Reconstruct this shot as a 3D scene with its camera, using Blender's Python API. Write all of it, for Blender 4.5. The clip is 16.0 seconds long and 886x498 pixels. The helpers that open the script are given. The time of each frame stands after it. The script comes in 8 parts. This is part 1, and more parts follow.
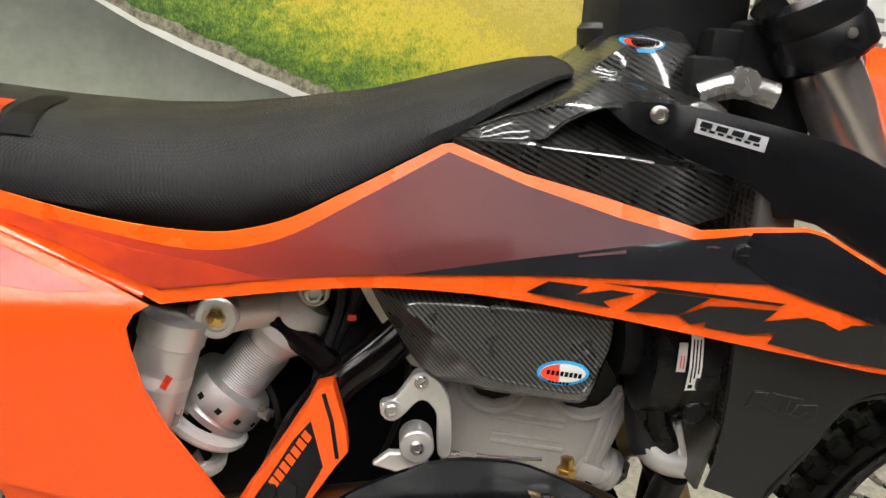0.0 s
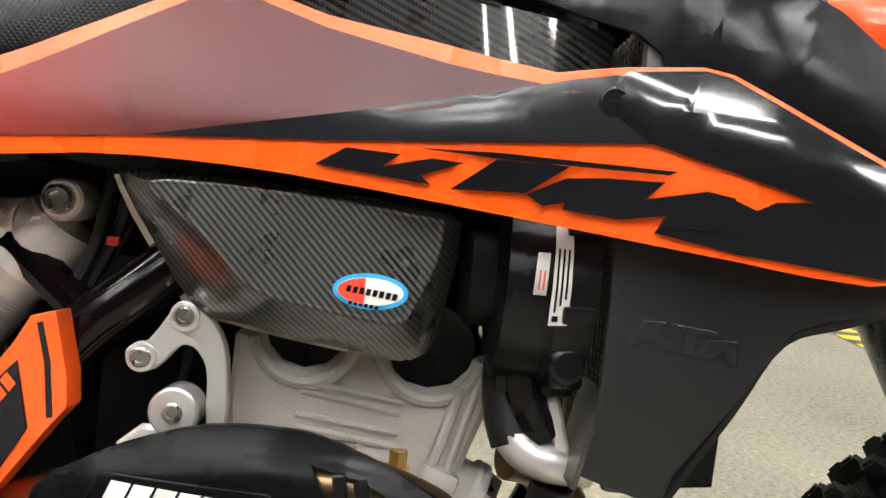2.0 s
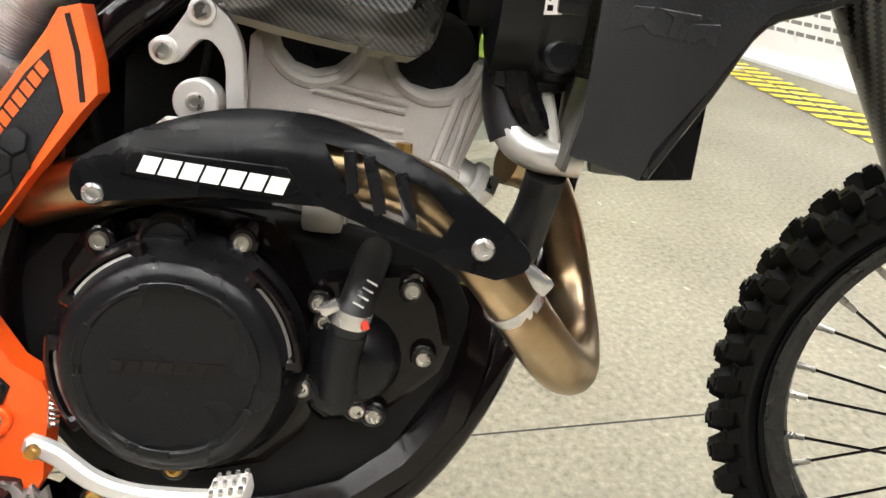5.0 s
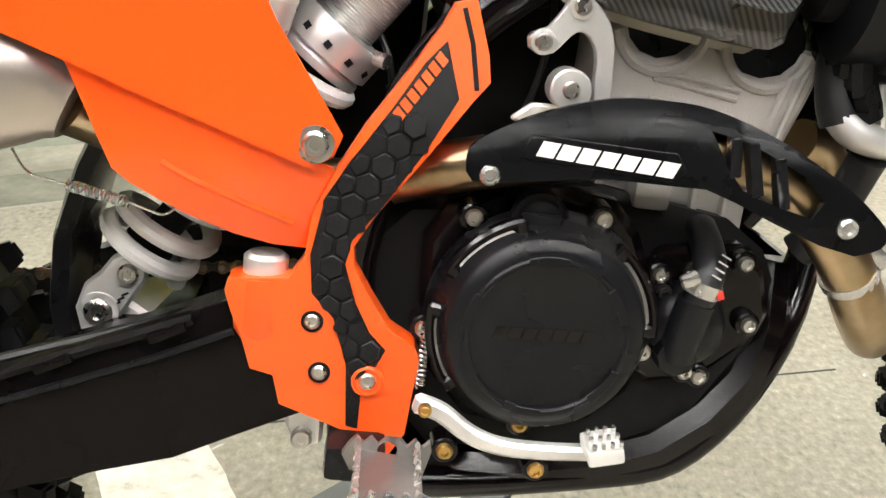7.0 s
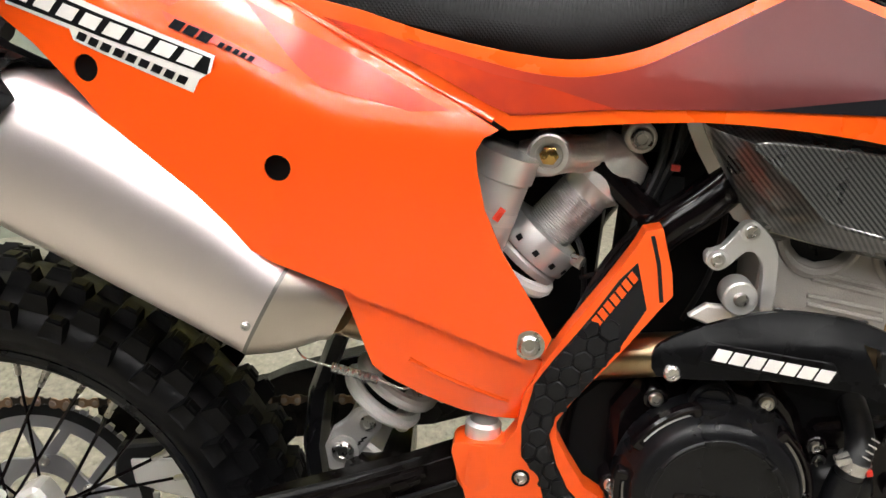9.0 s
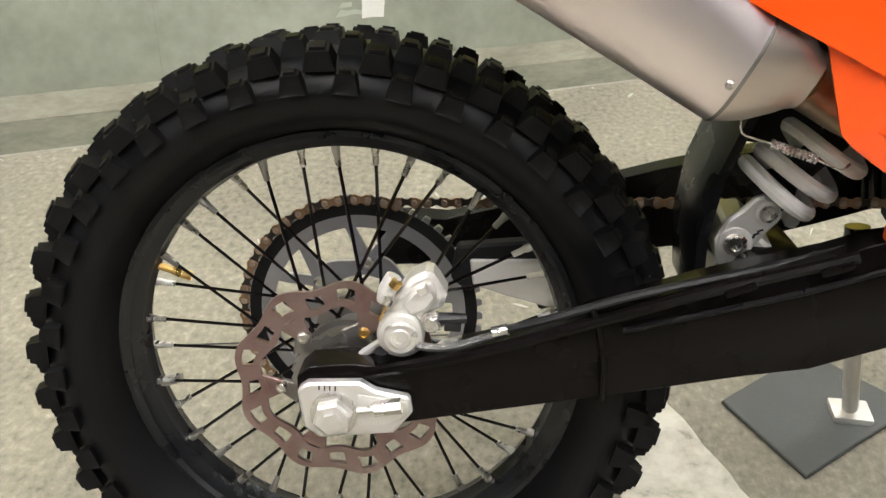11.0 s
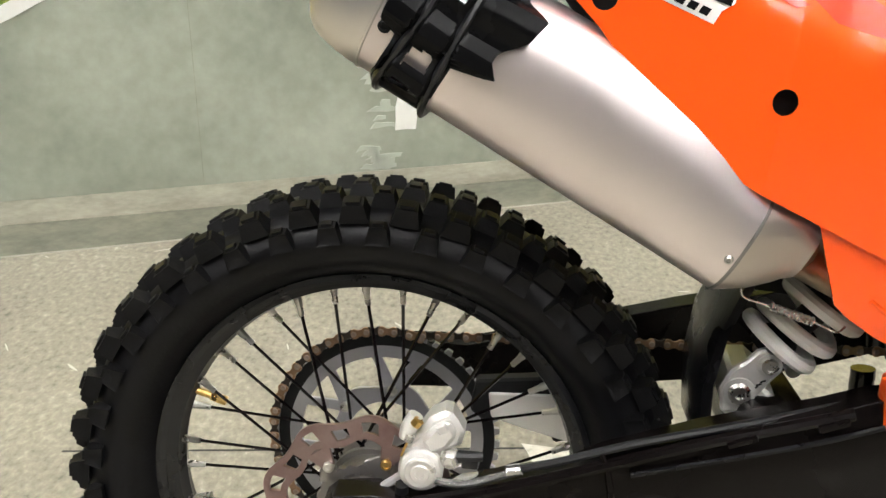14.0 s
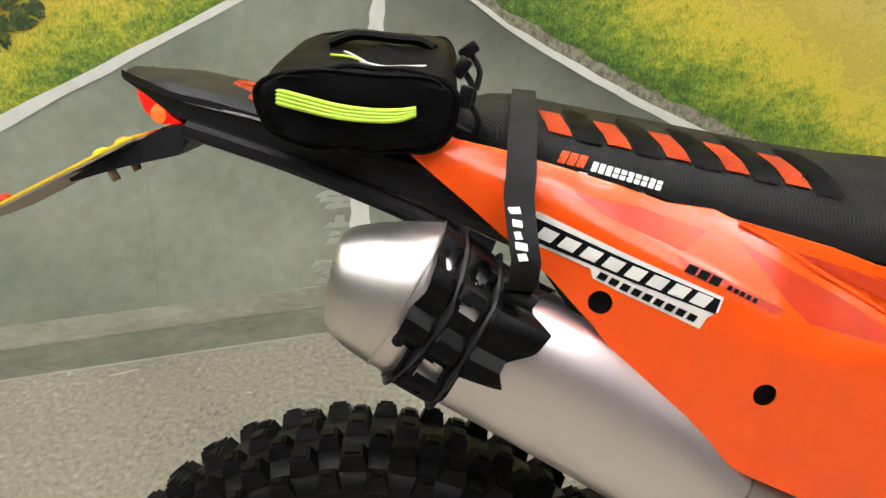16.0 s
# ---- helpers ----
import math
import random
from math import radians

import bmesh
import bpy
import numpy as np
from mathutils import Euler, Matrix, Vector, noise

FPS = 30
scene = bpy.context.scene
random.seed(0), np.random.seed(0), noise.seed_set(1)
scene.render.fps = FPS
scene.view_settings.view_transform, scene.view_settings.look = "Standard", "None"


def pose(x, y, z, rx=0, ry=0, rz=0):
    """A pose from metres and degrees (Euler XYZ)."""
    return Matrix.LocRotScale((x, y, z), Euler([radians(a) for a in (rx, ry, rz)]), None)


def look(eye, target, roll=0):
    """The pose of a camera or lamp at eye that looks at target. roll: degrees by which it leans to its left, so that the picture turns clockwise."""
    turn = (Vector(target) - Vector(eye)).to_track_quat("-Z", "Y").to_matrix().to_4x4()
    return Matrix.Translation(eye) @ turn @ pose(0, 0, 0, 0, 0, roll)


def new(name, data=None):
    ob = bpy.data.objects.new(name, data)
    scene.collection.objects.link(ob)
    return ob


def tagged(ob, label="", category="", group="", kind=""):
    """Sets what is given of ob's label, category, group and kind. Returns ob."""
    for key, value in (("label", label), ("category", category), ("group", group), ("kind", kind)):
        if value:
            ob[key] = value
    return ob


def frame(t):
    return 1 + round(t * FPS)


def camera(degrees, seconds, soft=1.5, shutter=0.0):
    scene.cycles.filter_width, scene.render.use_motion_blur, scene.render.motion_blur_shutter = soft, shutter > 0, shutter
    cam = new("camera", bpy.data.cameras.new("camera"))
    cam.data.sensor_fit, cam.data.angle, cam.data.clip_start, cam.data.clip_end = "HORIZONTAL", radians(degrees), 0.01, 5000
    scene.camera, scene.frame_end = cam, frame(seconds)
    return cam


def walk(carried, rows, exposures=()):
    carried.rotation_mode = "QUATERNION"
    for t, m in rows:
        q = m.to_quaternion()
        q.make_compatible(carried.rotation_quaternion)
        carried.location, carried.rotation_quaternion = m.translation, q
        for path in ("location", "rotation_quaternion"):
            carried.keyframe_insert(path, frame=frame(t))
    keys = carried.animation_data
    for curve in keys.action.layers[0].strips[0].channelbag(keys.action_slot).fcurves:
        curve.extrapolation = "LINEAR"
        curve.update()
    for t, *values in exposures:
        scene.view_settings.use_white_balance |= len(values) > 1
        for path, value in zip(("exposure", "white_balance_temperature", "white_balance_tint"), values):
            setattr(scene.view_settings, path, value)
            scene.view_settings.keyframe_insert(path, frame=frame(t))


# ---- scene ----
cam = camera(51.3, 16.0)
PATH = [
    (0, (0.75, -0.79, 1.162), (0.868, 1.067, 0.429), 1.0),
    (0.5, (0.769, -0.722, 1.042), (0.937, 1.19, 0.479), 0.8),
    (1, (0.779, -0.649, 0.975), (0.988, 1.27, 0.45), 0.8),
    (1.5, (0.857, -0.619, 0.929), (0.965, 1.329, 0.488), 0.9),
    (2, (0.919, -0.648, 0.902), (0.966, 1.327, 0.588), 2.3),
    (2.5, (0.944, -0.682, 0.901), (1.05, 1.292, 0.596), 2.6),
    (3, (0.966, -0.694, 0.894), (1.06, 1.279, 0.58), 1.9),
    (3.5, (0.963, -0.702, 0.881), (1.052, 1.266, 0.534), 1.9),
    (4, (0.961, -0.706, 0.845), (1.011, 1.252, 0.44), 2.5),
    (4.2, (0.967, -0.7, 0.838), (0.968, 1.241, 0.356), 2.3),
    (6.3, (0.756, -0.742, 0.852), (0.88, 1.081, 0.04), 3.5),
    (6.5, (0.728, -0.746, 0.852), (0.848, 1.082, 0.049), 3.6),
    (7, (0.653, -0.752, 0.863), (0.76, 1.08, 0.067), 3.7),
    (7.5, (0.587, -0.773, 0.937), (0.66, 1.055, 0.131), 2.9),
    (8, (0.556, -0.813, 1.003), (0.605, 0.998, 0.155), 2.0),
    (8.5, (0.582, -0.84, 1.046), (0.562, 0.983, 0.224), 1.7),
    (9, (0.587, -0.835, 1.062), (0.416, 0.988, 0.257), 0.9),
    (9.5, (0.541, -0.839, 1.059), (0.245, 0.953, 0.222), 0.6),
    (10, (0.426, -0.86, 1.021), (0.202, 0.898, 0.095), 0.9),
    (10.2, (0.357, -0.867, 1.011), (0.189, 0.88, 0.052), 0.7),
    (12.3, (0.202, -0.89, 0.854), (-0.104, 0.786, -0.193), 1.8),
    (12.5, (0.203, -0.898, 0.855), (-0.104, 0.775, -0.198), 1.7),
    (13, (0.207, -0.908, 0.873), (-0.103, 0.779, -0.155), 1.7),
    (13.5, (0.218, -0.905, 0.938), (-0.082, 0.827, -0.017), 1.8),
    (14, (0.245, -0.906, 1.028), (-0.038, 0.877, 0.169), 1.9),
    (14.5, (0.274, -0.921, 1.141), (-0.024, 0.902, 0.375), 1.7),
    (15, (0.288, -0.943, 1.2), (-0.058, 0.895, 0.492), 1.5),
    (15.5, (0.268, -0.935, 1.217), (-0.069, 0.893, 0.478), 1.4),
    (16, (0.168, -0.868, 1.242), (0.027, 0.963, 0.452), 2.8),
]
walk(cam, [(t, look(eye, target, roll)) for t, eye, target, roll in PATH],
     exposures=[(0, -0.15), (0.5, -0.02), (1.5, 0.08), (3, 0.38), (4.2, 0.45), (6.3, 0.48), (7.0, 0.47), (7.5, 0.41), (8.5, -0.03), (9.5, -0.12), (10.2, -0.18), (12.3, 0.45), (13, 0.44), (13.5, 0.38), (14, 0.07), (14.5, -0.22), (15, -0.35), (16, -0.42)])

# ---- light ----
world = bpy.data.worlds.new("hall_air")
scene.world = world
world.use_nodes = True
world.node_tree.nodes["Background"].inputs[0].default_value = (0.9, 0.95, 1.0, 1)
world.node_tree.nodes["Background"].inputs[1].default_value = 0.3
scene.view_settings.exposure = 0.0


# ---- materials ----
def mat(name, color, rough=0.5, metal=0.0, vary=0.12, scale=30.0, bump=0.0, bscale=200.0, coat=0.0, spread=0.08, spec=0.5):
    """A surface with large and fine variation of tone and gloss, and a fine relief."""
    m = bpy.data.materials.new(name)
    m.use_nodes = True
    nt, n, l = m.node_tree, m.node_tree.nodes, m.node_tree.links
    b = n["Principled BSDF"]
    tc = n.new("ShaderNodeTexCoord")
    big = n.new("ShaderNodeTexNoise")
    big.inputs["Scale"].default_value, big.inputs["Detail"].default_value = scale, 5
    l.new(tc.outputs["Object"], big.inputs["Vector"])
    fine = n.new("ShaderNodeTexNoise")
    fine.inputs["Scale"].default_value, fine.inputs["Detail"].default_value = bscale, 3
    l.new(tc.outputs["Object"], fine.inputs["Vector"])
    mix = n.new("ShaderNodeMix")
    mix.data_type = "RGBA"
    lo = tuple(c * (1 - vary) for c in color)
    hi = tuple(min(1, c * (1 + vary)) for c in color)
    mix.inputs[6].default_value, mix.inputs[7].default_value = (*lo, 1), (*hi, 1)
    l.new(big.outputs["Fac"], mix.inputs[0])
    l.new(mix.outputs[2], b.inputs["Base Color"])
    mr = n.new("ShaderNodeMapRange")
    mr.inputs[1].default_value, mr.inputs[2].default_value = 0.3, 0.7
    mr.inputs[3].default_value, mr.inputs[4].default_value = max(0.02, rough - spread), min(1, rough + spread)
    l.new(big.outputs["Fac"], mr.inputs[0])
    l.new(mr.outputs[0], b.inputs["Roughness"])
    b.inputs["Metallic"].default_value = metal
    b.inputs["Coat Weight"].default_value = coat
    b.inputs["Coat Roughness"].default_value = 0.06
    b.inputs["Specular IOR Level"].default_value = spec
    if bump:
        bp = n.new("ShaderNodeBump")
        bp.inputs["Strength"].default_value, bp.inputs["Distance"].default_value = bump, 0.001
        l.new(fine.outputs["Fac"], bp.inputs["Height"])
        l.new(bp.outputs[0], b.inputs["Normal"])
    return m


def math_node(n, l, op, a, b=None):
    k = n.new("ShaderNodeMath")
    k.operation = op
    for i, v in enumerate((a, b)):
        if v is None:
            continue
        if isinstance(v, (int, float)):
            k.inputs[i].default_value = v
        else:
            l.new(v, k.inputs[i])
    return k.outputs[0]


def carbon(name, cell=0.0011, light=0.075, coat=1.0, base=0.006, turn=0.0):
    """Twill-woven carbon fibre under clear resin."""
    m = mat(name, (base, base, base), 0.3, 0, 0.2, 25)
    n, l = m.node_tree.nodes, m.node_tree.links
    b = n["Principled BSDF"]
    tc = n.new("ShaderNodeTexCoord")
    mp = n.new("ShaderNodeMapping")
    mp.inputs["Rotation"].default_value = (0, radians(turn), 0)
    l.new(tc.outputs["Object"], mp.inputs["Vector"])
    xyz = n.new("ShaderNodeSeparateXYZ")
    l.new(mp.outputs[0], xyz.inputs[0])
    u = math_node(n, l, "FLOOR", math_node(n, l, "DIVIDE", xyz.outputs[0], cell))
    v = math_node(n, l, "FLOOR", math_node(n, l, "DIVIDE", xyz.outputs[2], cell))
    k = math_node(n, l, "FLOORED_MODULO", math_node(n, l, "ADD", u, v), 4.0)
    over = math_node(n, l, "LESS_THAN", k, 1.5)
    mix = n.new("ShaderNodeMix")
    mix.data_type = "RGBA"
    mix.inputs[6].default_value, mix.inputs[7].default_value = (base, base, base, 1), (light, light, light * 0.95, 1)
    l.new(over, mix.inputs[0])
    l.new(mix.outputs[2], b.inputs["Base Color"])
    b.inputs["Metallic"].default_value = 0.35
    b.inputs["Coat Weight"].default_value = coat
    b.inputs["Coat Roughness"].default_value = 0.05
    return m


def grip(name, color=(0.012, 0.012, 0.013), pitch=0.0042, rough=0.6, depth=0.6):
    """Vinyl or cloth with a fine regular raised pattern."""
    m = mat(name, color, rough, 0, 0.25, 12, spec=0.2)
    n, l = m.node_tree.nodes, m.node_tree.links
    tc = n.new("ShaderNodeTexCoord")
    xyz = n.new("ShaderNodeSeparateXYZ")
    l.new(tc.outputs["Object"], xyz.inputs[0])
    v = math_node(n, l, "SUBTRACT", xyz.outputs[2], xyz.outputs[1])
    a = math_node(n, l, "SINE", math_node(n, l, "MULTIPLY", math_node(n, l, "ADD", xyz.outputs[0], v), 6.283 / pitch))
    c = math_node(n, l, "SINE", math_node(n, l, "MULTIPLY", math_node(n, l, "SUBTRACT", xyz.outputs[0], v), 6.283 / pitch))
    bp = n.new("ShaderNodeBump")
    bp.inputs["Strength"].default_value, bp.inputs["Distance"].default_value = depth, 0.0012
    l.new(math_node(n, l, "MAXIMUM", a, c), bp.inputs["Height"])
    l.new(bp.outputs[0], n["Principled BSDF"].inputs["Normal"])
    return m


def glow(name, color, strength):
    m = bpy.data.materials.new(name)
    m.use_nodes = True
    b = m.node_tree.nodes["Principled BSDF"]
    b.inputs["Base Color"].default_value = (*color, 1)
    b.inputs["Emission Color"].default_value = (*color, 1)
    b.inputs["Emission Strength"].default_value = strength
    return m


def ramp_mat(name, stops, scale=4.0, rough=0.8, detail=8.0, stretch=(1, 1, 1), bump=0.0, second=None):
    """Noise through a colour ramp; second: a finer noise that shifts the tone."""
    m = bpy.data.materials.new(name)
    m.use_nodes = True
    n, l = m.node_tree.nodes, m.node_tree.links
    b = n["Principled BSDF"]
    tc = n.new("ShaderNodeTexCoord")
    mp = n.new("ShaderNodeMapping")
    mp.inputs["Scale"].default_value = stretch
    l.new(tc.outputs["Object"], mp.inputs["Vector"])
    tx = n.new("ShaderNodeTexNoise")
    tx.inputs["Scale"].default_value, tx.inputs["Detail"].default_value, tx.inputs["Roughness"].default_value = scale, detail, 0.62
    l.new(mp.outputs[0], tx.inputs["Vector"])
    fac = tx.outputs["Fac"]
    if second:
        t2 = n.new("ShaderNodeTexNoise")
        t2.inputs["Scale"].default_value, t2.inputs["Detail"].default_value = second[0], 4
        l.new(mp.outputs[0], t2.inputs["Vector"])
        off = math_node(n, l, "MULTIPLY", math_node(n, l, "SUBTRACT", t2.outputs["Fac"], 0.5), second[1])
        fac = math_node(n, l, "ADD", fac, off)
    r = n.new("ShaderNodeValToRGB")
    while len(r.color_ramp.elements) < len(stops):
        r.color_ramp.elements.new(0.5)
    for e, (p, c) in zip(r.color_ramp.elements, stops):
        e.position, e.color = p, (*c, 1)
    l.new(fac, r.inputs[0])
    l.new(r.outputs[0], b.inputs["Base Color"])
    b.inputs["Roughness"].default_value = rough
    if bump:
        bp = n.new("ShaderNodeBump")
        bp.inputs["Strength"].default_value, bp.inputs["Distance"].default_value = bump, 0.002
        l.new(fac, bp.inputs["Height"])
        l.new(bp.outputs[0], b.inputs["Normal"])
    return m


ORANGE = mat("orange_plastic", (0.90, 0.088, 0.007), 0.24, 0, 0.02, 5, 0.03, 300, coat=0.35, spread=0.03)
ORANGE_MATT = mat("orange_guard_plastic", (0.88, 0.095, 0.009), 0.38, 0, 0.04, 14, 0.1, 400)
EDGE = mat("bright_orange_film", (0.95, 0.105, 0.005), 0.3, 0, 0.04, 10)
BLACK = mat("black_plastic", (0.006, 0.006, 0.007), 0.28, 0, 0.3, 14, 0.2, 500, spec=0.24)
GLOSS = mat("gloss_black_film", (0.008, 0.008, 0.010), 0.12, 0, 0.3, 10, coat=0.6, spread=0.03)
GUARD = mat("black_guard_plastic", (0.004, 0.004, 0.0045), 0.27, 0, 0.25, 20, 0.03, 500, spec=0.11)
ARM = mat("black_swingarm_plastic", (0.004, 0.003, 0.003), 0.26, 0, 0.3, 8, 0.06, 350, spread=0.06, spec=0.12)
TAIL = mat("charcoal_tail_plastic", (0.010, 0.010, 0.012), 0.48, 0, 0.2, 10, 0.15, 400, spec=0.22)
BAG = mat("black_coated_bag_cloth", (0.0025, 0.0025, 0.003), 0.5, 0, 0.3, 25, 0.3, 900, spec=0.06)
SATIN = mat("satin_black_paint", (0.005, 0.0035, 0.004), 0.15, 0, 0.3, 8, 0.06, 350, coat=0.05, spread=0.05, spec=0.26)
RUBBER = mat("tyre_rubber", (0.0042, 0.0042, 0.0050), 0.42, 0, 0.6, 18, 0.3, 260, spec=0.2, spread=0.10)
KNOB = mat("worn_knob_rubber", (0.0042, 0.0042, 0.0046), 0.52, 0, 0.6, 40, 0.4, 300, spec=0.15, spread=0.10)
RIM = mat("black_anodised_rim", (0.007, 0.0075, 0.009), 0.30, 0.0, 0.6, 26, 0.15, 300, spread=0.12)
HOSE = mat("black_rubber_hose", (0.006, 0.006, 0.007), 0.45, 0, 0.3, 30, 0.2, 300)
DARK = mat("dark_inside_plastic", (0.005, 0.005, 0.0055), 0.7, 0, 0.3, 20, 0.2, 200, spec=0.25)
ALU = mat("brushed_aluminium", (0.70, 0.68, 0.66), 0.34, 0.65, 0.08, 18, 0.12, 420)
ALU_CAST = mat("cast_aluminium", (0.72, 0.70, 0.67), 0.45, 0.5, 0.12, 20, 0.35, 500)
HEAD = mat("sand_cast_head", (0.46, 0.435, 0.405), 0.62, 0.35, 0.14, 22, 0.5, 700)
STEEL = mat("bright_steel", (0.62, 0.60, 0.58), 0.25, 0.85, 0.1, 40)
BOLT = mat("zinc_bolt", (0.58, 0.56, 0.53), 0.3, 1.0, 0.15, 90, 0.1, 600)
MUFFLER = mat("blasted_muffler_aluminium", (0.84, 0.755, 0.755), 0.36, 0.94, 0.03, 3, 0.06, 600, spread=0.0)
CAPSTEEL = mat("grey_titanium_cap", (0.74, 0.70, 0.66), 0.36, 0.95, 0.08, 9, 0.1, 500)
CONE = mat("heat_dulled_cone", (0.52, 0.46, 0.41), 0.38, 0.9, 0.1, 9, 0.1, 500)
BRONZE = ramp_mat("heat_tinted_header", [(0.3, (0.26, 0.17, 0.09)), (0.5, (0.40, 0.29, 0.17)), (0.68, (0.46, 0.36, 0.24))], 14, 0.28, 4)
BRONZE.node_tree.nodes["Principled BSDF"].inputs["Metallic"].default_value = 1.0
WHITE = mat("white_paint", (0.80, 0.79, 0.77), 0.35, 0, 0.05, 12)
SPRING = mat("white_spring_paint", (0.78, 0.77, 0.75), 0.4, 0, 0.08, 20, 0.1, 300)
FORK = mat("satin_fork_alloy", (0.86, 0.79, 0.76), 0.27, 0.92, 0.04, 6, 0.04, 500)
GREY = mat("grey_anodised", (0.72, 0.71, 0.70), 0.38, 0.7, 0.1, 30, 0.1, 400)
CHAIN_DARK = mat("greasy_inner_link", (0.045, 0.035, 0.028), 0.45, 0.4, 0.3, 120, 0.3, 500)
CHAIN_PIN = mat("worn_chain_pin", (0.42, 0.33, 0.27), 0.4, 0.8, 0.3, 90, 0.2, 500)
CHAIN = mat("worn_gold_chain", (0.34, 0.22, 0.14), 0.42, 0.8, 0.35, 120, 0.3, 500)
CARRIER = mat("dull_steel_carrier", (0.24, 0.225, 0.215), 0.42, 0.8, 0.2, 40, 0.2, 400)
SPROCKET = mat("blue_grey_sprocket_alloy", (0.36, 0.36, 0.39), 0.38, 0.75, 0.15, 30, 0.1, 400)
DISC = ramp_mat("rusty_brake_disc", [(0.35, (0.22, 0.135, 0.13)), (0.6, (0.31, 0.23, 0.22)), (0.75, (0.42, 0.35, 0.33))], 14, 0.36, 6, bump=0.1)
DISC.node_tree.nodes["Principled BSDF"].inputs["Metallic"].default_value = 0.85
BRASS = mat("brass", (0.62, 0.40, 0.14), 0.3, 1.0, 0.12, 60)
CARBON = carbon("carbon_twill", 0.0012, 0.11, base=0.016)
CARBON_TANK = carbon("carbon_tank_twill", 0.0016, 0.030, 0.7, base=0.004, turn=20)
CARBON_TANK.node_tree.nodes["Principled BSDF"].inputs["Metallic"].default_value = 0.0
CARBON_TANK.node_tree.nodes["Principled BSDF"].inputs["Specular IOR Level"].default_value = 0.2
CARBON_FORK = carbon("carbon_fork_twill", 0.0030, 0.05, 0.25, turn=-29)
SEAT = grip("seat_grip_vinyl", (0.0032, 0.0032, 0.0036), pitch=0.0036, rough=0.55, depth=0.35)
SEAT.node_tree.nodes["Principled BSDF"].inputs["Specular IOR Level"].default_value = 0.2
SEAT_PLAIN = mat("plain_seat_vinyl", (0.0035, 0.0035, 0.004), 0.5, 0, 0.25, 12, 0.25, 300, spec=0.16)
PATCH = grip("orange_seat_vinyl", (0.80, 0.10, 0.025), rough=0.5)
CLOTH = mat("black_webbing_cloth", (0.004, 0.004, 0.0045), 0.7, 0, 0.3, 25, 0.6, 900, spec=0.25)
LIME = mat("lime_piping", (0.55, 0.85, 0.06), 0.5, 0, 0.1, 40, 0.3, 500)
PAD = mat("black_grip_rubber", (0.005, 0.005, 0.006), 0.5, 0, 0.25, 30, 0.35, 500, spec=0.3)
RED = mat("red_plastic", (0.60, 0.035, 0.02), 0.3, 0, 0.1, 20, coat=0.3)
LAMP_RED = glow("lit_tail_lamp", (1.0, 0.008, 0.004), 0.75)
LAMP_CORE = glow("lit_tail_lamp_core", (1.0, 0.11, 0.012), 1.8)
YELLOW = mat("yellow_plate", (0.80, 0.55, 0.02), 0.35, 0, 0.08, 20)
INK = mat("black_ink", (0.006, 0.006, 0.007), 0.6, 0, 0.2, 30, spec=0.05)
BLUE = mat("blue_sticker", (0.03, 0.35, 0.72), 0.3, 0, 0.08, 40)
STICK_RED = mat("red_sticker", (0.75, 0.06, 0.03), 0.3, 0, 0.08, 40)
STICK_WHITE = mat("white_sticker", (0.80, 0.77, 0.74), 0.35, 0, 0.05, 40)
FADE = ramp_mat("maroon_fade_film", [(0.3, (0.16, 0.030, 0.026)), (0.5, (0.12, 0.035, 0.034)), (0.7, (0.20, 0.026, 0.018))], 5, 0.30, 4)
FADE.node_tree.nodes["Principled BSDF"].inputs["Specular IOR Level"].default_value = 0.22


def fade_along(m, x0, x1, stops, wild=0.35):
    """Lets a film's printed colour run from one end of the panel to the other, with a little cloudiness."""
    n, l = m.node_tree.nodes, m.node_tree.links
    ramp = [k for k in n if k.type == "VALTORGB"][0]
    cloud = [k for k in n if k.type == "TEX_NOISE"][0]
    tc = n.new("ShaderNodeTexCoord")
    xyz = n.new("ShaderNodeSeparateXYZ")
    l.new(tc.outputs["Object"], xyz.inputs[0])
    run = math_node(n, l, "DIVIDE", math_node(n, l, "SUBTRACT", xyz.outputs[0], x0), x1 - x0)
    l.new(math_node(n, l, "ADD", run, math_node(n, l, "MULTIPLY", math_node(n, l, "SUBTRACT", cloud.outputs["Fac"], 0.5), wild)), ramp.inputs[0])
    while len(ramp.color_ramp.elements) < len(stops):
        ramp.color_ramp.elements.new(0.5)
    for e, (p, c) in zip(ramp.color_ramp.elements, stops):
        e.position, e.color = p, (*c, 1)


fade_along(FADE, 0.46, 0.86, [(0.0, (0.60, 0.050, 0.016)), (0.28, (0.30, 0.036, 0.024)), (0.58, (0.125, 0.030, 0.029)), (1.0, (0.075, 0.030, 0.034))])
FADE_RED = ramp_mat("red_fade_film", [(0.3, (0.60, 0.05, 0.012)), (0.5, (0.50, 0.045, 0.02)), (0.7, (0.75, 0.07, 0.008))], 9, 0.22, 4)
SLATE = mat("slate_film", (0.014, 0.014, 0.017), 0.2, 0, 0.15, 8)
SHROUD_GREY = mat("grey_black_plastic", (0.011, 0.011, 0.012), 0.36, 0, 0.2, 9, 0.3, 600)


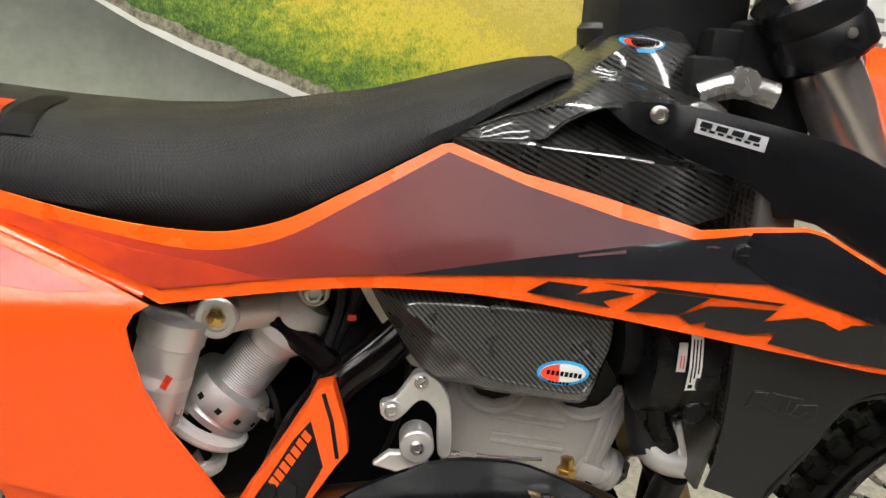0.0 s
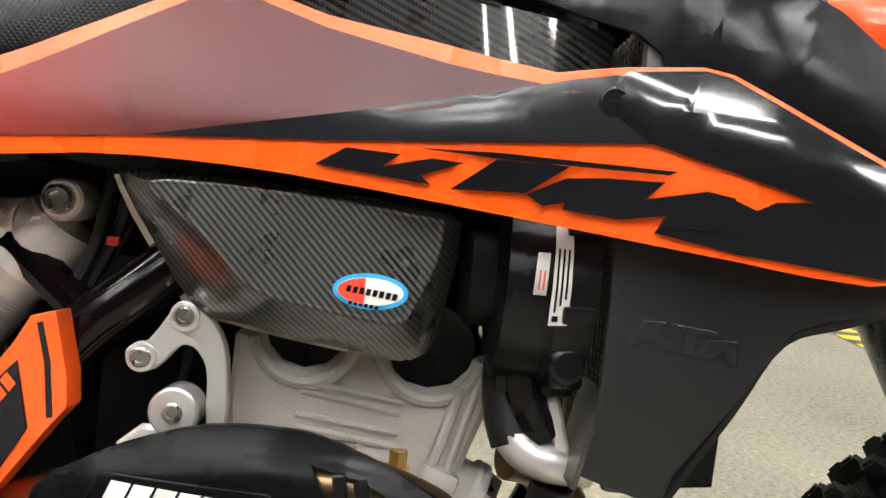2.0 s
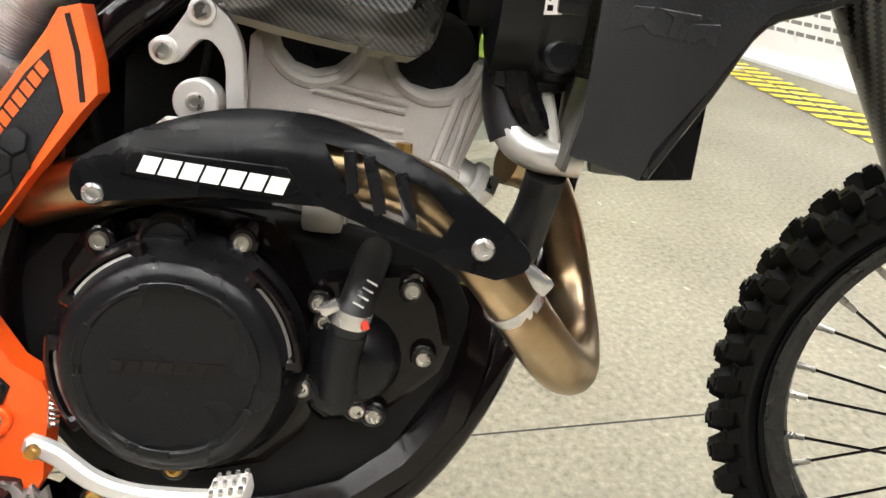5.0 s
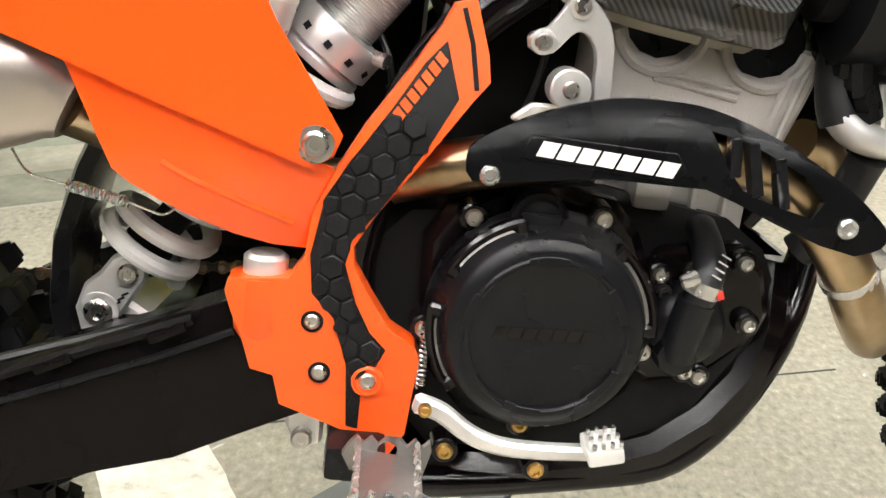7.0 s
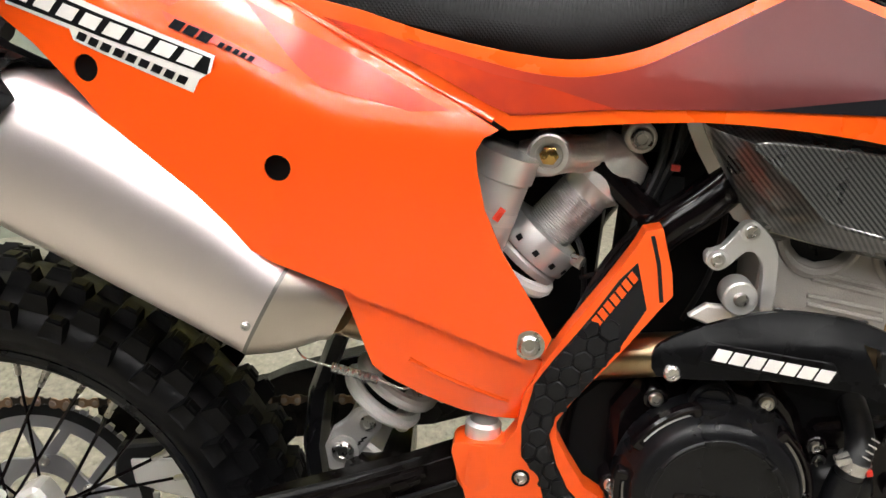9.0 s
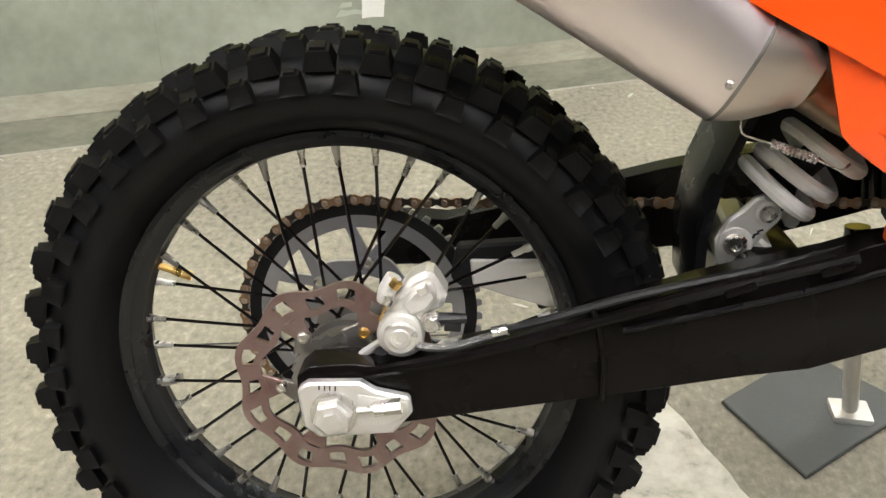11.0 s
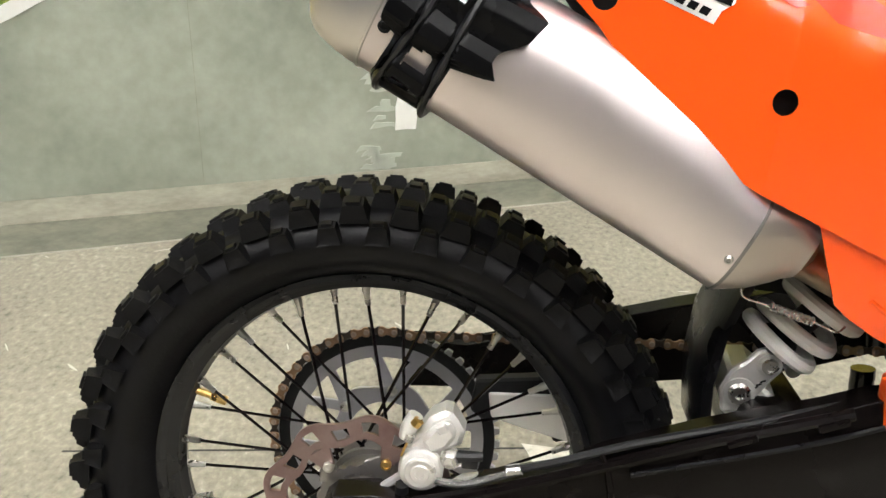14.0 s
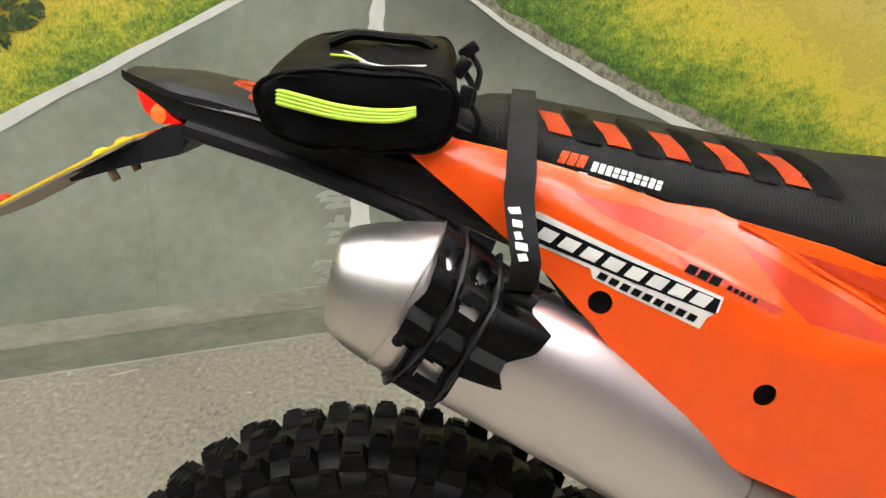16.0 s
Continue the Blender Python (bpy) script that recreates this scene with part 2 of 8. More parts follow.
# ---- mesh tools ----
def part(name, bm, material, parent=None, label="", sharp=32):
    """Links a bmesh as one mesh object under a thing or a part."""
    bmesh.ops.recalc_face_normals(bm, faces=bm.faces)
    lim = radians(sharp)
    for f in bm.faces:
        f.smooth = True
    for e in bm.edges:
        e.smooth = len(e.link_faces) == 2 and e.calc_face_angle(0) < lim
    me = bpy.data.meshes.new(name)
    bm.to_mesh(me)
    bm.free()
    me.materials.append(material)
    ob = new(name, me)
    ob.parent = parent
    if label:
        ob["label"] = label
    return ob


def twin(ob, m=None):
    """Another piece on the same mesh, at the pose m within the same parent."""
    o = new(ob.name.split(".")[0], ob.data)
    o.parent = ob.parent
    if m is not None:
        o.matrix_basis = m
    return o


def curve(points, per=6, closed=False):
    """A smooth line through points (Catmull-Rom)."""
    p = [Vector(q) for q in points]
    n, out = len(p), []
    for i in range(n if closed else n - 1):
        if closed:
            a, b, c, d = p[i - 1], p[i], p[(i + 1) % n], p[(i + 2) % n]
        else:
            a, b, c, d = p[max(i - 1, 0)], p[i], p[i + 1], p[min(i + 2, n - 1)]
        for k in range(per):
            t = k / per
            out.append(0.5 * ((2 * b) + (c - a) * t + (2 * a - 5 * b + 4 * c - d) * t * t + (3 * b - a - 3 * c + d) * t ** 3))
    if not closed:
        out.append(p[-1])
    return out


def ip(x, *knots):
    """Straight-line interpolation through knots (x, value)."""
    return float(np.interp(x, [k[0] for k in knots], [k[1] for k in knots]))


def bevel_sharp(bm, width, angle=40, segs=2):
    ed = [e for e in bm.edges if len(e.link_faces) == 2 and e.calc_face_angle(0) > radians(angle)]
    if ed and width > 0:
        bmesh.ops.bevel(bm, geom=ed, offset=width, segments=segs, profile=0.6, affect="EDGES", clamp_overlap=True)


def plate(outline, y=0.0, thick=0.003, holes=(), step=0.03, edge=0.001, smooth=0):
    """A shell cut to an outline in x and z, following y(x, z), of a thickness to the inside, with rounded edges."""
    fy = y if callable(y) else (lambda a, b: y)
    if smooth:
        outline = [(q.x, q.y) for q in curve([(a, b, 0) for a, b in outline], smooth, True)]
    bm = bmesh.new()
    for loop in (outline, *holes):
        vs = [bm.verts.new((a, 0, b)) for a, b in loop]
        for i in range(len(vs)):
            bm.edges.new((vs[i], vs[(i + 1) % len(vs)]))
    bmesh.ops.triangle_fill(bm, use_beauty=True, use_dissolve=False, edges=bm.edges[:])
    if callable(y):
        xs, zs = [v.co.x for v in bm.verts], [v.co.z for v in bm.verts]
        for lo, hi, no in ((min(xs), max(xs), (1, 0, 0)), (min(zs), max(zs), (0, 0, 1))):
            k = math.ceil(lo / step + 1e-6)
            while k * step < hi - 1e-6:
                bmesh.ops.bisect_plane(bm, geom=bm.verts[:] + bm.edges[:] + bm.faces[:], plane_co=[c * k * step for c in no], plane_no=no)
                k += 1
    bmesh.ops.remove_doubles(bm, verts=bm.verts, dist=1e-5)
    for v in bm.verts:
        v.co.y = fy(v.co.x, v.co.z)
    if thick:
        got = bmesh.ops.extrude_face_region(bm, geom=bm.faces[:])
        for v in got["geom"]:
            if isinstance(v, bmesh.types.BMVert):
                v.co.y += thick
        bmesh.ops.recalc_face_normals(bm, faces=bm.faces)
        bevel_sharp(bm, edge, 50, 1)
    return bm


def circle(x, z, r, n=20):
    return [(x + r * math.cos(2 * math.pi * i / n), z + r * math.sin(2 * math.pi * i / n)) for i in range(n)]


def strip(line, w0, w1=None):
    """The outline of a band along a line of (x, z), of width w0 growing to w1."""
    w1 = w0 if w1 is None else w1
    n, lft, rgt = len(line), [], []
    for i, (x, z) in enumerate(line):
        a, b = line[max(i - 1, 0)], line[min(i + 1, n - 1)]
        dx, dz = b[0] - a[0], b[1] - a[1]
        d = math.hypot(dx, dz) or 1
        w = (w0 + (w1 - w0) * i / (n - 1)) / 2
        lft.append((x - dz / d * w, z + dx / d * w))
        rgt.append((x + dz / d * w, z - dx / d * w))
    return lft + rgt[::-1]


def soft(line, per=5):
    return [(q.x, q.y) for q in curve([(a, b, 0) for a, b in line], per)]


def loft(rings, cap=True):
    """A skin over rings of equally many points."""
    bm = bmesh.new()
    vs = [[bm.verts.new(p) for p in r] for r in rings]
    for a, b in zip(vs, vs[1:]):
        for i in range(len(a)):
            j = (i + 1) % len(a)
            bm.faces.new((a[i], a[j], b[j], b[i]))
    if cap:
        bm.faces.new(vs[0])
        bm.faces.new(vs[-1])
    return bm


def tube(points, r, segs=12, per=6, cap=True, flat=1.0):
    """A round bar along a smooth line; r: one radius or one for each point."""
    n = len(points)
    line = curve(points, per) if per > 1 else [Vector(p) for p in points]
    rs = r if isinstance(r, (list, tuple)) else [r] * n
    m, rings, side = len(line), [], None
    for i, p in enumerate(line):
        t = (line[min(i + 1, m - 1)] - line[max(i - 1, 0)]).normalized()
        if side is None:
            side = t.cross(Vector((0, 1, 0)))
            if side.length < 0.1:
                side = t.cross(Vector((0, 0, 1)))
        side = (side - t * side.dot(t)).normalized()
        up = t.cross(side)
        rad = float(np.interp(i / (m - 1) * (n - 1), range(n), rs))
        rings.append([p + rad * (math.cos(a) * side + math.sin(a) * up * flat) for a in (2 * math.pi * k / segs for k in range(segs))])
    return loft(rings, cap)


def lathe(profile, at=(0, 0, 0), axis=(0, -1, 0), segs=24, start=0.0, cap=True):
    """A turned shape: profile of (distance along the axis, radius)."""
    ax = Vector(axis).normalized()
    s = ax.cross(Vector((0, 0, 1)))
    if s.length < 0.1:
        s = ax.cross(Vector((1, 0, 0)))
    s.normalize()
    u = ax.cross(s)
    o = Vector(at)
    rings = [[o + ax * d + r * (math.cos(a) * s + math.sin(a) * u) for a in (start + 2 * math.pi * k / segs for k in range(segs))] for d, r in profile]
    return loft(rings, cap)


def ring_lathe(profile, at=(0, 0, 0), axis=(0, -1, 0), segs=64):
    """A turned ring: a closed profile of (distance along the axis, radius)."""
    return lathe(list(profile) + [profile[0]], at, axis, segs, cap=False)


def weld(*parts):
    """Joins bmeshes into one."""
    out = parts[0]
    for b in parts[1:]:
        me = bpy.data.meshes.new("tmp")
        b.to_mesh(me)
        b.free()
        out.from_mesh(me)
        bpy.data.meshes.remove(me)
    return out


def box(cx, cy, cz, sx, sy, sz, edge=0.002, turn=None, segs=2):
    bm = bmesh.new()
    bmesh.ops.create_cube(bm, size=1)
    bmesh.ops.scale(bm, vec=(sx, sy, sz), verts=bm.verts)
    if edge:
        bmesh.ops.bevel(bm, geom=bm.edges[:], offset=edge, segments=segs, profile=0.6, affect="EDGES")
    if turn:
        bmesh.ops.transform(bm, matrix=pose(0, 0, 0, *turn), verts=bm.verts)
    bmesh.ops.translate(bm, vec=(cx, cy, cz), verts=bm.verts)
    return bm


def bolt(parent, x, y, z, r=0.007, depth=0.006, material=None, name="bolt", axis=(0, -1, 0)):
    """A domed screw head with a socket in it."""
    p = [(-0.004, r), (depth * 0.55, r), (depth, r * 0.78), (depth, r * 0.5), (depth * 0.45, r * 0.46), (depth * 0.45, 0.0004)]
    return part(name, lathe(p, (x, y, z), axis, 12), material or BOLT, parent)


def letters(parent, blocks, fy, material, name="lettering", lift=0.0007, thick=0.0006):
    """Flat marks on a surface: outlines in x and z, laid on y(x, z); a mesh for each."""
    for b in blocks:
        mark = part(name, plate(b, (lambda a, c: fy(a, c) - lift), thick, edge=0, step=0.02), material, parent)
    return mark



def mark_row(p0, p1, h, count, gap=0.25, slant=0.25):
    """Plain slanted blocks in a row from p0 to p1 (x, z), of height h, in place of a word mark."""
    out = []
    d = Vector((p1[0] - p0[0], p1[1] - p0[1]))
    L = d.length
    d.normalize()
    u = Vector((-d.y, d.x))
    for i in range(count):
        a, b = i / count * L, (i + 1 - gap) / count * L
        q = [Vector(p0) + d * (a + (b - a) * s + slant * h * k) + u * (h * k) for s, k in ((0, 0), (1, 0), (1, 1), (0, 1))]
        out.append([(v.x, v.y) for v in q])
    return out


# ---- the hall ----
WX, WY = 0.8868, 0.4622          # the backdrop runs this way along the floor
BX, BY = 0.0, 1.537             # a point of its foot
SLOPE = 0.10                   # it leans back by this much per metre of height


def drop(u, h, off=0.0):
    """A place on the backdrop: u metres along it, h metres up."""
    q = SLOPE * h - off
    return (BX + WX * u - WY * q, BY + WY * u + WX * q, h)


def sheet(name, outline, material, off, label="", parent=None):
    bm = bmesh.new()
    bm.faces.new([bm.verts.new(drop(u, h, off)) for u, h in outline])
    got = bmesh.ops.extrude_face_region(bm, geom=bm.faces[:])
    for v in got["geom"]:
        if isinstance(v, bmesh.types.BMVert):
            v.co += Vector((-WY, WX, 0)) * 0.0015
    bmesh.ops.triangulate(bm, faces=bm.faces[:])
    return part(name, bm, material, parent, label)


FLOOR = ramp_mat("worn_speckled_concrete", [(0.26, (0.085, 0.077, 0.058)), (0.42, (0.178, 0.164, 0.125)), (0.56, (0.222, 0.205, 0.157)), (0.68, (0.280, 0.260, 0.202)), (0.80, (0.47, 0.440, 0.352))], 75, 0.6, 9, (1, 0.7, 1), bump=0.35, second=(2.4, 0.42))
bm = bmesh.new()
bmesh.ops.create_grid(bm, x_segments=2, y_segments=2, size=14)
tagged(part("floor", bm, FLOOR), "worn grey-beige speckled concrete hall floor", "floor", kind="structure")

HALLWALL = mat("hall_wall_paint", (0.07, 0.07, 0.069), 0.7, 0, 0.08, 2)
for nm, (cx, cy, sx, sy) in dict(wall_north=(0, 14.1, 28.4, 0.2), wall_south=(0, -14.1, 28.4, 0.2), wall_east=(14.1, 0, 0.2, 28), wall_west=(-14.1, 0, 0.2, 28)).items():
    tagged(part(nm, box(cx, cy, 3.0, sx, sy, 6.0, 0.0), HALLWALL), "plain pale painted exhibition hall wall", "wall", kind="structure")
tagged(part("ceiling", box(0, 0, 6.1, 28.4, 28.4, 0.2, 0.0), mat("ceiling_paint", (0.045, 0.045, 0.046), 0.8, 0, 0.08, 1)), "plain grey exhibition hall ceiling", "ceiling", kind="structure")

# long tube fittings under the ceiling
TUBE = glow("tube_light", (1.0, 0.98, 0.95), 51.0)
HOUSING = mat("white_housing", (0.75, 0.75, 0.74), 0.5, 0, 0.05, 10)
for ix in range(4):
    for iy in range(7):
        cx, cy = -3.6 + 2.6 * ix, -5.8 + 1.55 * iy
        fit = new("ceiling_light")
        fit.matrix_basis = pose(cx, cy, 5.2)
        tagged(fit, "long white tube light fitting hanging from the ceiling", "ceiling light", "hall tube lights")
        part("housing", box(0, 0, 0.045, 1.7, 0.30, 0.07, 0.008), HOUSING, fit)
        part("tube", box(0, 0, 0.0, 1.6, 0.24, 0.012, 0.004), TUBE, fit)
        for s in (-0.7, 0.7):
            part("hanger", tube([(s, 0, 0.07), (s, 0, 0.8)], 0.006, 6, 1), HOUSING, fit)

# printed photographic backdrop: road, verges and fields
PRINT_ROAD = ramp_mat("printed_road", [(0.3, (0.165, 0.180, 0.140)), (0.5, (0.235, 0.255, 0.200)), (0.7, (0.32, 0.34, 0.275))], 2.2, 0.55, 7, second=(30, 0.25))
def meadow(name):
    """The print of the meadow: green by the road, turning to yellow and straw with the distance from its edge."""
    m = bpy.data.materials.new(name)
    m.use_nodes = True
    n, l = m.node_tree.nodes, m.node_tree.links
    b = n["Principled BSDF"]
    tc = n.new("ShaderNodeTexCoord")
    xyz = n.new("ShaderNodeSeparateXYZ")
    l.new(tc.outputs["Object"], xyz.inputs[0])
    u = math_node(n, l, "ADD", math_node(n, l, "MULTIPLY", xyz.outputs[0], WX), math_node(n, l, "MULTIPLY", math_node(n, l, "SUBTRACT", xyz.outputs[1], BY), WY))
    edge = math_node(n, l, "MINIMUM", math_node(n, l, "ADD", math_node(n, l, "MULTIPLY", u, 0.475), 1.152), math_node(n, l, "SUBTRACT", 0.905, math_node(n, l, "MULTIPLY", u, 0.49)))
    run = math_node(n, l, "SUBTRACT", xyz.outputs[2], edge)
    # the bank on the far side ripens sooner
    fac = math_node(n, l, "ADD", math_node(n, l, "ADD", run, 0.03), math_node(n, l, "MULTIPLY", math_node(n, l, "LESS_THAN", u, -0.2), 0.12))
    for scale, detail, amount, stretch in ((5.0, 3, 0.30, (1, 1, 2.6)), (26.0, 6, 0.32, (1, 1, 1.8)), (90.0, 4, 0.30, (1.2, 1.2, 0.8)), (240.0, 3, 0.42, (1.5, 1.5, 0.6))):
        mp = n.new("ShaderNodeMapping")
        mp.inputs["Scale"].default_value = stretch
        l.new(tc.outputs["Object"], mp.inputs["Vector"])
        tx = n.new("ShaderNodeTexNoise")
        tx.inputs["Scale"].default_value, tx.inputs["Detail"].default_value = scale, detail
        l.new(mp.outputs[0], tx.inputs["Vector"])
        fac = math_node(n, l, "ADD", fac, math_node(n, l, "MULTIPLY", math_node(n, l, "SUBTRACT", tx.outputs["Fac"], 0.5), amount))
    r = n.new("ShaderNodeValToRGB")
    stops = [(0.0, (0.035, 0.075, 0.012)), (0.09, (0.075, 0.155, 0.018)), (0.20, (0.20, 0.28, 0.025)), (0.31, (0.46, 0.42, 0.035)), (0.41, (0.66, 0.52, 0.06)), (0.52, (0.44, 0.36, 0.06)), (0.66, (0.60, 0.48, 0.11)), (0.85, (0.30, 0.28, 0.07))]
    while len(r.color_ramp.elements) < len(stops):
        r.color_ramp.elements.new(0.5)
    for e, (p, c) in zip(r.color_ramp.elements, stops):
        e.position, e.color = p, (*c, 1)
    l.new(fac, r.inputs[0])
    l.new(r.outputs[0], b.inputs["Base Color"])
    b.inputs["Roughness"].default_value = 0.6
    return m


PRINT_FIELD = meadow("printed_meadow")
PRINT_BUSH = ramp_mat("printed_bush", [(0.3, (0.012, 0.028, 0.010)), (0.58, (0.040, 0.075, 0.016)), (0.75, (0.16, 0.20, 0.03))], 40, 0.6, 12, second=(90, 0.6))
PRINT_LINE = mat("printed_edge_line", (0.62, 0.62, 0.58), 0.6, 0, 0.2, 12)
PRINT_KERB = ramp_mat("printed_gravel", [(0.35, (0.10, 0.09, 0.06)), (0.6, (0.28, 0.26, 0.19))], 60, 0.7, 6)
SKIRT = ramp_mat("backdrop_skirt", [(0.3, (0.22, 0.215, 0.165)), (0.5, (0.31, 0.30, 0.235)), (0.7, (0.40, 0.385, 0.31))], 5, 0.6, 7, (1, 1, 3), second=(40, 0.2))
PRINT_WORN = mat("printed_worn_paint", (0.36, 0.38, 0.32), 0.6, 0, 0.25, 20)
# the skirt's tones darkened: shade put into the colour, reused for the seam
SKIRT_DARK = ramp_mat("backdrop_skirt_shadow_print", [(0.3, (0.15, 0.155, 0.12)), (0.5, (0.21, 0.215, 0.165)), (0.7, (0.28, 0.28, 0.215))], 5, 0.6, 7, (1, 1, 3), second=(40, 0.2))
backdrop = tagged(new("backdrop"), "large printed backdrop of a country road between yellow fields", "backdrop", kind="structure")


def ragged(outline, size, step=0.05, seed=1):
    """An outline with its sides broken up by small uneven steps."""
    rnd, out = random.Random(seed), []
    for (a, b), (c, d) in zip(outline, outline[1:] + outline[:1]):
        n = max(1, int(math.hypot(c - a, d - b) / step))
        for i in range(n):
            f = i / n
            out.append((a + (c - a) * f + rnd.uniform(-size, size), max(0.0, b + (d - b) * f + rnd.uniform(-size, size))))
    return out


def darker_lane(m):
    """Prints the road's near lane darker, by its distance from the right edge line."""
    n, l = m.node_tree.nodes, m.node_tree.links
    b = n["Principled BSDF"]
    old = b.inputs["Base Color"].links[0].from_socket
    tc = n.new("ShaderNodeTexCoord")
    xyz = n.new("ShaderNodeSeparateXYZ")
    l.new(tc.outputs["Object"], xyz.inputs[0])
    u = math_node(n, l, "ADD", math_node(n, l, "MULTIPLY", xyz.outputs[0], WX), math_node(n, l, "MULTIPLY", math_node(n, l, "SUBTRACT", xyz.outputs[1], BY), WY))
    gap = math_node(n, l, "SUBTRACT", math_node(n, l, "SUBTRACT", 0.905, math_node(n, l, "MULTIPLY", u, 0.49)), xyz.outputs[2])
    r = n.new("ShaderNodeValToRGB")
    r.color_ramp.elements[0].position, r.color_ramp.elements[0].color = 0.04, (0.50, 0.50, 0.52, 1)
    r.color_ramp.elements[1].position, r.color_ramp.elements[1].color = 0.30, (1, 1, 1, 1)
    l.new(gap, r.inputs[0])
    mix = n.new("ShaderNodeMix")
    mix.data_type, mix.blend_type = "RGBA", "MULTIPLY"
    mix.inputs["Factor"].default_value = 1.0
    l.new(old, mix.inputs[6])
    l.new(r.outputs[0], mix.inputs[7])
    l.new(mix.outputs[2], b.inputs["Base Color"])


darker_lane(PRINT_ROAD)
sheet("field_print", [(-4, 0.0), (1.95, 0.0), (1.95, 2.6), (-4, 2.6)], PRINT_FIELD, 0.0, parent=backdrop)
ROAD = [(-2.5, 0), (1.90, 0), (0.807, 0.500), (0.59, 0.598), (0.351, 0.719), (0.172, 0.818), (0.02, 0.922), (-0.16, 1.04), (-0.24, 1.045), (-0.487, 0.930), (-0.753, 0.798), (-0.98, 0.690), (-1.311, 0.529)]
sheet("gravel_print", ragged([(1.90, 0.0), (1.945, 0.0), (1.945, 0.04), (0.85, 0.535), (0.61, 0.638), (0.37, 0.755), (0.18, 0.850), (-0.1, 1.02), (-0.1, 1.0), (0.172, 0.81), (0.59, 0.59)], 0.006, 0.03, 5), PRINT_KERB, 0.007, parent=backdrop)
sheet("road_print", ROAD, PRINT_ROAD, 0.009, parent=backdrop)


def line_print(points, w0, w1, seed):
    sheet("line_print", ragged(strip(points, w0, w1), 0.0025, 0.06, seed), PRINT_LINE, 0.012, parent=backdrop)


line_print([(1.885, 0.0), (0.805, 0.497), (0.588, 0.596), (0.349, 0.717), (0.170, 0.815), (0.01, 0.924), (-0.15, 1.03)], 0.034, 0.008, 7)
line_print([(-2.45, 0.0), (-1.308, 0.531), (-0.98, 0.692), (-0.75, 0.799), (-0.485, 0.930), (-0.25, 1.04)], 0.036, 0.010, 8)
for k, dash in enumerate(([(-0.294, 0.246), (-0.231, 0.246), (-0.234, 0.395), (-0.280, 0.398)], [(-0.232, 0.80), (-0.185, 0.80), (-0.180, 0.92), (-0.210, 0.92)], [(-0.26, 0.56), (-0.215, 0.56), (-0.21, 0.66), (-0.245, 0.66)])):
    sheet("line_print", ragged(dash, 0.004, 0.03, 20 + k), PRINT_LINE, 0.012, parent=backdrop)
rnd = random.Random(12)
for k in range(26):
    h = rnd.uniform(0.13, 0.60)
    u = -0.315 - (0.43 - h) * 0.10 + rnd.uniform(-0.035, 0.02)
    w = rnd.uniform(0.012, 0.05)
    sheet("worn_paint_print", ragged([(u - w, h), (u + w, h), (u + w, h + 0.012), (u - w * 0.6, h + 0.014)], 0.004, 0.02, 40 + k), PRINT_WORN, 0.011, parent=backdrop)
# printed bushes: many small leaf shapes gathered into uneven crowns
for u, h, w, t, count in ((-1.33, 0.825, 0.14, 0.075, 300), (-1.16, 0.825, 0.10, 0.060, 220), (-1.05, 0.885, 0.065, 0.050, 130), (-0.955, 0.95, 0.030, 0.050, 60), (0.44, 0.985, 0.13, 0.030, 120), (0.75, 1.00, 0.14, 0.040, 140), (1.2, 1.03, 0.3, 0.04, 160)):
    bm = bmesh.new()
    for k in range(count):
        a, f, size = rnd.uniform(0, 2 * math.pi), math.sqrt(rnd.random()), rnd.uniform(0.005, 0.013)
        cu, ch, lean = u + w * f * math.cos(a), h + t * f * math.sin(a), rnd.uniform(0, math.pi)
        ring = [(cu + size * r * math.cos(lean + b), ch + size * r * math.sin(lean + b)) for b, r in ((0, 1.0), (0.9, 0.55), (2.2, 0.5), (math.pi, 1.0), (4.0, 0.5), (5.4, 0.55))]
        front, rear = [bm.verts.new(drop(p, q, 0.0062 + 0.000004 * k)) for p, q in ring], [bm.verts.new(drop(p, q, 0.005)) for p, q in ring]
        bm.faces.new(front)
        for j in range(6):
            bm.faces.new((front[j], rear[j], rear[(j + 1) % 6], front[(j + 1) % 6]))
    part("bush_print", bm, PRINT_BUSH, backdrop)
# the foot of the backdrop: a curled strip over the floor's edge, and the seam of the print
sheet("skirt", [(-4, 0.081), (1.95, 0.081), (1.95, 0.141), (-4, 0.141)], SKIRT, 0.014, parent=backdrop)
# the lower strip carries its shade near the floor as darker colour
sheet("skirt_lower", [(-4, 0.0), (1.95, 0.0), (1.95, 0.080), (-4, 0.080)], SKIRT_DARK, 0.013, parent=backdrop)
sheet("skirt_edge", [(-4, 0.0), (1.95, 0.0), (1.95, 0.004), (-4, 0.004)], mat("worn_skirt_edge", (0.42, 0.40, 0.33), 0.6, 0, 0.35, 9), 0.016, parent=backdrop)
sheet("print_seam", [(-0.80, 0.15), (-0.7985, 0.15), (-0.7985, 2.6), (-0.80, 2.6)], SKIRT_DARK, 0.0105, parent=backdrop)

# worn white strip painted across the floor
PAINT = ramp_mat("worn_floor_paint", [(0.3, (0.26, 0.25, 0.20)), (0.40, (0.46, 0.44, 0.37)), (0.6, (0.60, 0.58, 0.51))], 26, 0.55, 8, bump=0.15)
bm = bmesh.new()
rnd = random.Random(4)
lf, rt = [], []
for i in range(46):
    y = 0.455 - i * 0.028
    x = 0.352 + (0.50 - y) * 0.51
    lf.append(bm.verts.new((x - 0.19 + rnd.uniform(-0.003, 0.003), y, 0.0015)))
    rt.append(bm.verts.new((x + rnd.uniform(-0.003, 0.003), y, 0.0015)))
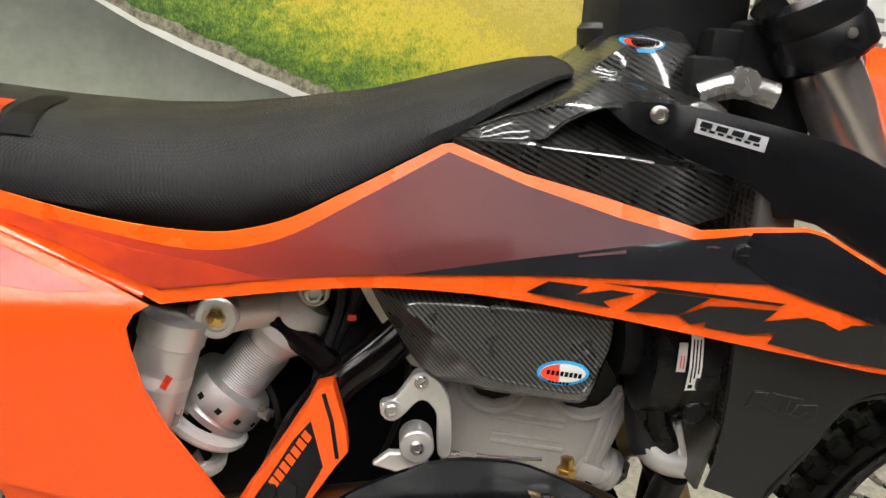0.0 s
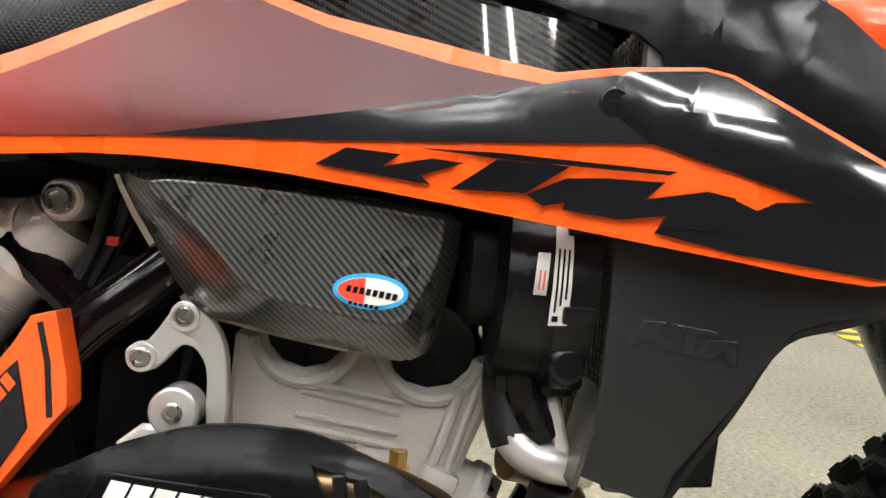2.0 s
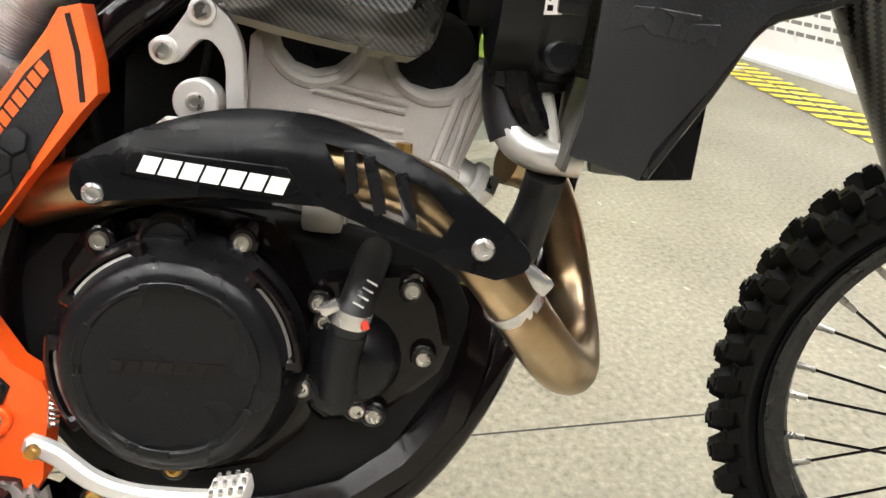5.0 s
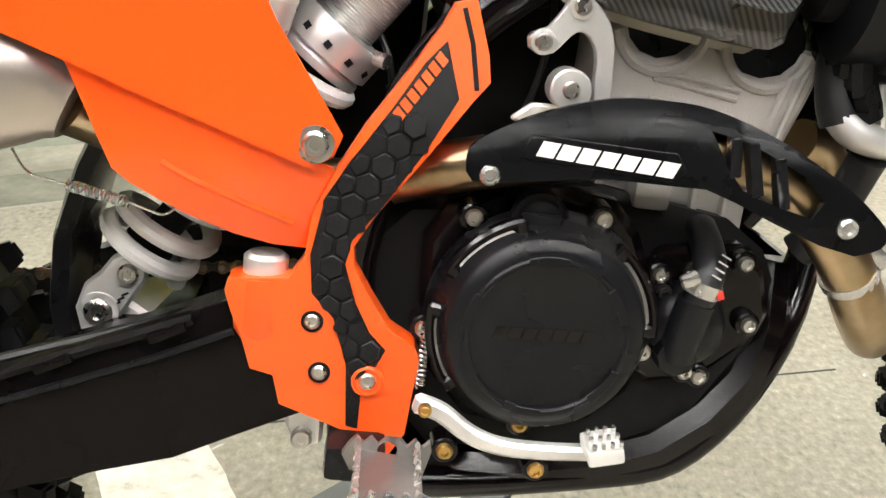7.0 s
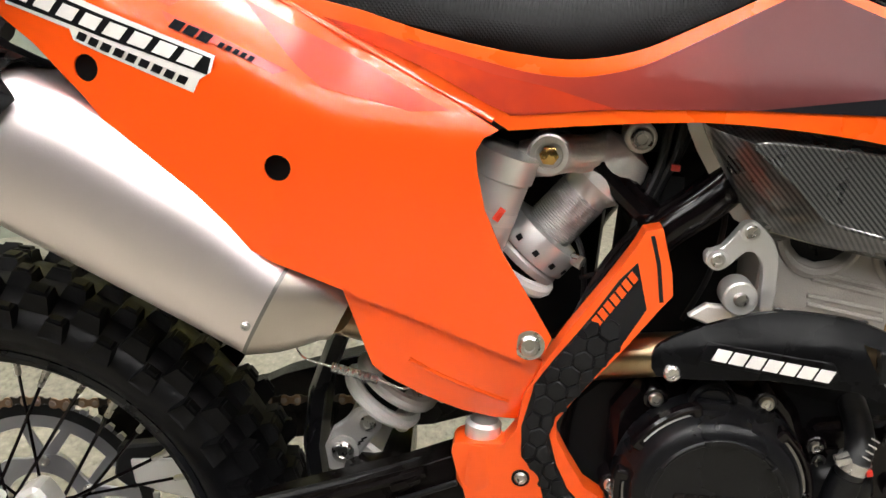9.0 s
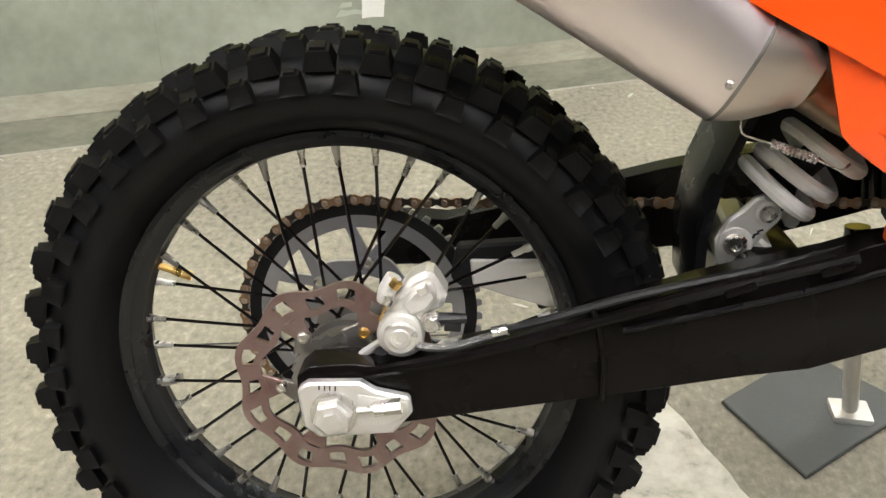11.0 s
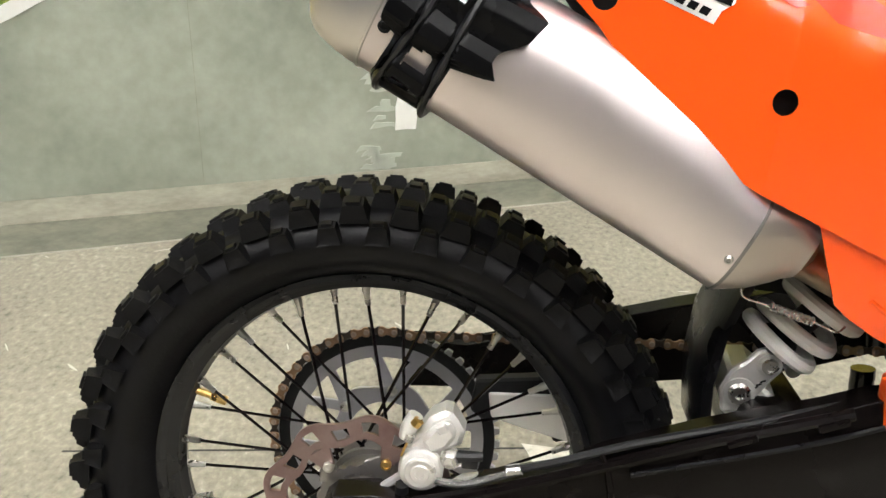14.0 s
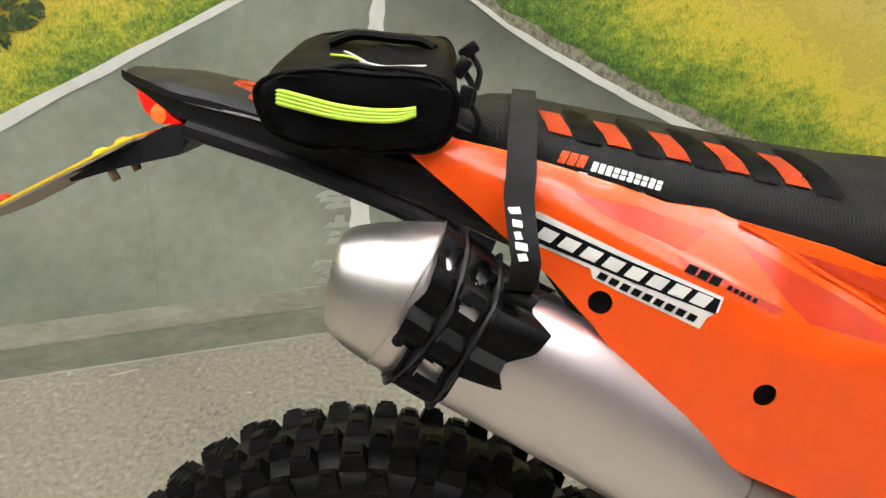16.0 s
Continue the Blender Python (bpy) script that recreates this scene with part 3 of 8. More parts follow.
for i in range(45):
    bm.faces.new((lf[i], rt[i], rt[i + 1], lf[i + 1]))
got = bmesh.ops.extrude_face_region(bm, geom=bm.faces[:])
for v in got["geom"]:
    if isinstance(v, bmesh.types.BMVert):
        v.co.z = 0.0
tagged(part("floor_line", bm, PAINT), "worn white line painted on the concrete floor", "floor line", kind="structure")
CHIP = mat("pale_concrete_scar", (0.42, 0.40, 0.34), 0.6, 0, 0.2, 30)
# paint chips and pale scars in the concrete
bm = bmesh.new()
for k in range(150):
    x, y = rnd.uniform(-1.5, 2.6), rnd.uniform(-0.8, 2.6)
    a, l, w = rnd.uniform(0, 6.28), rnd.uniform(0.006, 0.028) * (2.2 if k % 19 == 0 else 1), rnd.uniform(0.002, 0.006)
    c, s = math.cos(a), math.sin(a)
    pts = [(l * math.cos(b) * rnd.uniform(0.5, 1), w * math.sin(b) * rnd.uniform(0.5, 1)) for b in (6.283 * i / 7 for i in range(7))]
    bm.faces.new([bm.verts.new((x + p * c - q * s, y + p * s + q * c, 0.0012)) for p, q in pts])
tagged(part("floor_chips", bm, CHIP), "small pale paint chips and scars on the concrete", "floor marks", kind="stuff")

GROOVE = mat("dark_floor_joint", (0.03, 0.029, 0.026), 0.9, 0, 0.2, 30)
bm = bmesh.new()
bm.faces.new([bm.verts.new((x, y, 0.0012)) for x, y in ((-0.6, 0.262), (1.5, 0.733), (1.5, 0.739), (-0.6, 0.267))])
tagged(part("floor_joint", bm, GROOVE), "thin dark joint across the concrete floor", "floor joint", kind="structure")
MAT = mat("dark_rubber_mat", (0.075, 0.080, 0.078), 0.7, 0, 0.3, 9, 0.5, 250)
bm = bmesh.new()
bm.faces.new([bm.verts.new((x, y, 0.008)) for x, y in ((0.541, 0.304), (0.70, 0.462), (0.84, 0.335), (0.64, 0.15))])
got = bmesh.ops.extrude_face_region(bm, geom=bm.faces[:])
for v in got["geom"]:
    if isinstance(v, bmesh.types.BMVert):
        v.co.z = 0.0
bevel_sharp(bm, 0.002, 50, 1)
tagged(part("floor_mat", bm, MAT), "thin dark grey rubber mat under the side stand", "mat")

# black and yellow hazard tape along the stand's edge
TAPE_BLACK = mat("black_floor_tape", (0.02, 0.02, 0.02), 0.4, 0, 0.25, 30)
TAPE_YELLOW = mat("yellow_floor_tape", (0.80, 0.62, 0.03), 0.4, 0, 0.12, 30)


def tape_pt(s, w):
    """s metres along the tape, w: 0 at its near edge, 1 at its far edge."""
    a, b = Vector((2.50, 5.2)), Vector((2.72, 2.5))
    L = (b - a).length
    n = Vector((-(b - a).y, (b - a).x)).normalized()
    q = a + (b - a) * (s / L) + n * (0.27 * w)
    return q


bm = bmesh.new()
bm.faces.new([bm.verts.new((*tape_pt(s, w), 0.0016)) for s, w in ((-0.6, 0), (3.5, 0), (3.5, 1), (-0.6, 1))])
tape = tagged(part("hazard_tape", bm, TAPE_BLACK), "black and yellow striped hazard tape on the floor", "tape", kind="structure")
for i in range(27):
    s = -0.6 + i * 0.15
    for r in range(2):
        o = 0.075 * r
        bm = bmesh.new()
        bm.faces.new([bm.verts.new((*tape_pt(s + o + p, w), 0.003)) for p, w in ((0, 0.02 + 0.5 * r), (0.08, 0.02 + 0.5 * r), (0.13, 0.48 + 0.5 * r), (0.05, 0.48 + 0.5 * r))])
        part("stripe", bm, TAPE_YELLOW, tape)

# white display panel beyond the tape
PANEL = mat("white_panel", (0.78, 0.78, 0.77), 0.35, 0, 0.04, 4)
p0, p1 = Vector((2.55, 6.1, 0)), Vector((3.55, 2.2, 0))
d = (p1 - p0).normalized()
n = Vector((-d.y, d.x, 0))
board = new("display_panel")
tagged(board, "white free-standing display panel with grey text", "display panel")
bm = bmesh.new()
prof = [(0.0, 0.0), (0.0, 0.02), (0.03, 0.045), (0.06, 0.10), (0.06, 1.1), (0.10, 1.1), (0.10, 0.0)]
a = [bm.verts.new(p0 + n * q + Vector((0, 0, z))) for q, z in prof]
b = [bm.verts.new(p1 + n * q + Vector((0, 0, z))) for q, z in prof]
for i in range(len(prof)):
    j = (i + 1) % len(prof)
    bm.faces.new((a[i], a[j], b[j], b[i]))
bm.faces.new(a)
bm.faces.new(b[::-1])
part("panel_body", bm, PANEL, board)
TEXTGREY = mat("grey_print", (0.22, 0.22, 0.22), 0.5, 0, 0.1, 10)
rnd = random.Random(6)
for r in range(7):
    s = 0.25
    while s < 3.6:
        w = rnd.uniform(0.03, 0.11)
        bm = bmesh.new()
        bm.faces.new([bm.verts.new(p0 + d * q + n * 0.0575 + Vector((0, 0, z))) for q, z in ((s, 0.20 + r * 0.06), (s + w, 0.20 + r * 0.06), (s + w, 0.222 + r * 0.06), (s, 0.222 + r * 0.06))])
        part("text_bar", bm, TEXTGREY, board)
        s += w + 0.02
foot = part("banner_foot", box(2.60, 4.55, 0.006, 0.22, 0.07, 0.012, 0.003, (0, 0, 20)), ALU)
tagged(foot, "small flat silver banner foot on the floor", "banner foot")


# ---- the motorcycle ----
# Its parts are built upright: x forward from the rear axle, y to its left, z up from the rear tyre's foot.
bike = new("motorcycle")
bike.matrix_basis = pose(0, 0, 0, 0, 3.5, 0) @ pose(0, -0.0457, 0, -7.8, 0, 0)
tagged(bike, "orange and black off-road enduro motorcycle leaning on its side stand", "motorcycle")
AX = 0.336                     # height of the rear axle


def side_y(x, z):
    """The right side panel: bulged at its middle, folded inward above its crease."""
    base = ip(x, (-0.06, -0.135), (0.1, -0.186), (0.2, -0.212), (0.34, -0.226), (0.45, -0.214), (0.57, -0.194))
    crease = ip(x, (0.0, 1.0), (0.13, 0.968), (0.25, 0.922), (0.386, 0.872), (0.5, 0.868))
    d = z - crease
    return base + 0.375 * (d + math.sqrt(d * d + 0.00012)) - 0.0015


def shroud_y(x, z):
    """The right radiator shroud: flared to the front, folded inward above its ridge."""
    base = ip(x, (0.34, -0.186), (0.41, -0.1905), (0.46, -0.1945), (0.52, -0.1965), (0.65, -0.1975), (0.81, -0.208), (0.9, -0.226), (0.96, -0.240), (1.04, -0.258), (1.1, -0.268), (1.18, -0.270))
    ridge = ip(x, (0.44, 0.90), (0.9, 0.93), (0.946, 0.952), (1.029, 0.925), (1.126, 0.896), (1.18, 0.885))
    return base + ip(x, (0.5, 0.15), (0.75, 0.42), (0.9, 0.4), (1.0, 0.3)) * max(0.0, z - ridge)


def low_y(x, z):
    """The lower panel: tucked just under the side panel's edge, rounded in towards its foot."""
    return ip(x, (0.38, -0.2165), (0.45, -0.2095), (0.50, -0.2010), (0.553, -0.1895), (0.58, -0.186)) + 3.2 * max(0.0, 0.672 - z) ** 2


# ---- rear side panel ----
lower_edge = [(-0.02, 1.0), (0.06, 0.951), (0.142, 0.899), (0.185, 0.863), (0.236, 0.812), (0.275, 0.775), (0.34, 0.748), (0.40, 0.727), (0.47, 0.702), (0.535, 0.678)]
lobe = [(0.553, 0.672), (0.568, 0.681), (0.573, 0.696)]
front_edge = [(0.553, 0.726), (0.524, 0.768), (0.506, 0.803), (0.497, 0.834), (0.494, 0.850), (0.499, 0.861), (0.51, 0.868)]
top_edge = [(0.478, 0.884), (0.41, 0.912), (0.335, 0.948), (0.277, 0.968), (0.232, 0.971), (0.188, 0.981), (0.137, 0.990), (0.09, 0.997), (0.03, 1.002)]
side = part("side_panel", plate(lower_edge + lobe + front_edge + top_edge, side_y, 0.003, [circle(0.187, 0.885, 0.0105), circle(0.341, 0.824, 0.0105)], 0.0085, 0.0012), ORANGE, bike, "glossy orange plastic rear side panel")
bolt(side, 0.555, -0.1995, 0.689, 0.0095, 0.005)
part("washer", lathe([(0, 0.013), (0.002, 0.013), (0.0022, 0.009)], (0.555, -0.1975, 0.689)), BOLT, side)
# dark sheet added behind the panel, standing for the shadow above the silencer
inner_shade = part("inner_subframe_cover", plate([(0.09, 0.95), (0.165, 0.868), (0.215, 0.850), (0.31, 0.782), (0.5, 0.71), (0.48, 0.84), (0.3, 0.93), (0.15, 0.97)], lambda x, z: side_y(x, z) + 0.014, 0.004, step=0.05), DARK, bike)

low = part("lower_side_panel", plate([(0.386, 0.737), (0.454, 0.712), (0.532, 0.682), (0.568, 0.672), (0.575, 0.64), (0.565, 0.606), (0.5525, 0.6095), (0.530, 0.6115), (0.5028, 0.6191), (0.470, 0.6330), (0.4359, 0.6519), (0.4243, 0.6614), (0.409, 0.696), (0.396, 0.726)], low_y, 0.003, step=0.012, edge=0.0014), ORANGE, bike, "orange plastic lower airbox panel")
part("fold", tube([(x, low_y(x, z) + 0.0016, z) for x, z in ((0.455, 0.6680), (0.4775, 0.6560), (0.5085, 0.6430), (0.5425, 0.6290))], 0.0030, 8, 5), ORANGE, low)

# ---- radiator shroud ----
sh_top = soft([(0.392, 0.9495), (0.4346, 0.9400), (0.479, 0.9325), (0.523, 0.9280), (0.558, 0.9272), (0.588, 0.9320), (0.619, 0.9420), (0.653, 0.9600), (0.696, 0.9832), (0.732, 1.0030)], 3) + [(0.741, 1.0045)]
sh_top2 = [(0.80, 0.985), (0.8615, 0.9727), (0.931, 0.9567), (0.967, 0.962), (1.007, 0.9652)]
sh_front = [(1.0225, 0.9622), (1.0534, 0.9462), (1.1142, 0.9142), (1.1725, 0.8829)]
sh_low = soft([(1.1705, 0.8802), (1.135, 0.8690), (1.0945, 0.8585), (1.029, 0.8645), (0.973, 0.8705), (0.874, 0.881), (0.79, 0.889), (0.732, 0.8915), (0.671, 0.890), (0.591, 0.880), (0.518, 0.868)], 2) + [(0.494, 0.881), (0.451, 0.899), (0.41, 0.915), (0.36, 0.936), (0.30, 0.963)]
shroud_line = sh_top + sh_top2 + sh_front + sh_low
shroud = part("radiator_shroud", plate(shroud_line, shroud_y, 0.003, step=0.02, edge=0.0014), EDGE, bike, "orange plastic radiator shroud with maroon and black graphics")


def film(outline, material, name="graphic", fy=shroud_y, lift=0.0015, parent=None, label=""):
    bm = plate(outline, lambda a, b: fy(a, b) - lift, 0.0006, edge=0, step=0.0085 if fy is side_y else 0.02)
    return part(name, bm, material, parent or shroud, label)


film(soft([(0.43, 0.9315), (0.479, 0.9228), (0.5236, 0.9155), (0.5586, 0.9142), (0.589, 0.9192), (0.619, 0.9295), (0.6536, 0.9487), (0.697, 0.9742), (0.738, 0.9982)], 3) + [(0.80, 0.977), (0.873, 0.959), (0.945, 0.946), (0.81, 0.922), (0.704, 0.903), (0.60, 0.893), (0.518, 0.880)], FADE, label="maroon fading graphic film")
film([(0.704, 0.903), (0.772, 0.917), (0.838, 0.9304), (0.908, 0.946), (0.936, 0.952), (0.962, 0.957), (0.998, 0.956), (0.983, 0.9215), (0.934, 0.9182), (0.85, 0.9125)], SLATE, lift=0.0020)
film([(0.967, 0.9592), (1.007, 0.9628), (1.0197, 0.9603), (1.0534, 0.9424), (1.1141, 0.9102), (1.1660, 0.8824), (1.1347, 0.8722), (1.0985, 0.8626), (1.0285, 0.8684), (0.987, 0.8752), (0.992, 0.8832), (1.0266, 0.8796), (1.0247, 0.8960), (1.036, 0.8914), (1.045, 0.8965), (1.064, 0.8982), (0.9825, 0.9213), (0.955, 0.940)], GLOSS, label="gloss black graphic film", lift=0.0025)
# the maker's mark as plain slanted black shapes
film([(0.8037, 0.896), (0.8202, 0.9066), (0.8509, 0.9054), (0.8415, 0.898), (0.8685, 0.9045), (0.8861, 0.9034), (0.8627, 0.8948), (0.8685, 0.890)], GLOSS, "mark", lift=0.0029)
film([(0.8582, 0.9095), (0.905, 0.9105), (0.9956, 0.9080), (0.9918, 0.9058), (0.9052, 0.9072)], GLOSS, "mark", lift=0.0029)
film([(0.8796, 0.8887), (0.9031, 0.9068), (0.9414, 0.9062), (0.9196, 0.8901)], GLOSS, "mark", lift=0.0032)
film([(0.9200, 0.8895), (0.9399, 0.8998), (0.9608, 0.9016), (0.990, 0.9020), (0.9806, 0.8923), (1.0111, 0.8990), (1.0247, 0.8968), (1.0266, 0.8796), (0.9884, 0.8785), (0.9919, 0.8846), (0.9692, 0.8806), (0.9394, 0.8830), (0.9401, 0.8867), (0.9287, 0.8842)], GLOSS, "mark", lift=0.0035)
part("fastener", lathe([(-0.003, 0.0085), (0.003, 0.0085), (0.004, 0.007), (0.004, 0.0005)], (0.961, shroud_y(0.961, 0.942) + 0.001, 0.942), segs=16), BLACK, shroud)
part("slot", box(0.961, shroud_y(0.961, 0.942) - 0.0036, 0.942, 0.008, 0.001, 0.0014, 0.0002), DARK, shroud)
# seam between shroud and side panel
panel_lip = part("panel_lip", tube([(0.30, side_y(0.30, 0.955) + 0.001, 0.960), (0.41, side_y(0.41, 0.915) + 0.001, 0.914), (0.505, -0.1965, 0.875)], 0.0028, 8, 4), ORANGE, bike)

# ---- dark upper wing and radiator guard ----


def wing_y(x, z):
    return ip(x, (0.86, -0.165), (0.915, -0.176), (0.985, -0.206), (1.06, -0.238), (1.18, -0.268)) + 0.25 * max(0.0, z - ip(x, (0.86, 1.03), (1.0, 1.01), (1.18, 0.90)))


wing_line = soft([(0.859, 1.0425), (0.880, 1.0462), (0.907, 1.0468), (0.944, 1.0447), (0.977, 1.0395), (1.011, 1.0325), (1.045, 1.0235), (1.0817, 1.0045)], 3) + [(1.13, 0.960), (1.178, 0.905), (1.183, 0.888), (1.1745, 0.8845), (1.1145, 0.9165), (1.0535, 0.9485), (1.0232, 0.9645), (1.008, 0.9670), (0.9945, 0.9660), (0.9915, 0.9770), (0.978, 0.9880), (0.9516, 0.9965), (0.913, 1.0105), (0.884, 1.0235)]
WING = mat("black_wing_plastic", (0.005, 0.005, 0.006), 0.2, 0, 0.3, 12, 0.05, 400, spec=0.32)
wing = part("shroud_wing", plate(wing_line, wing_y, 0.004, step=0.02, edge=0.002), WING, bike, "black plastic upper shroud wing")
bolt(wing, 0.905, wing_y(0.905, 1.037), 1.0375, 0.0075, 0.005)
film([(0.933, 1.0375), (0.984, 1.028), (0.981, 1.016), (0.931, 1.0265)], mat("silver_sticker_film", (0.30, 0.30, 0.31), 0.35, 0.3, 0.2, 60), "sticker", wing_y, 0.001, wing, "silver and black rectangular sticker")
for b in mark_row((0.9345, 1.0315), (0.980, 1.0225), 0.0045, 4, 0.3, 0.2) + mark_row((0.935, 1.0285), (0.979, 1.0195), 0.0022, 7, 0.35, 0.1):
    film(b, INK, "mark", wing_y, 0.0018, wing)


def guard_y(x, z):
    return -0.222 - 0.22 * (x - 0.97) + 0.05 * max(0.0, 0.80 - z)


guard = part("radiator_guard", plate([(0.972, 0.885), (0.974, 0.83), (0.972, 0.758), (0.967, 0.737), (1.010, 0.726), (1.016, 0.745), (1.040, 0.783), (1.061, 0.821), (1.068, 0.830), (1.082, 0.837), (1.116, 0.847), (1.147, 0.858), (1.178, 0.876), (1.14, 0.885)], guard_y, 0.004, step=0.02, edge=0.002), SHROUD_GREY, bike, "black plastic radiator louvre guard")
for b in ([(0.986, 0.813), (0.992, 0.828), (1.004, 0.828), (1.000, 0.822), (1.012, 0.812), (1.004, 0.812), (0.998, 0.817)], [(1.006, 0.828), (1.030, 0.826), (1.030, 0.823), (1.020, 0.823), (1.018, 0.811), (1.012, 0.812), (1.014, 0.823)], [(1.021, 0.811), (1.026, 0.821), (1.041, 0.822), (1.041, 0.808), (1.036, 0.809), (1.034, 0.815), (1.028, 0.810)]):
    part("embossed_mark", plate(b, lambda a, c: guard_y(a, c) - 0.0016, 0.002, edge=0.0006), SHROUD_GREY, guard)
part("guard_return", plate([(1.010, 0.727), (1.016, 0.745), (1.040, 0.783), (1.061, 0.821), (1.069, 0.80), (1.066, 0.72), (1.03, 0.716)], lambda x, z: -0.15, 0.006, step=0.03), BLACK, guard)
part("guard_rim", tube([(1.012, guard_y(1.01, 0.73) + 0.006, 0.730), (1.041, guard_y(1.04, 0.78) + 0.006, 0.784), (1.064, guard_y(1.06, 0.826) + 0.006, 0.826), (1.10, guard_y(1.1, 0.84) + 0.006, 0.842), (1.175, guard_y(1.17, 0.87) + 0.006, 0.874)], 0.006, 8, 4), BLACK, guard)


# ---- wheels ----
FD = Vector((0.49, 0, -0.87)).normalized()   # down along the fork
STEER_ANGLE = radians(-28)                   # the bars are turned to the right
FOOT = Vector((0.985, -0.105, 1.228))        # head of the right fork leg
STEER = Matrix.Translation(FOOT) @ Matrix.Rotation(STEER_ANGLE, 4, -FD) @ Matrix.Translation(-FOOT)

def wheel(kind, cx, cy, cz, r_out, half, r_rim, rim_half, r_nip, spokes, knobs, turn, knob_rows, hub_r):
    """A knobbly tyre, a spoked rim and a hub round the axle at (cx, cy, cz), turned by the matrix turn."""
    m = Matrix.Translation((cx, cy, cz)) @ turn
    r_c = r_out - 0.012
    prof = [(rim_half - 0.004, r_rim + 0.004), (rim_half + 0.004, r_rim + 0.009), (half * 0.80, r_rim + 0.022), (half * 0.98, r_rim + (r_c - r_rim) * 0.42), (half * 0.98, r_rim + (r_c - r_rim) * 0.62), (half * 0.84, r_c - 0.014), (half * 0.5, r_c - 0.003), (0.0, r_c)]
    prof = prof + [(-d, r) for d, r in prof[-2::-1]]
    tyre = part(kind + "_tyre", lathe([(d, r) for d, r in prof], segs=96, cap=False), RUBBER, bike, "black knobbly off-road tyre", sharp=60)
    tyre.matrix_basis = m
    part("bead_line", weld(*[ring_lathe([(s * (rim_half + 0.006), r_rim + 0.0115), (s * (rim_half + 0.011), r_rim + 0.0135), (s * (rim_half + 0.008), r_rim + 0.016)], segs=72) for s in (-1, 1)]), RUBBER, tyre)
    # knobs, one mesh for each row
    made = {}
    for i in range(knobs):
        for k, (yy, rr, lx, ly, lz, tilt, phase) in enumerate(knob_rows):
            for s in ((-1, 1) if yy else (1,)):
                key = (k, s)
                a = 2 * math.pi * (i + phase + (0.5 if (s > 0 and yy) else 0)) / knobs
                mm = Matrix.Rotation(-a, 4, "Y") @ Matrix.Translation((rr, s * yy, 0)) @ Matrix.Rotation(s * tilt, 4, "Z")
                if key not in made:
                    bk = bmesh.new()
                    bmesh.ops.create_cube(bk, size=1)
                    for v in bk.verts:
                        top = v.co.x > 0
                        v.co = Vector((v.co.x * lx, v.co.y * ly * (0.84 if top else 1.25), v.co.z * lz * (0.84 if top else 1.25)))
                    bmesh.ops.bevel(bk, geom=[e for e in bk.edges if all(v.co.x > 0 for v in e.verts)], offset=0.0030, segments=2, affect="EDGES")
                    if k == 3:
                        # the side knobs carry a small slot in their outer face
                        face_out = max((f for f in bk.faces), key=lambda f: s * f.calc_center_median().y + f.calc_area())
                        bmesh.ops.inset_individual(bk, faces=[face_out], thickness=0.0036, depth=-0.0016)
                    made[key] = part("knob", bk, KNOB, tyre, sharp=50)
                    made[key].matrix_basis = mm
                else:
                    twin(made[key], mm)
    rim_prof = [(rim_half, r_rim + 0.007), (rim_half - 0.004, r_rim + 0.008), (rim_half - 0.006, r_rim - 0.002), (rim_half * 0.55, r_rim - 0.012), (rim_half * 0.3, r_nip + 0.004), (0.0, r_nip + 0.001)]
    rim_prof = rim_prof + [(-d, r) for d, r in rim_prof[-2::-1]]
    inner_prof = [(d, r + 0.005) for d, r in rim_prof[::-1]]
    rim = part(kind + "_rim", ring_lathe(rim_prof + inner_prof, segs=96), RIM, bike, "black anodised alloy rim with scuffed edges")
    rim.matrix_basis = m
    for s in (-1, 1):
        part("rim_lip", ring_lathe([(s * rim_half, r_rim + 0.0085), (s * (rim_half + 0.004), r_rim + 0.0075), (s * (rim_half + 0.0045), r_rim + 0.002), (s * (rim_half + 0.001), r_rim - 0.003), (s * (rim_half - 0.004), r_rim + 0.002)], segs=96), RIM, rim)
    for i in range(spokes):
        a = 2 * math.pi * (i + 0.5) / spokes
        s = -1 if i % 2 else 1
        lean = (0.62 if (i // 2) % 2 else -0.62)
        hub_a = a + lean
        p0 = Vector((r_nip * math.cos(a), s * 0.006, r_nip * math.sin(a)))
        p1 = Vector((hub_r * math.cos(hub_a), s * 0.030, hub_r * math.sin(hub_a)))
        d = (p1 - p0)
        part("spoke", tube([p0, p1], 0.0019, 6, 1), SATIN, rim)
        d.normalize()
        part("nipple", lathe([(-0.003, 0.0046), (0.003, 0.0046), (0.006, 0.0036), (0.018, 0.0034)], p0, d, 8), BOLT, rim)
    hub = part(kind + "_hub", lathe([(-0.036, 0.02), (-0.036, hub_r + 0.004), (-0.029, hub_r + 0.004), (-0.024, 0.026), (0.024, 0.026), (0.029, hub_r + 0.004), (0.036, hub_r + 0.004), (0.036, 0.02)], segs=36), CARRIER, bike, "grey cast alloy wheel hub")
    hub.matrix_basis = m
    return tyre, rim, hub


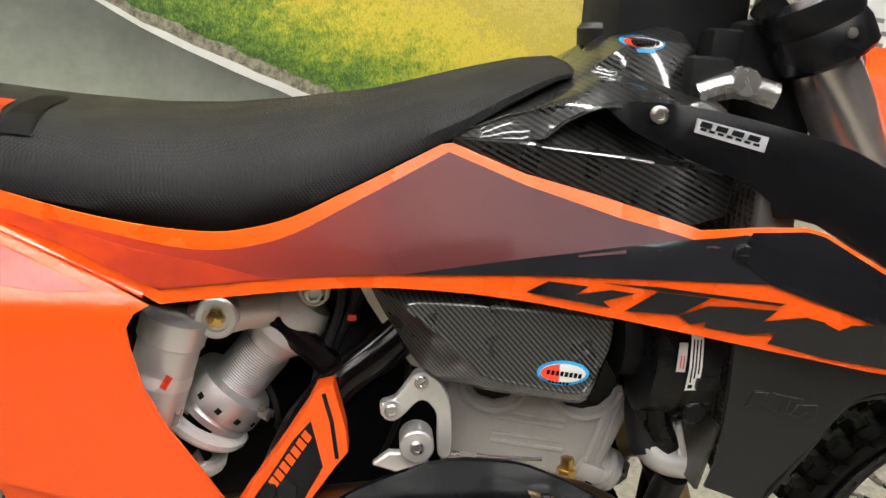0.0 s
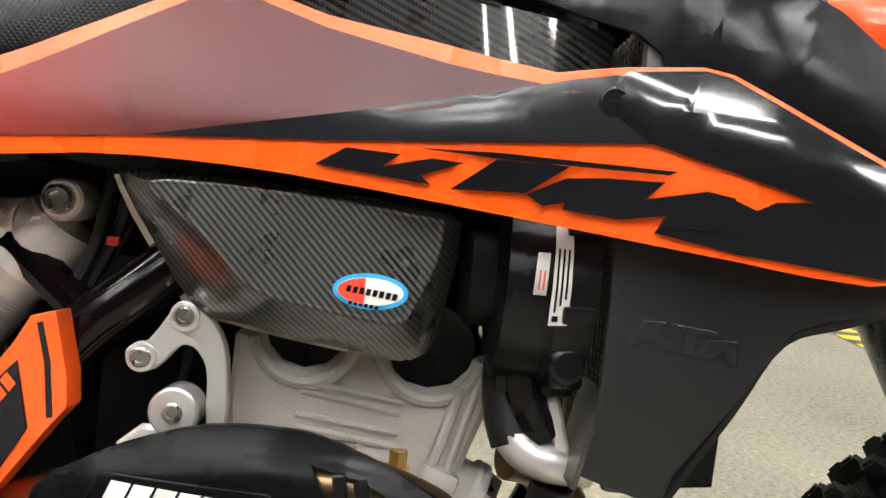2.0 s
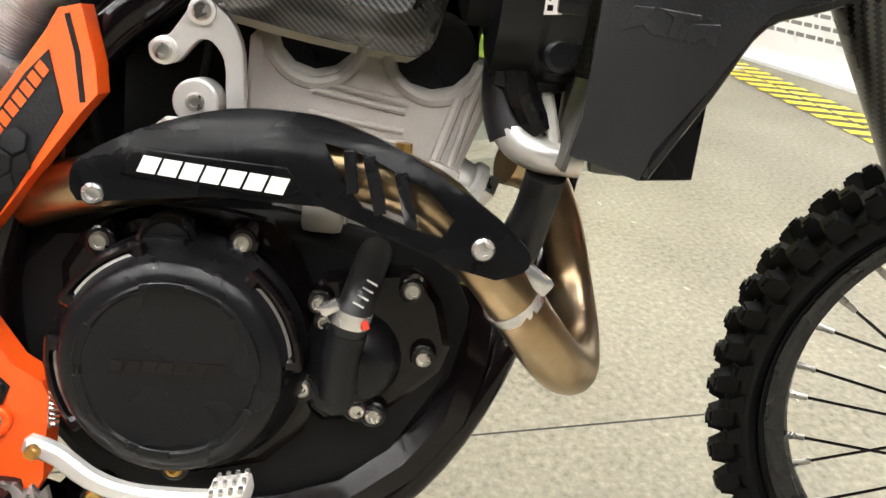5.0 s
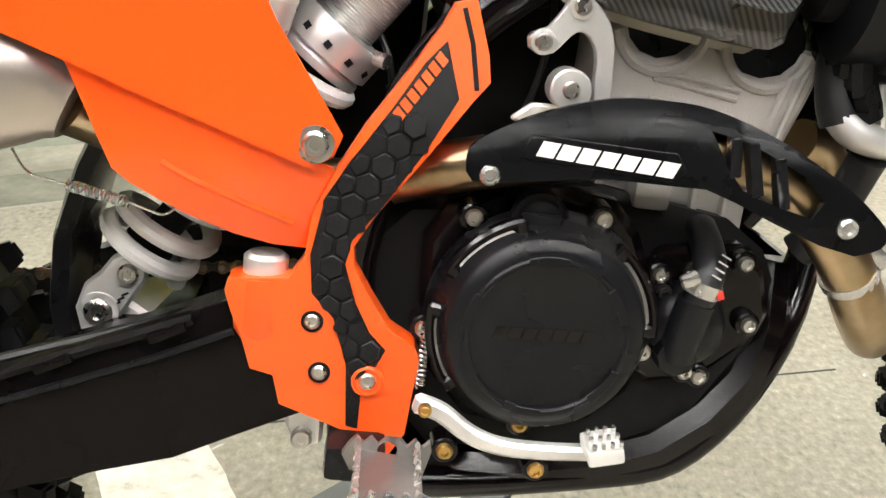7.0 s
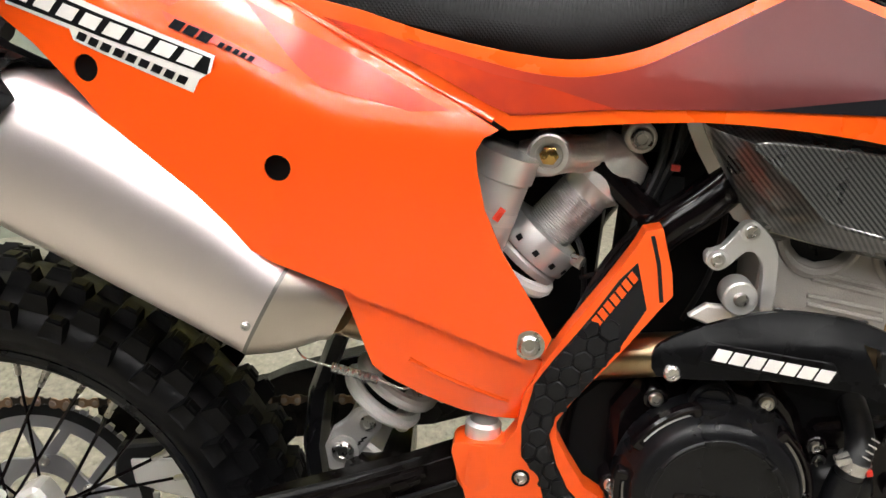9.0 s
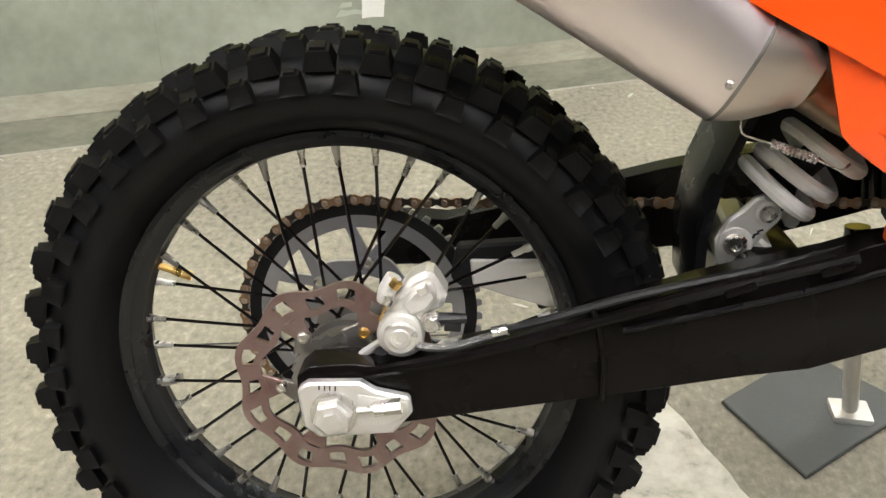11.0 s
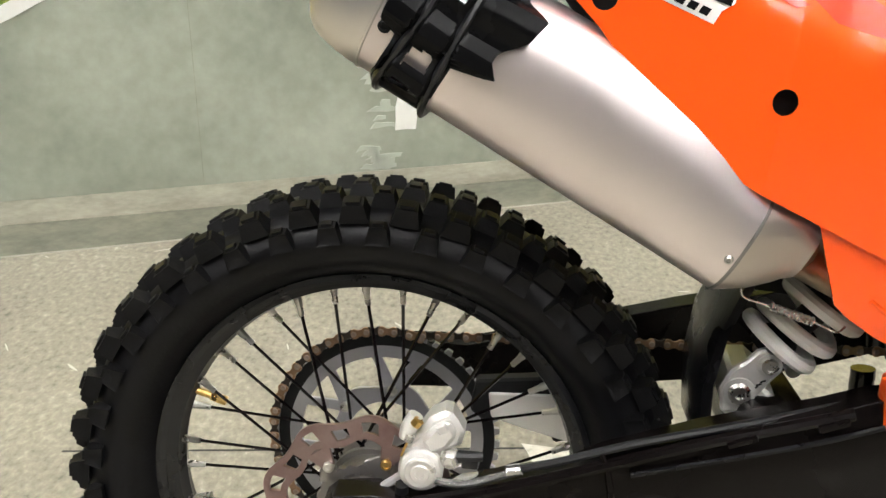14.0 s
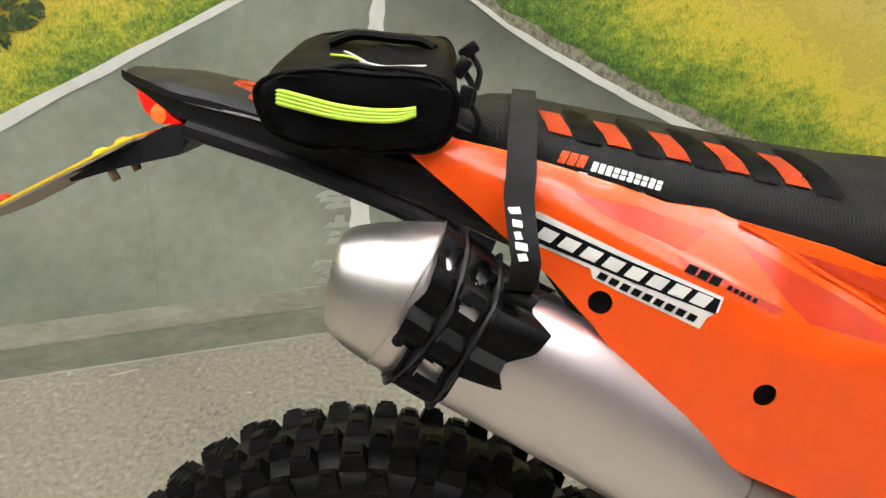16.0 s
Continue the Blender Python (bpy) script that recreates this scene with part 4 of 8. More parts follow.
ROWS_REAR = [(0.057, 0.3190, 0.021, 0.021, 0.024, 0.35, 0.0), (0.030, 0.3260, 0.018, 0.022, 0.021, 0.15, 0.5), (0.0, 0.328, 0.016, 0.028, 0.022, 0.0, 0.0), (0.0685, 0.2985, 0.021, 0.017, 0.0195, 0.22, 0.5)]
rear_tyre, rear_rim, rear_hub = wheel("rear", 0, 0, AX, 0.335, 0.068, 0.2355, 0.029, 0.2185, 36, 38, Matrix.Identity(4), ROWS_REAR, 0.042)
ROWS_FRONT = [(0.040, 0.336, 0.026, 0.017, 0.022, 0.5, 0.0), (0.016, 0.3445, 0.021, 0.017, 0.019, 0.15, 0.5), (0.046, 0.322, 0.018, 0.012, 0.018, 0.7, 0.5)]
front_tyre, front_rim, front_hub = wheel("front", 1.560, 0.070, 0.456, 0.348, 0.045, 0.281, 0.024, 0.266, 36, 48, Matrix.Rotation(STEER_ANGLE, 4, -FD), ROWS_FRONT, 0.032)


# ---- swingarm, axle, brake and chain ----
arm_line = [(0.015, 0.378), (0.06, 0.378), (0.126, 0.402), (0.208, 0.426), (0.245, 0.447), (0.336, 0.482), (0.3785, 0.496), (0.4126, 0.506), (0.4535, 0.519), (0.493, 0.534), (0.53, 0.542), (0.60, 0.540), (0.60, 0.460), (0.527, 0.430), (0.452, 0.400), (0.397, 0.389), (0.33, 0.373), (0.266, 0.358), (0.183, 0.340), (0.073, 0.316), (-0.018, 0.301), (-0.034, 0.32), (-0.037, 0.362), (-0.026, 0.372)]
swingarm = new("swingarm")
swingarm.parent = bike
swingarm["label"] = "black swingarm with worn satin plastic protectors"
arm = part("arm", plate(arm_line, lambda x, z: -0.130 - 0.006 * math.cos((z - ip(x, (0, 0.34), (0.5, 0.5))) * 40), 0.038, step=0.03, edge=0.006), ARM, swingarm)
o = twin(arm, Matrix.Scale(-1, 4, (0, 1, 0)))
part("arm_rib", tube([(0.03, -0.137, 0.372), (0.13, -0.139, 0.401), (0.245, -0.140, 0.444), (0.34, -0.140, 0.480), (0.40, -0.138, 0.499), (0.47, -0.138, 0.522)], 0.006, 8, 4), ARM, swingarm)
part("arm_clip", tube([(0.240, -0.139, 0.455), (0.247, -0.142, 0.44), (0.256, -0.1415, 0.40), (0.258, -0.140, 0.362)], 0.0032, 8, 4), ARM, swingarm)
part("protector_edge", tube([(0.27, -0.140, 0.436), (0.36, -0.141, 0.464), (0.44, -0.141, 0.490), (0.50, -0.139, 0.512)], 0.003, 6, 4), BLACK, swingarm)
part("cross_brace", box(0.42, 0, 0.46, 0.07, 0.2, 0.07, 0.012), ARM, swingarm)
for zz in (0.486, 0.527):
    part("protector_bump", box(0.37 + (zz - 0.486) * 2.0, -0.141, 0.486 + (zz - 0.486) * 0.62, 0.03, 0.012, 0.008, 0.003, (0, -23, 0)), ARM, swingarm)
block = part("axle_block", plate([(-0.033, 0.358), (-0.023, 0.366), (0.026, 0.370), (0.040, 0.362), (0.072, 0.357), (0.075, 0.341), (0.058, 0.318), (-0.012, 0.308), (-0.027, 0.319)], -0.143, 0.012, edge=0.0025), ALU, bike, "machined silver axle adjuster block")
part("recess", plate([(0.024, 0.358), (0.070, 0.353), (0.071, 0.342), (0.05, 0.326), (0.024, 0.325)], -0.1436, 0.002, edge=0.0005), ALU_CAST, block)
part("axle_nut", lathe([(-0.004, 0.0188), (0.010, 0.0188), (0.012, 0.016), (0.012, 0.009), (0.016, 0.009), (0.016, 0.0005)], (0.002, -0.145, 0.336), segs=6, start=0.3), ALU, block)
part("axle_washer", lathe([(-0.002, 0.0225), (0.002, 0.0225), (0.0025, 0.018)], (0.002, -0.144, 0.336), segs=28), STEEL, block)
part("adjuster_bolt", lathe([(0, 0.0035), (0.016, 0.0035), (0.016, 0.0065), (0.024, 0.0065), (0.024, 0.0075), (0.042, 0.0075)], (0.024, -0.147, 0.343), (1, 0, 0.2), 6), BOLT, block)
for i in range(4):
    part("index_mark", box(-0.012 + i * 0.005, -0.1434, 0.3625, 0.0012, 0.0008, 0.005, 0), DARK, block)

# waved brake disc
def ring_plate(r_in, r_out, y, thick, n=240, slot=None, edge=0.0004, bands=(0, 0.3, 0.72, 1)):
    """A flat ring round the rear axle, its radii functions of the angle, with slots left out where slot(a, band) says so."""
    bm = bmesh.new()
    grid = []
    for i in range(n):
        a = 2 * math.pi * i / n
        row = []
        for f in bands:
            b = a + 0.05 * f
            r = r_in(b) + (r_out(b) - r_in(b)) * f
            row.append(bm.verts.new((r * math.cos(b), y, AX + r * math.sin(b))))
        grid.append(row)
    for i in range(n):
        for k in range(len(bands) - 1):
            if not (slot and slot(2 * math.pi * i / n, k)):
                p, q = grid[i], grid[(i + 1) % n]
                bm.faces.new((p[k], p[k + 1], q[k + 1], q[k]))
    got = bmesh.ops.extrude_face_region(bm, geom=bm.faces[:])
    for v in got["geom"]:
        if isinstance(v, bmesh.types.BMVert):
            v.co.y += thick
    bmesh.ops.recalc_face_normals(bm, faces=bm.faces)
    return bm


def wavy(r, d, k, p=0.0):
    return lambda a: r + d * math.sin(k * a + p)


def slot_rule(a, k):
    return k == 1 and (math.degrees(a) % 20) < 10.5


disc = part("rear_brake_disc", ring_plate(wavy(0.0785, 0.0038, 9), wavy(0.1048, 0.0042, 9, 0.6), -0.084, 0.004, slot=slot_rule, bands=(0, 0.27, 0.74, 1)), DISC, bike, "brown-tinted waved rear brake disc")
for i in range(6):
    a = 2 * math.pi * i / 6 + 1.20
    p0, p1 = (0.081 * math.cos(a), AX + 0.081 * math.sin(a)), (0.059 * math.cos(a), AX + 0.059 * math.sin(a))
    part("disc_ear", plate(strip([p0, ((p0[0] + p1[0]) / 2, (p0[1] + p1[1]) / 2), p1], 0.030, 0.013), -0.0838, 0.004, edge=0.0008), DISC, disc)
    q0, q1 = (0.064 * math.cos(a), AX + 0.064 * math.sin(a)), (0.046 * math.cos(a + 0.28), AX + 0.046 * math.sin(a + 0.28))
    part("carrier_arm", plate(strip([q0, ((q0[0] + q1[0]) / 2, (q0[1] + q1[1]) / 2), q1], 0.013, 0.022), -0.080, 0.006, edge=0.001), CARRIER, disc)
    bolt(disc, 0.0605 * math.cos(a), -0.085, AX + 0.0605 * math.sin(a), 0.0058, 0.004, BRASS if i % 3 == 0 else BOLT)
part("carrier_ring", ring_plate(wavy(0.041, 0, 1), wavy(0.050, 0.0015, 24), -0.080, 0.008, 120), CARRIER, disc)
hub_sleeve = part("hub_sleeve", lathe([(0.03, 0.040), (0.080, 0.038), (0.082, 0.024), (0.12, 0.022), (0.12, 0.012)], (0, 0, AX), segs=32), CARRIER, bike)
for i in range(14):
    a = 2 * math.pi * i / 14
    part("hub_rib", box(0.042 * math.cos(a), -0.07, AX + 0.042 * math.sin(a), 0.008, 0.02, 0.006, 0.001, (0, -math.degrees(a), 0)), CARRIER, disc)

caliper = part("rear_caliper", plate([(0.044, 0.410), (0.045, 0.434), (0.056, 0.446), (0.066, 0.462), (0.084, 0.472), (0.093, 0.461), (0.101, 0.448), (0.098, 0.435), (0.086, 0.428), (0.080, 0.412), (0.072, 0.395), (0.060, 0.388), (0.047, 0.394)], -0.110, 0.034, edge=0.005), ALU_CAST, bike, "silver cast rear brake caliper")
part("caliper_body", plate([(0.058, 0.440), (0.070, 0.455), (0.084, 0.464), (0.094, 0.449), (0.084, 0.434), (0.068, 0.426)], -0.118, 0.012, edge=0.004), ALU_CAST, caliper)
part("caliper_step", plate([(0.072, 0.457), (0.081, 0.463), (0.086, 0.455), (0.077, 0.449)], -0.1215, 0.006, edge=0.0015), ALU, caliper)
part("piston_boss", lathe([(-0.01, 0.0225), (0.004, 0.0225), (0.007, 0.0205), (0.008, 0.018)], (0.0600, -0.112, 0.408), segs=32), ALU_CAST, caliper)
part("piston_cap", lathe([(-0.01, 0.0165), (0.004, 0.0165), (0.005, 0.0145), (0.0045, 0.0125), (0.0045, 0.010), (0.0055, 0.009), (0.0055, 0.005), (0.0035, 0.0045), (0.0035, 0.0005)], (0.0600, -0.120, 0.408), segs=32), ALU, caliper)
part("slide_pin_boot", tube([(0.043, -0.112, 0.440), (0.046, -0.113, 0.452), (0.052, -0.113, 0.466)], [0.007, 0.0085, 0.0075], 12, 4), ALU_CAST, caliper)
part("bleed_nipple", tube([(0.052, -0.120, 0.458), (0.056, -0.120, 0.464)], 0.0055, 8, 1), BRASS, caliper)
part("bleed_cap", tube([(0.047, -0.120, 0.441), (0.049, -0.121, 0.448)], 0.0048, 10, 1), STEEL, caliper)
part("pin_clip", tube([(0.040, -0.117, 0.422), (0.044, -0.119, 0.434), (0.048, -0.119, 0.444)], 0.0012, 6, 4), BRASS, caliper)
part("banjo", lathe([(-0.004, 0.0085), (0.012, 0.0085), (0.014, 0.0065), (0.014, 0.0005)], (0.089, -0.114, 0.425), segs=6), STEEL, caliper)
part("banjo_ring", lathe([(0.0, 0.0105), (0.005, 0.0105)], (0.089, -0.116, 0.425), segs=20), STEEL, caliper)
part("rubber_cap", tube([(0.0425, -0.114, 0.378), (0.0425, -0.117, 0.391)], 0.0068, 12, 1), HOSE, caliper)
part("caliper_bracket", plate([(0.012, 0.362), (0.040, 0.392), (0.060, 0.384), (0.083, 0.386), (0.114, 0.398), (0.126, 0.401), (0.124, 0.384), (0.097, 0.378), (0.042, 0.364), (0.022, 0.356)], -0.102, 0.012, edge=0.003), ALU_CAST, caliper)
part("bracket_arm", plate(strip([(0.010, 0.366), (0.026, 0.381), (0.041, 0.393)], 0.008), -0.106, 0.008, edge=0.002), ALU, caliper)
part("bracket_web", plate([(0.088, 0.390), (0.100, 0.400), (0.118, 0.405), (0.112, 0.394)], -0.107, 0.008, edge=0.002), ALU, caliper)
part("sensor", tube([(0.096, -0.118, 0.428), (0.108, -0.120, 0.430), (0.120, -0.119, 0.431)], [0.0068, 0.0062, 0.0045], 10, 3), HOSE, caliper)
part("sensor_clip", box(0.108, -0.121, 0.423, 0.016, 0.009, 0.008, 0.002), HOSE, caliper)
bl = hose_fitting = part("brake_hose_fitting", tube([(0.074, -0.124, 0.400), (0.094, -0.126, 0.399), (0.118, -0.128, 0.404), (0.150, -0.130, 0.418)], 0.0042, 8, 4), STEEL, bike)
part("ferrule", tube([(0.150, -0.130, 0.421), (0.164, -0.131, 0.426)], 0.0062, 10, 1), STEEL, bl)
brake_hose = part("brake_hose", tube([(0.160, -0.131, 0.425), (0.20, -0.134, 0.440), (0.27, -0.138, 0.469), (0.34, -0.132, 0.488), (0.42, -0.118, 0.506), (0.50, -0.110, 0.530)], 0.0042, 8, 5), HOSE, bike)

# sprocket and chain on the far side
CY = 0.086
def tooth(a):
    return 0.1385 if (a * 50 / (2 * math.pi)) % 1 < 0.5 else 0.131


sprocket = part("rear_sprocket", ring_plate(wavy(0.104, 0, 1), tooth, CY - 0.003, 0.006, 400), SPROCKET, bike, "grey alloy rear sprocket with dark teeth")
part("sprocket_centre", ring_plate(wavy(0.046, 0, 1), wavy(0.068, 0.004, 6, 0.4), CY - 0.003, 0.006, 120), SPROCKET, sprocket)
for i in range(12):
    a = 2 * math.pi * (i // 2) / 6 + 0.45
    b = a + (0.25 if i % 2 else -0.25)
    p0, p1 = (0.060 * math.cos(a), AX + 0.060 * math.sin(a)), (0.110 * math.cos(b), AX + 0.110 * math.sin(b))
    part("sprocket_arm", plate(strip([p0, ((p0[0] + p1[0]) / 2, (p0[1] + p1[1]) / 2), p1], 0.014, 0.011), CY - 0.002, 0.004, edge=0.0008), SPROCKET, sprocket)
for i in range(6):
    a = 2 * math.pi * i / 6 + 0.45
    bolt(sprocket, 0.062 * math.cos(a), CY - 0.004, AX + 0.062 * math.sin(a), 0.0065, 0.005)
part("tooth_ring", ring_lathe([(-CY - 0.0035, 0.119), (-CY + 0.0035, 0.119), (-CY + 0.0035, 0.1325), (-CY - 0.0035, 0.1325)], (0, 0, AX), segs=72), DARK, sprocket)
chain = part("drive_chain", weld(tube([(0.12, CY, AX + 0.0 - 0.08), (0.4, CY, 0.36), (0.62, CY, 0.43)], 0.004, 6, 4)), DARK, bike, "worn gold roller chain")
path = []
for i in range(34):
    a = math.radians(78) + i * 0.1195
    path.append((0.138 * math.cos(a), AX + 0.138 * math.sin(a), a + math.pi / 2))
for i in range(36):
    f = i / 35
    path.append((0.030 + f * 0.578, AX + 0.1365 + f * 0.035, 0.060))
eight = [(-0.0115, 0.0025), (-0.0095, 0.0062), (-0.0055, 0.0064), (-0.002, 0.0042), (0.002, 0.0042), (0.0055, 0.0064), (0.0095, 0.0062), (0.0115, 0.0025), (0.0115, -0.0025), (0.0095, -0.0062), (0.0055, -0.0064), (0.002, -0.0042), (-0.002, -0.0042), (-0.0055, -0.0064), (-0.0095, -0.0062), (-0.0115, -0.0025)]
outer = inner = None
for k, (x, z, a) in enumerate(path):
    m = Matrix.Translation((x, CY, z)) @ Matrix.Rotation(-a, 4, "Y")
    if k % 2 == 0 and outer is None:
        outer = part("link", plate(eight, -0.0085, 0.0022, edge=0.0005), CHAIN, chain)
        pin = part("pin", lathe([(0.0, 0.0034), (0.0022, 0.0034), (0.0028, 0.0026), (0.0028, 0.0003)], (0, -0.0078, 0), segs=10), CHAIN_PIN, chain)
        outer.matrix_basis = m
        pin.matrix_basis = m @ Matrix.Translation((0.0078, 0, 0))
        twin(pin, m @ Matrix.Translation((-0.0078, 0, 0)))
    elif k % 2 == 0:
        twin(outer, m)
        for e in (-0.0078, 0.0078):
            twin(pin, m @ Matrix.Translation((e, 0, 0)))
    elif inner is None:
        inner = part("inner_link", plate([(p * 0.86, q * 0.86) for p, q in eight], -0.0062, 0.0022, edge=0.0005), CHAIN_DARK, chain)
        inner.matrix_basis = m
    else:
        twin(inner, m)
guide = part("chain_guide", plate([(0.105, 0.438), (0.205, 0.452), (0.222, 0.42), (0.222, 0.375), (0.20, 0.368), (0.19, 0.392), (0.15, 0.40), (0.12, 0.385), (0.10, 0.40)], 0.045, 0.02, edge=0.003), DARK, bike, "dark plastic chain guide on a cast bracket")
part("guide_bracket", plate([(0.12, 0.425), (0.20, 0.43), (0.218, 0.40), (0.218, 0.372), (0.16, 0.385), (0.125, 0.395)], 0.042, 0.008, edge=0.002), ALU_CAST, guide)
mudflap = part("mudflap", loft([[(x, -w, z), (x + 0.012, -w * 0.9, z), (x + 0.016, 0, z), (x + 0.012, w * 0.9, z), (x, w, z), (x - 0.005, w * 0.7, z), (x - 0.006, -w * 0.7, z)] for x, w, z in ((0.352, 0.05, 0.44), (0.346, 0.06, 0.50), (0.352, 0.065, 0.56), (0.372, 0.065, 0.62), (0.40, 0.06, 0.68))]), BLACK, bike, "black plastic mudflap behind the wheel")
part("tyre_valve", tube([(-0.214, 0, 0.416), (-0.186, 0, 0.408)], 0.0042, 10, 1), BRASS, rear_rim).matrix_parent_inverse = rear_rim.matrix_basis.inverted()
part("valve_cap", tube([(-0.190, 0, 0.409), (-0.172, 0, 0.404)], 0.0055, 8, 1), BRASS, rear_rim).matrix_parent_inverse = rear_rim.matrix_basis.inverted()
part("rim_lock", tube([(-0.214, 0, 0.274), (-0.190, 0, 0.281)], 0.006, 6, 1), BOLT, rear_rim).matrix_parent_inverse = rear_rim.matrix_basis.inverted()

# ---- silencer ----
A2, P2 = Vector((0.917, 0, -0.40)), Vector((0.40, 0, 0.917))


def can(s):
    """Centre and half sizes of the silencer at s: 0 at its rear joint, 1 at its front joint."""
    crown = ip(s, (0.2, 0.0), (0.45, 0.009), (0.8, 0.009), (1.0, 0.003))
    return Vector((0.0165, -0.180, 0.870)).lerp(Vector((0.334, -0.192, 0.700)), s) + P2 * crown, 0.066 - 0.0195 * s + crown, 0.060 - 0.014 * s


def can_pt(s, a, grow=0.0):
    c, rp, ry = can(s)
    ca, sa = math.cos(a), math.sin(a)
    k = 1.0 / (abs(ca) ** 2.6 + abs(sa) ** 2.6) ** (1 / 2.6)
    return c + P2 * ((rp + grow) * ca * k) + Vector((0, 1, 0)) * ((ry + grow) * sa * k)


def can_ring(s, grow=0.0, n=44):
    return [can_pt(s, 2 * math.pi * i / n, grow) for i in range(n)]


silencer = new("silencer")
silencer.parent = bike
silencer["label"] = "silver tapered exhaust silencer with a black strapped-on guard"
part("can", loft([can_ring(s / 12) for s in range(13)]), MUFFLER, silencer)
# the end cap: a cone that turns level, cut nearly upright at its mouth
CAP_END, CAP_UP = Vector((-0.0475, -0.178, 0.8755)), Vector((0.06, 0, 0.998))
rings = []
for f, grow in ((0, 1.0), (0.03, 1.012), (0.3, 1.03), (0.6, 1.035), (0.85, 1.02), (0.95, 0.98), (1.0, 0.92), (1.0, 0.80), (0.8, 0.74), (0.5, 0.70)):
    c0, rp0, ry0 = can(0)
    up = P2.lerp(CAP_UP, f).normalized()
    c, rp, ry = c0.lerp(CAP_END, f), (rp0 + (0.043 - rp0) * f) * grow, (ry0 + (0.041 - ry0) * f) * grow
    ring = []
    for i in range(44):
        a = 2 * math.pi * i / 44
        ca, sa = math.cos(a), math.sin(a)
        k = 1.0 / (abs(ca) ** 2.5 + abs(sa) ** 2.5) ** 0.4
        ring.append(c + up * (rp * ca * k) + Vector((0, 1, 0)) * (ry * sa * k))
    rings.append(ring)
part("end_cap", loft(rings), CAPSTEEL, silencer, "brushed grey end cap", sharp=40)
part("cap_seam", loft([can_ring(0.004, 0.0004), can_ring(0.002, 0.0016), can_ring(-0.002, 0.0016), can_ring(-0.004, 0.0004)], False), CAPSTEEL, silencer)
rings = []
for f, k in ((0, 1.01), (0.04, 1.0), (0.5, 0.86), (0.85, 0.66), (1.0, 0.55), (1.15, 0.5)):
    c = can(1)[0] + A2 * (0.056 * f) + Vector((0, 0, 0.016 * f))
    rings.append([c + (p - can(1)[0]) * k for p in can_ring(1)])
part("front_cone", loft(rings), CONE, silencer, "brushed grey front cone")
part("joint_line", loft([[c + (p - c) * k for p in can_ring(s)] for c, s, k in ((can(1)[0], 1.0, 1.004), (can(0.996)[0], 0.996, 1.012), (can(0.991)[0], 0.991, 1.004))], False), CARRIER, silencer)
for a in (math.radians(-100), math.radians(-20)):
    p = can_pt(0.975, a - 0.1, 0.0)
    bolt(silencer, *p, 0.004, 0.003, axis=(p - can(0.975)[0]).normalized(), name="rivet")

# guard shell round the can: ridged blocks between two strap grooves, a spiked front edge and windows
def guard_rear(a):
    return ip(a, (-200, 0.045), (-140, 0.046), (-111, 0.058), (-105, 0.057), (-103, 0.030), (-101, 0.016), (-96, 0.016), (-80, 0.014), (-69, 0.026), (-64, 0.025), (-53, 0.016), (-41, 0.005), (-29, 0.001), (10, 0.0))


def guard_front(a):
    return ip(a, (-200, 0.18), (-138, 0.182), (-103, 0.193), (-95, 0.297), (-86, 0.272), (-79, 0.273), (-66, 0.322), (-52, 0.335), (-40, 0.268), (-30, 0.276), (10, 0.325))


def groove_1(a):
    return ip(a, (-200, 0.058), (-141, 0.058), (-111, 0.079), (-86, 0.094), (-69, 0.096), (-38, 0.073), (-5, 0.047))


def groove_2(a):
    return ip(a, (-200, 0.18), (-109, 0.180), (-49, 0.181), (-18, 0.156))


def guard_height(u, a):
    ridge = max(0.0, max(1 - abs(a - c) / w for c, w in ((-57, 15), (-91, 13), (-27, 16), (-122, 14))))
    h = 0.0045 + 0.0075 * min(1.0, 1.5 * ridge)
    for g in (groove_1(a), groove_2(a)):
        h -= 0.0055 * max(0.0, 1 - abs(u - g) / 0.012)
    return max(0.0035, h)


def inside(p, q, poly):
    hit = False
    for (a, b), (c, d) in zip(poly, poly[1:] + poly[:1]):
        if (b > q) != (d > q) and p < a + (q - b) * (c - a) / (d - b):
            hit = not hit
    return hit


WINDOWS = [[(0.030, -36), (0.055, -33), (0.063, -46), (0.040, -52)], [(0.100, -30), (0.130, -27), (0.148, -41), (0.120, -45)], [(0.108, -61), (0.158, -58), (0.160, -66), (0.110, -68)], [(0.104, -105), (0.152, -103), (0.157, -113), (0.099, -115)], [(0.082, -126), (0.140, -124), (0.142, -133), (0.088, -136)]]
NA, NS = 96, 44
bm = bmesh.new()
grid = []
for i in range(NA + 1):
    a = -195 + 205 * i / NA
    row = []
    for j in range(NS + 1):
        u = guard_rear(a) + (guard_front(a) - guard_rear(a)) * j / NS
        row.append((bm.verts.new(can_pt(u, radians(a), guard_height(u, a))), u, a))
    grid.append(row)
for i in range(NA):
    for j in range(NS):
        c = (grid[i][j], grid[i + 1][j], grid[i + 1][j + 1], grid[i][j + 1])
        if not any(inside(sum(q[1] for q in c) / 4, sum(q[2] for q in c) / 4, w) for w in WINDOWS):
            bm.faces.new([q[0] for q in c])
bmesh.ops.delete(bm, geom=[v for v in bm.verts if not v.link_faces], context="VERTS")
bmesh.ops.solidify(bm, geom=bm.faces[:], thickness=-0.003)
part("silencer_guard", bm, GUARD, silencer, "ribbed black plastic guard with slots", sharp=22)
for groove in (groove_1, groove_2):
    part("strap", tube([can_pt(groove(a), radians(a), 0.0045) for a in range(-195, 14, 8)], 0.0034, 8, 2, flat=1.5), HOSE, silencer, "black rubber strap")
p = can_pt(0.030, radians(-106), 0.0)
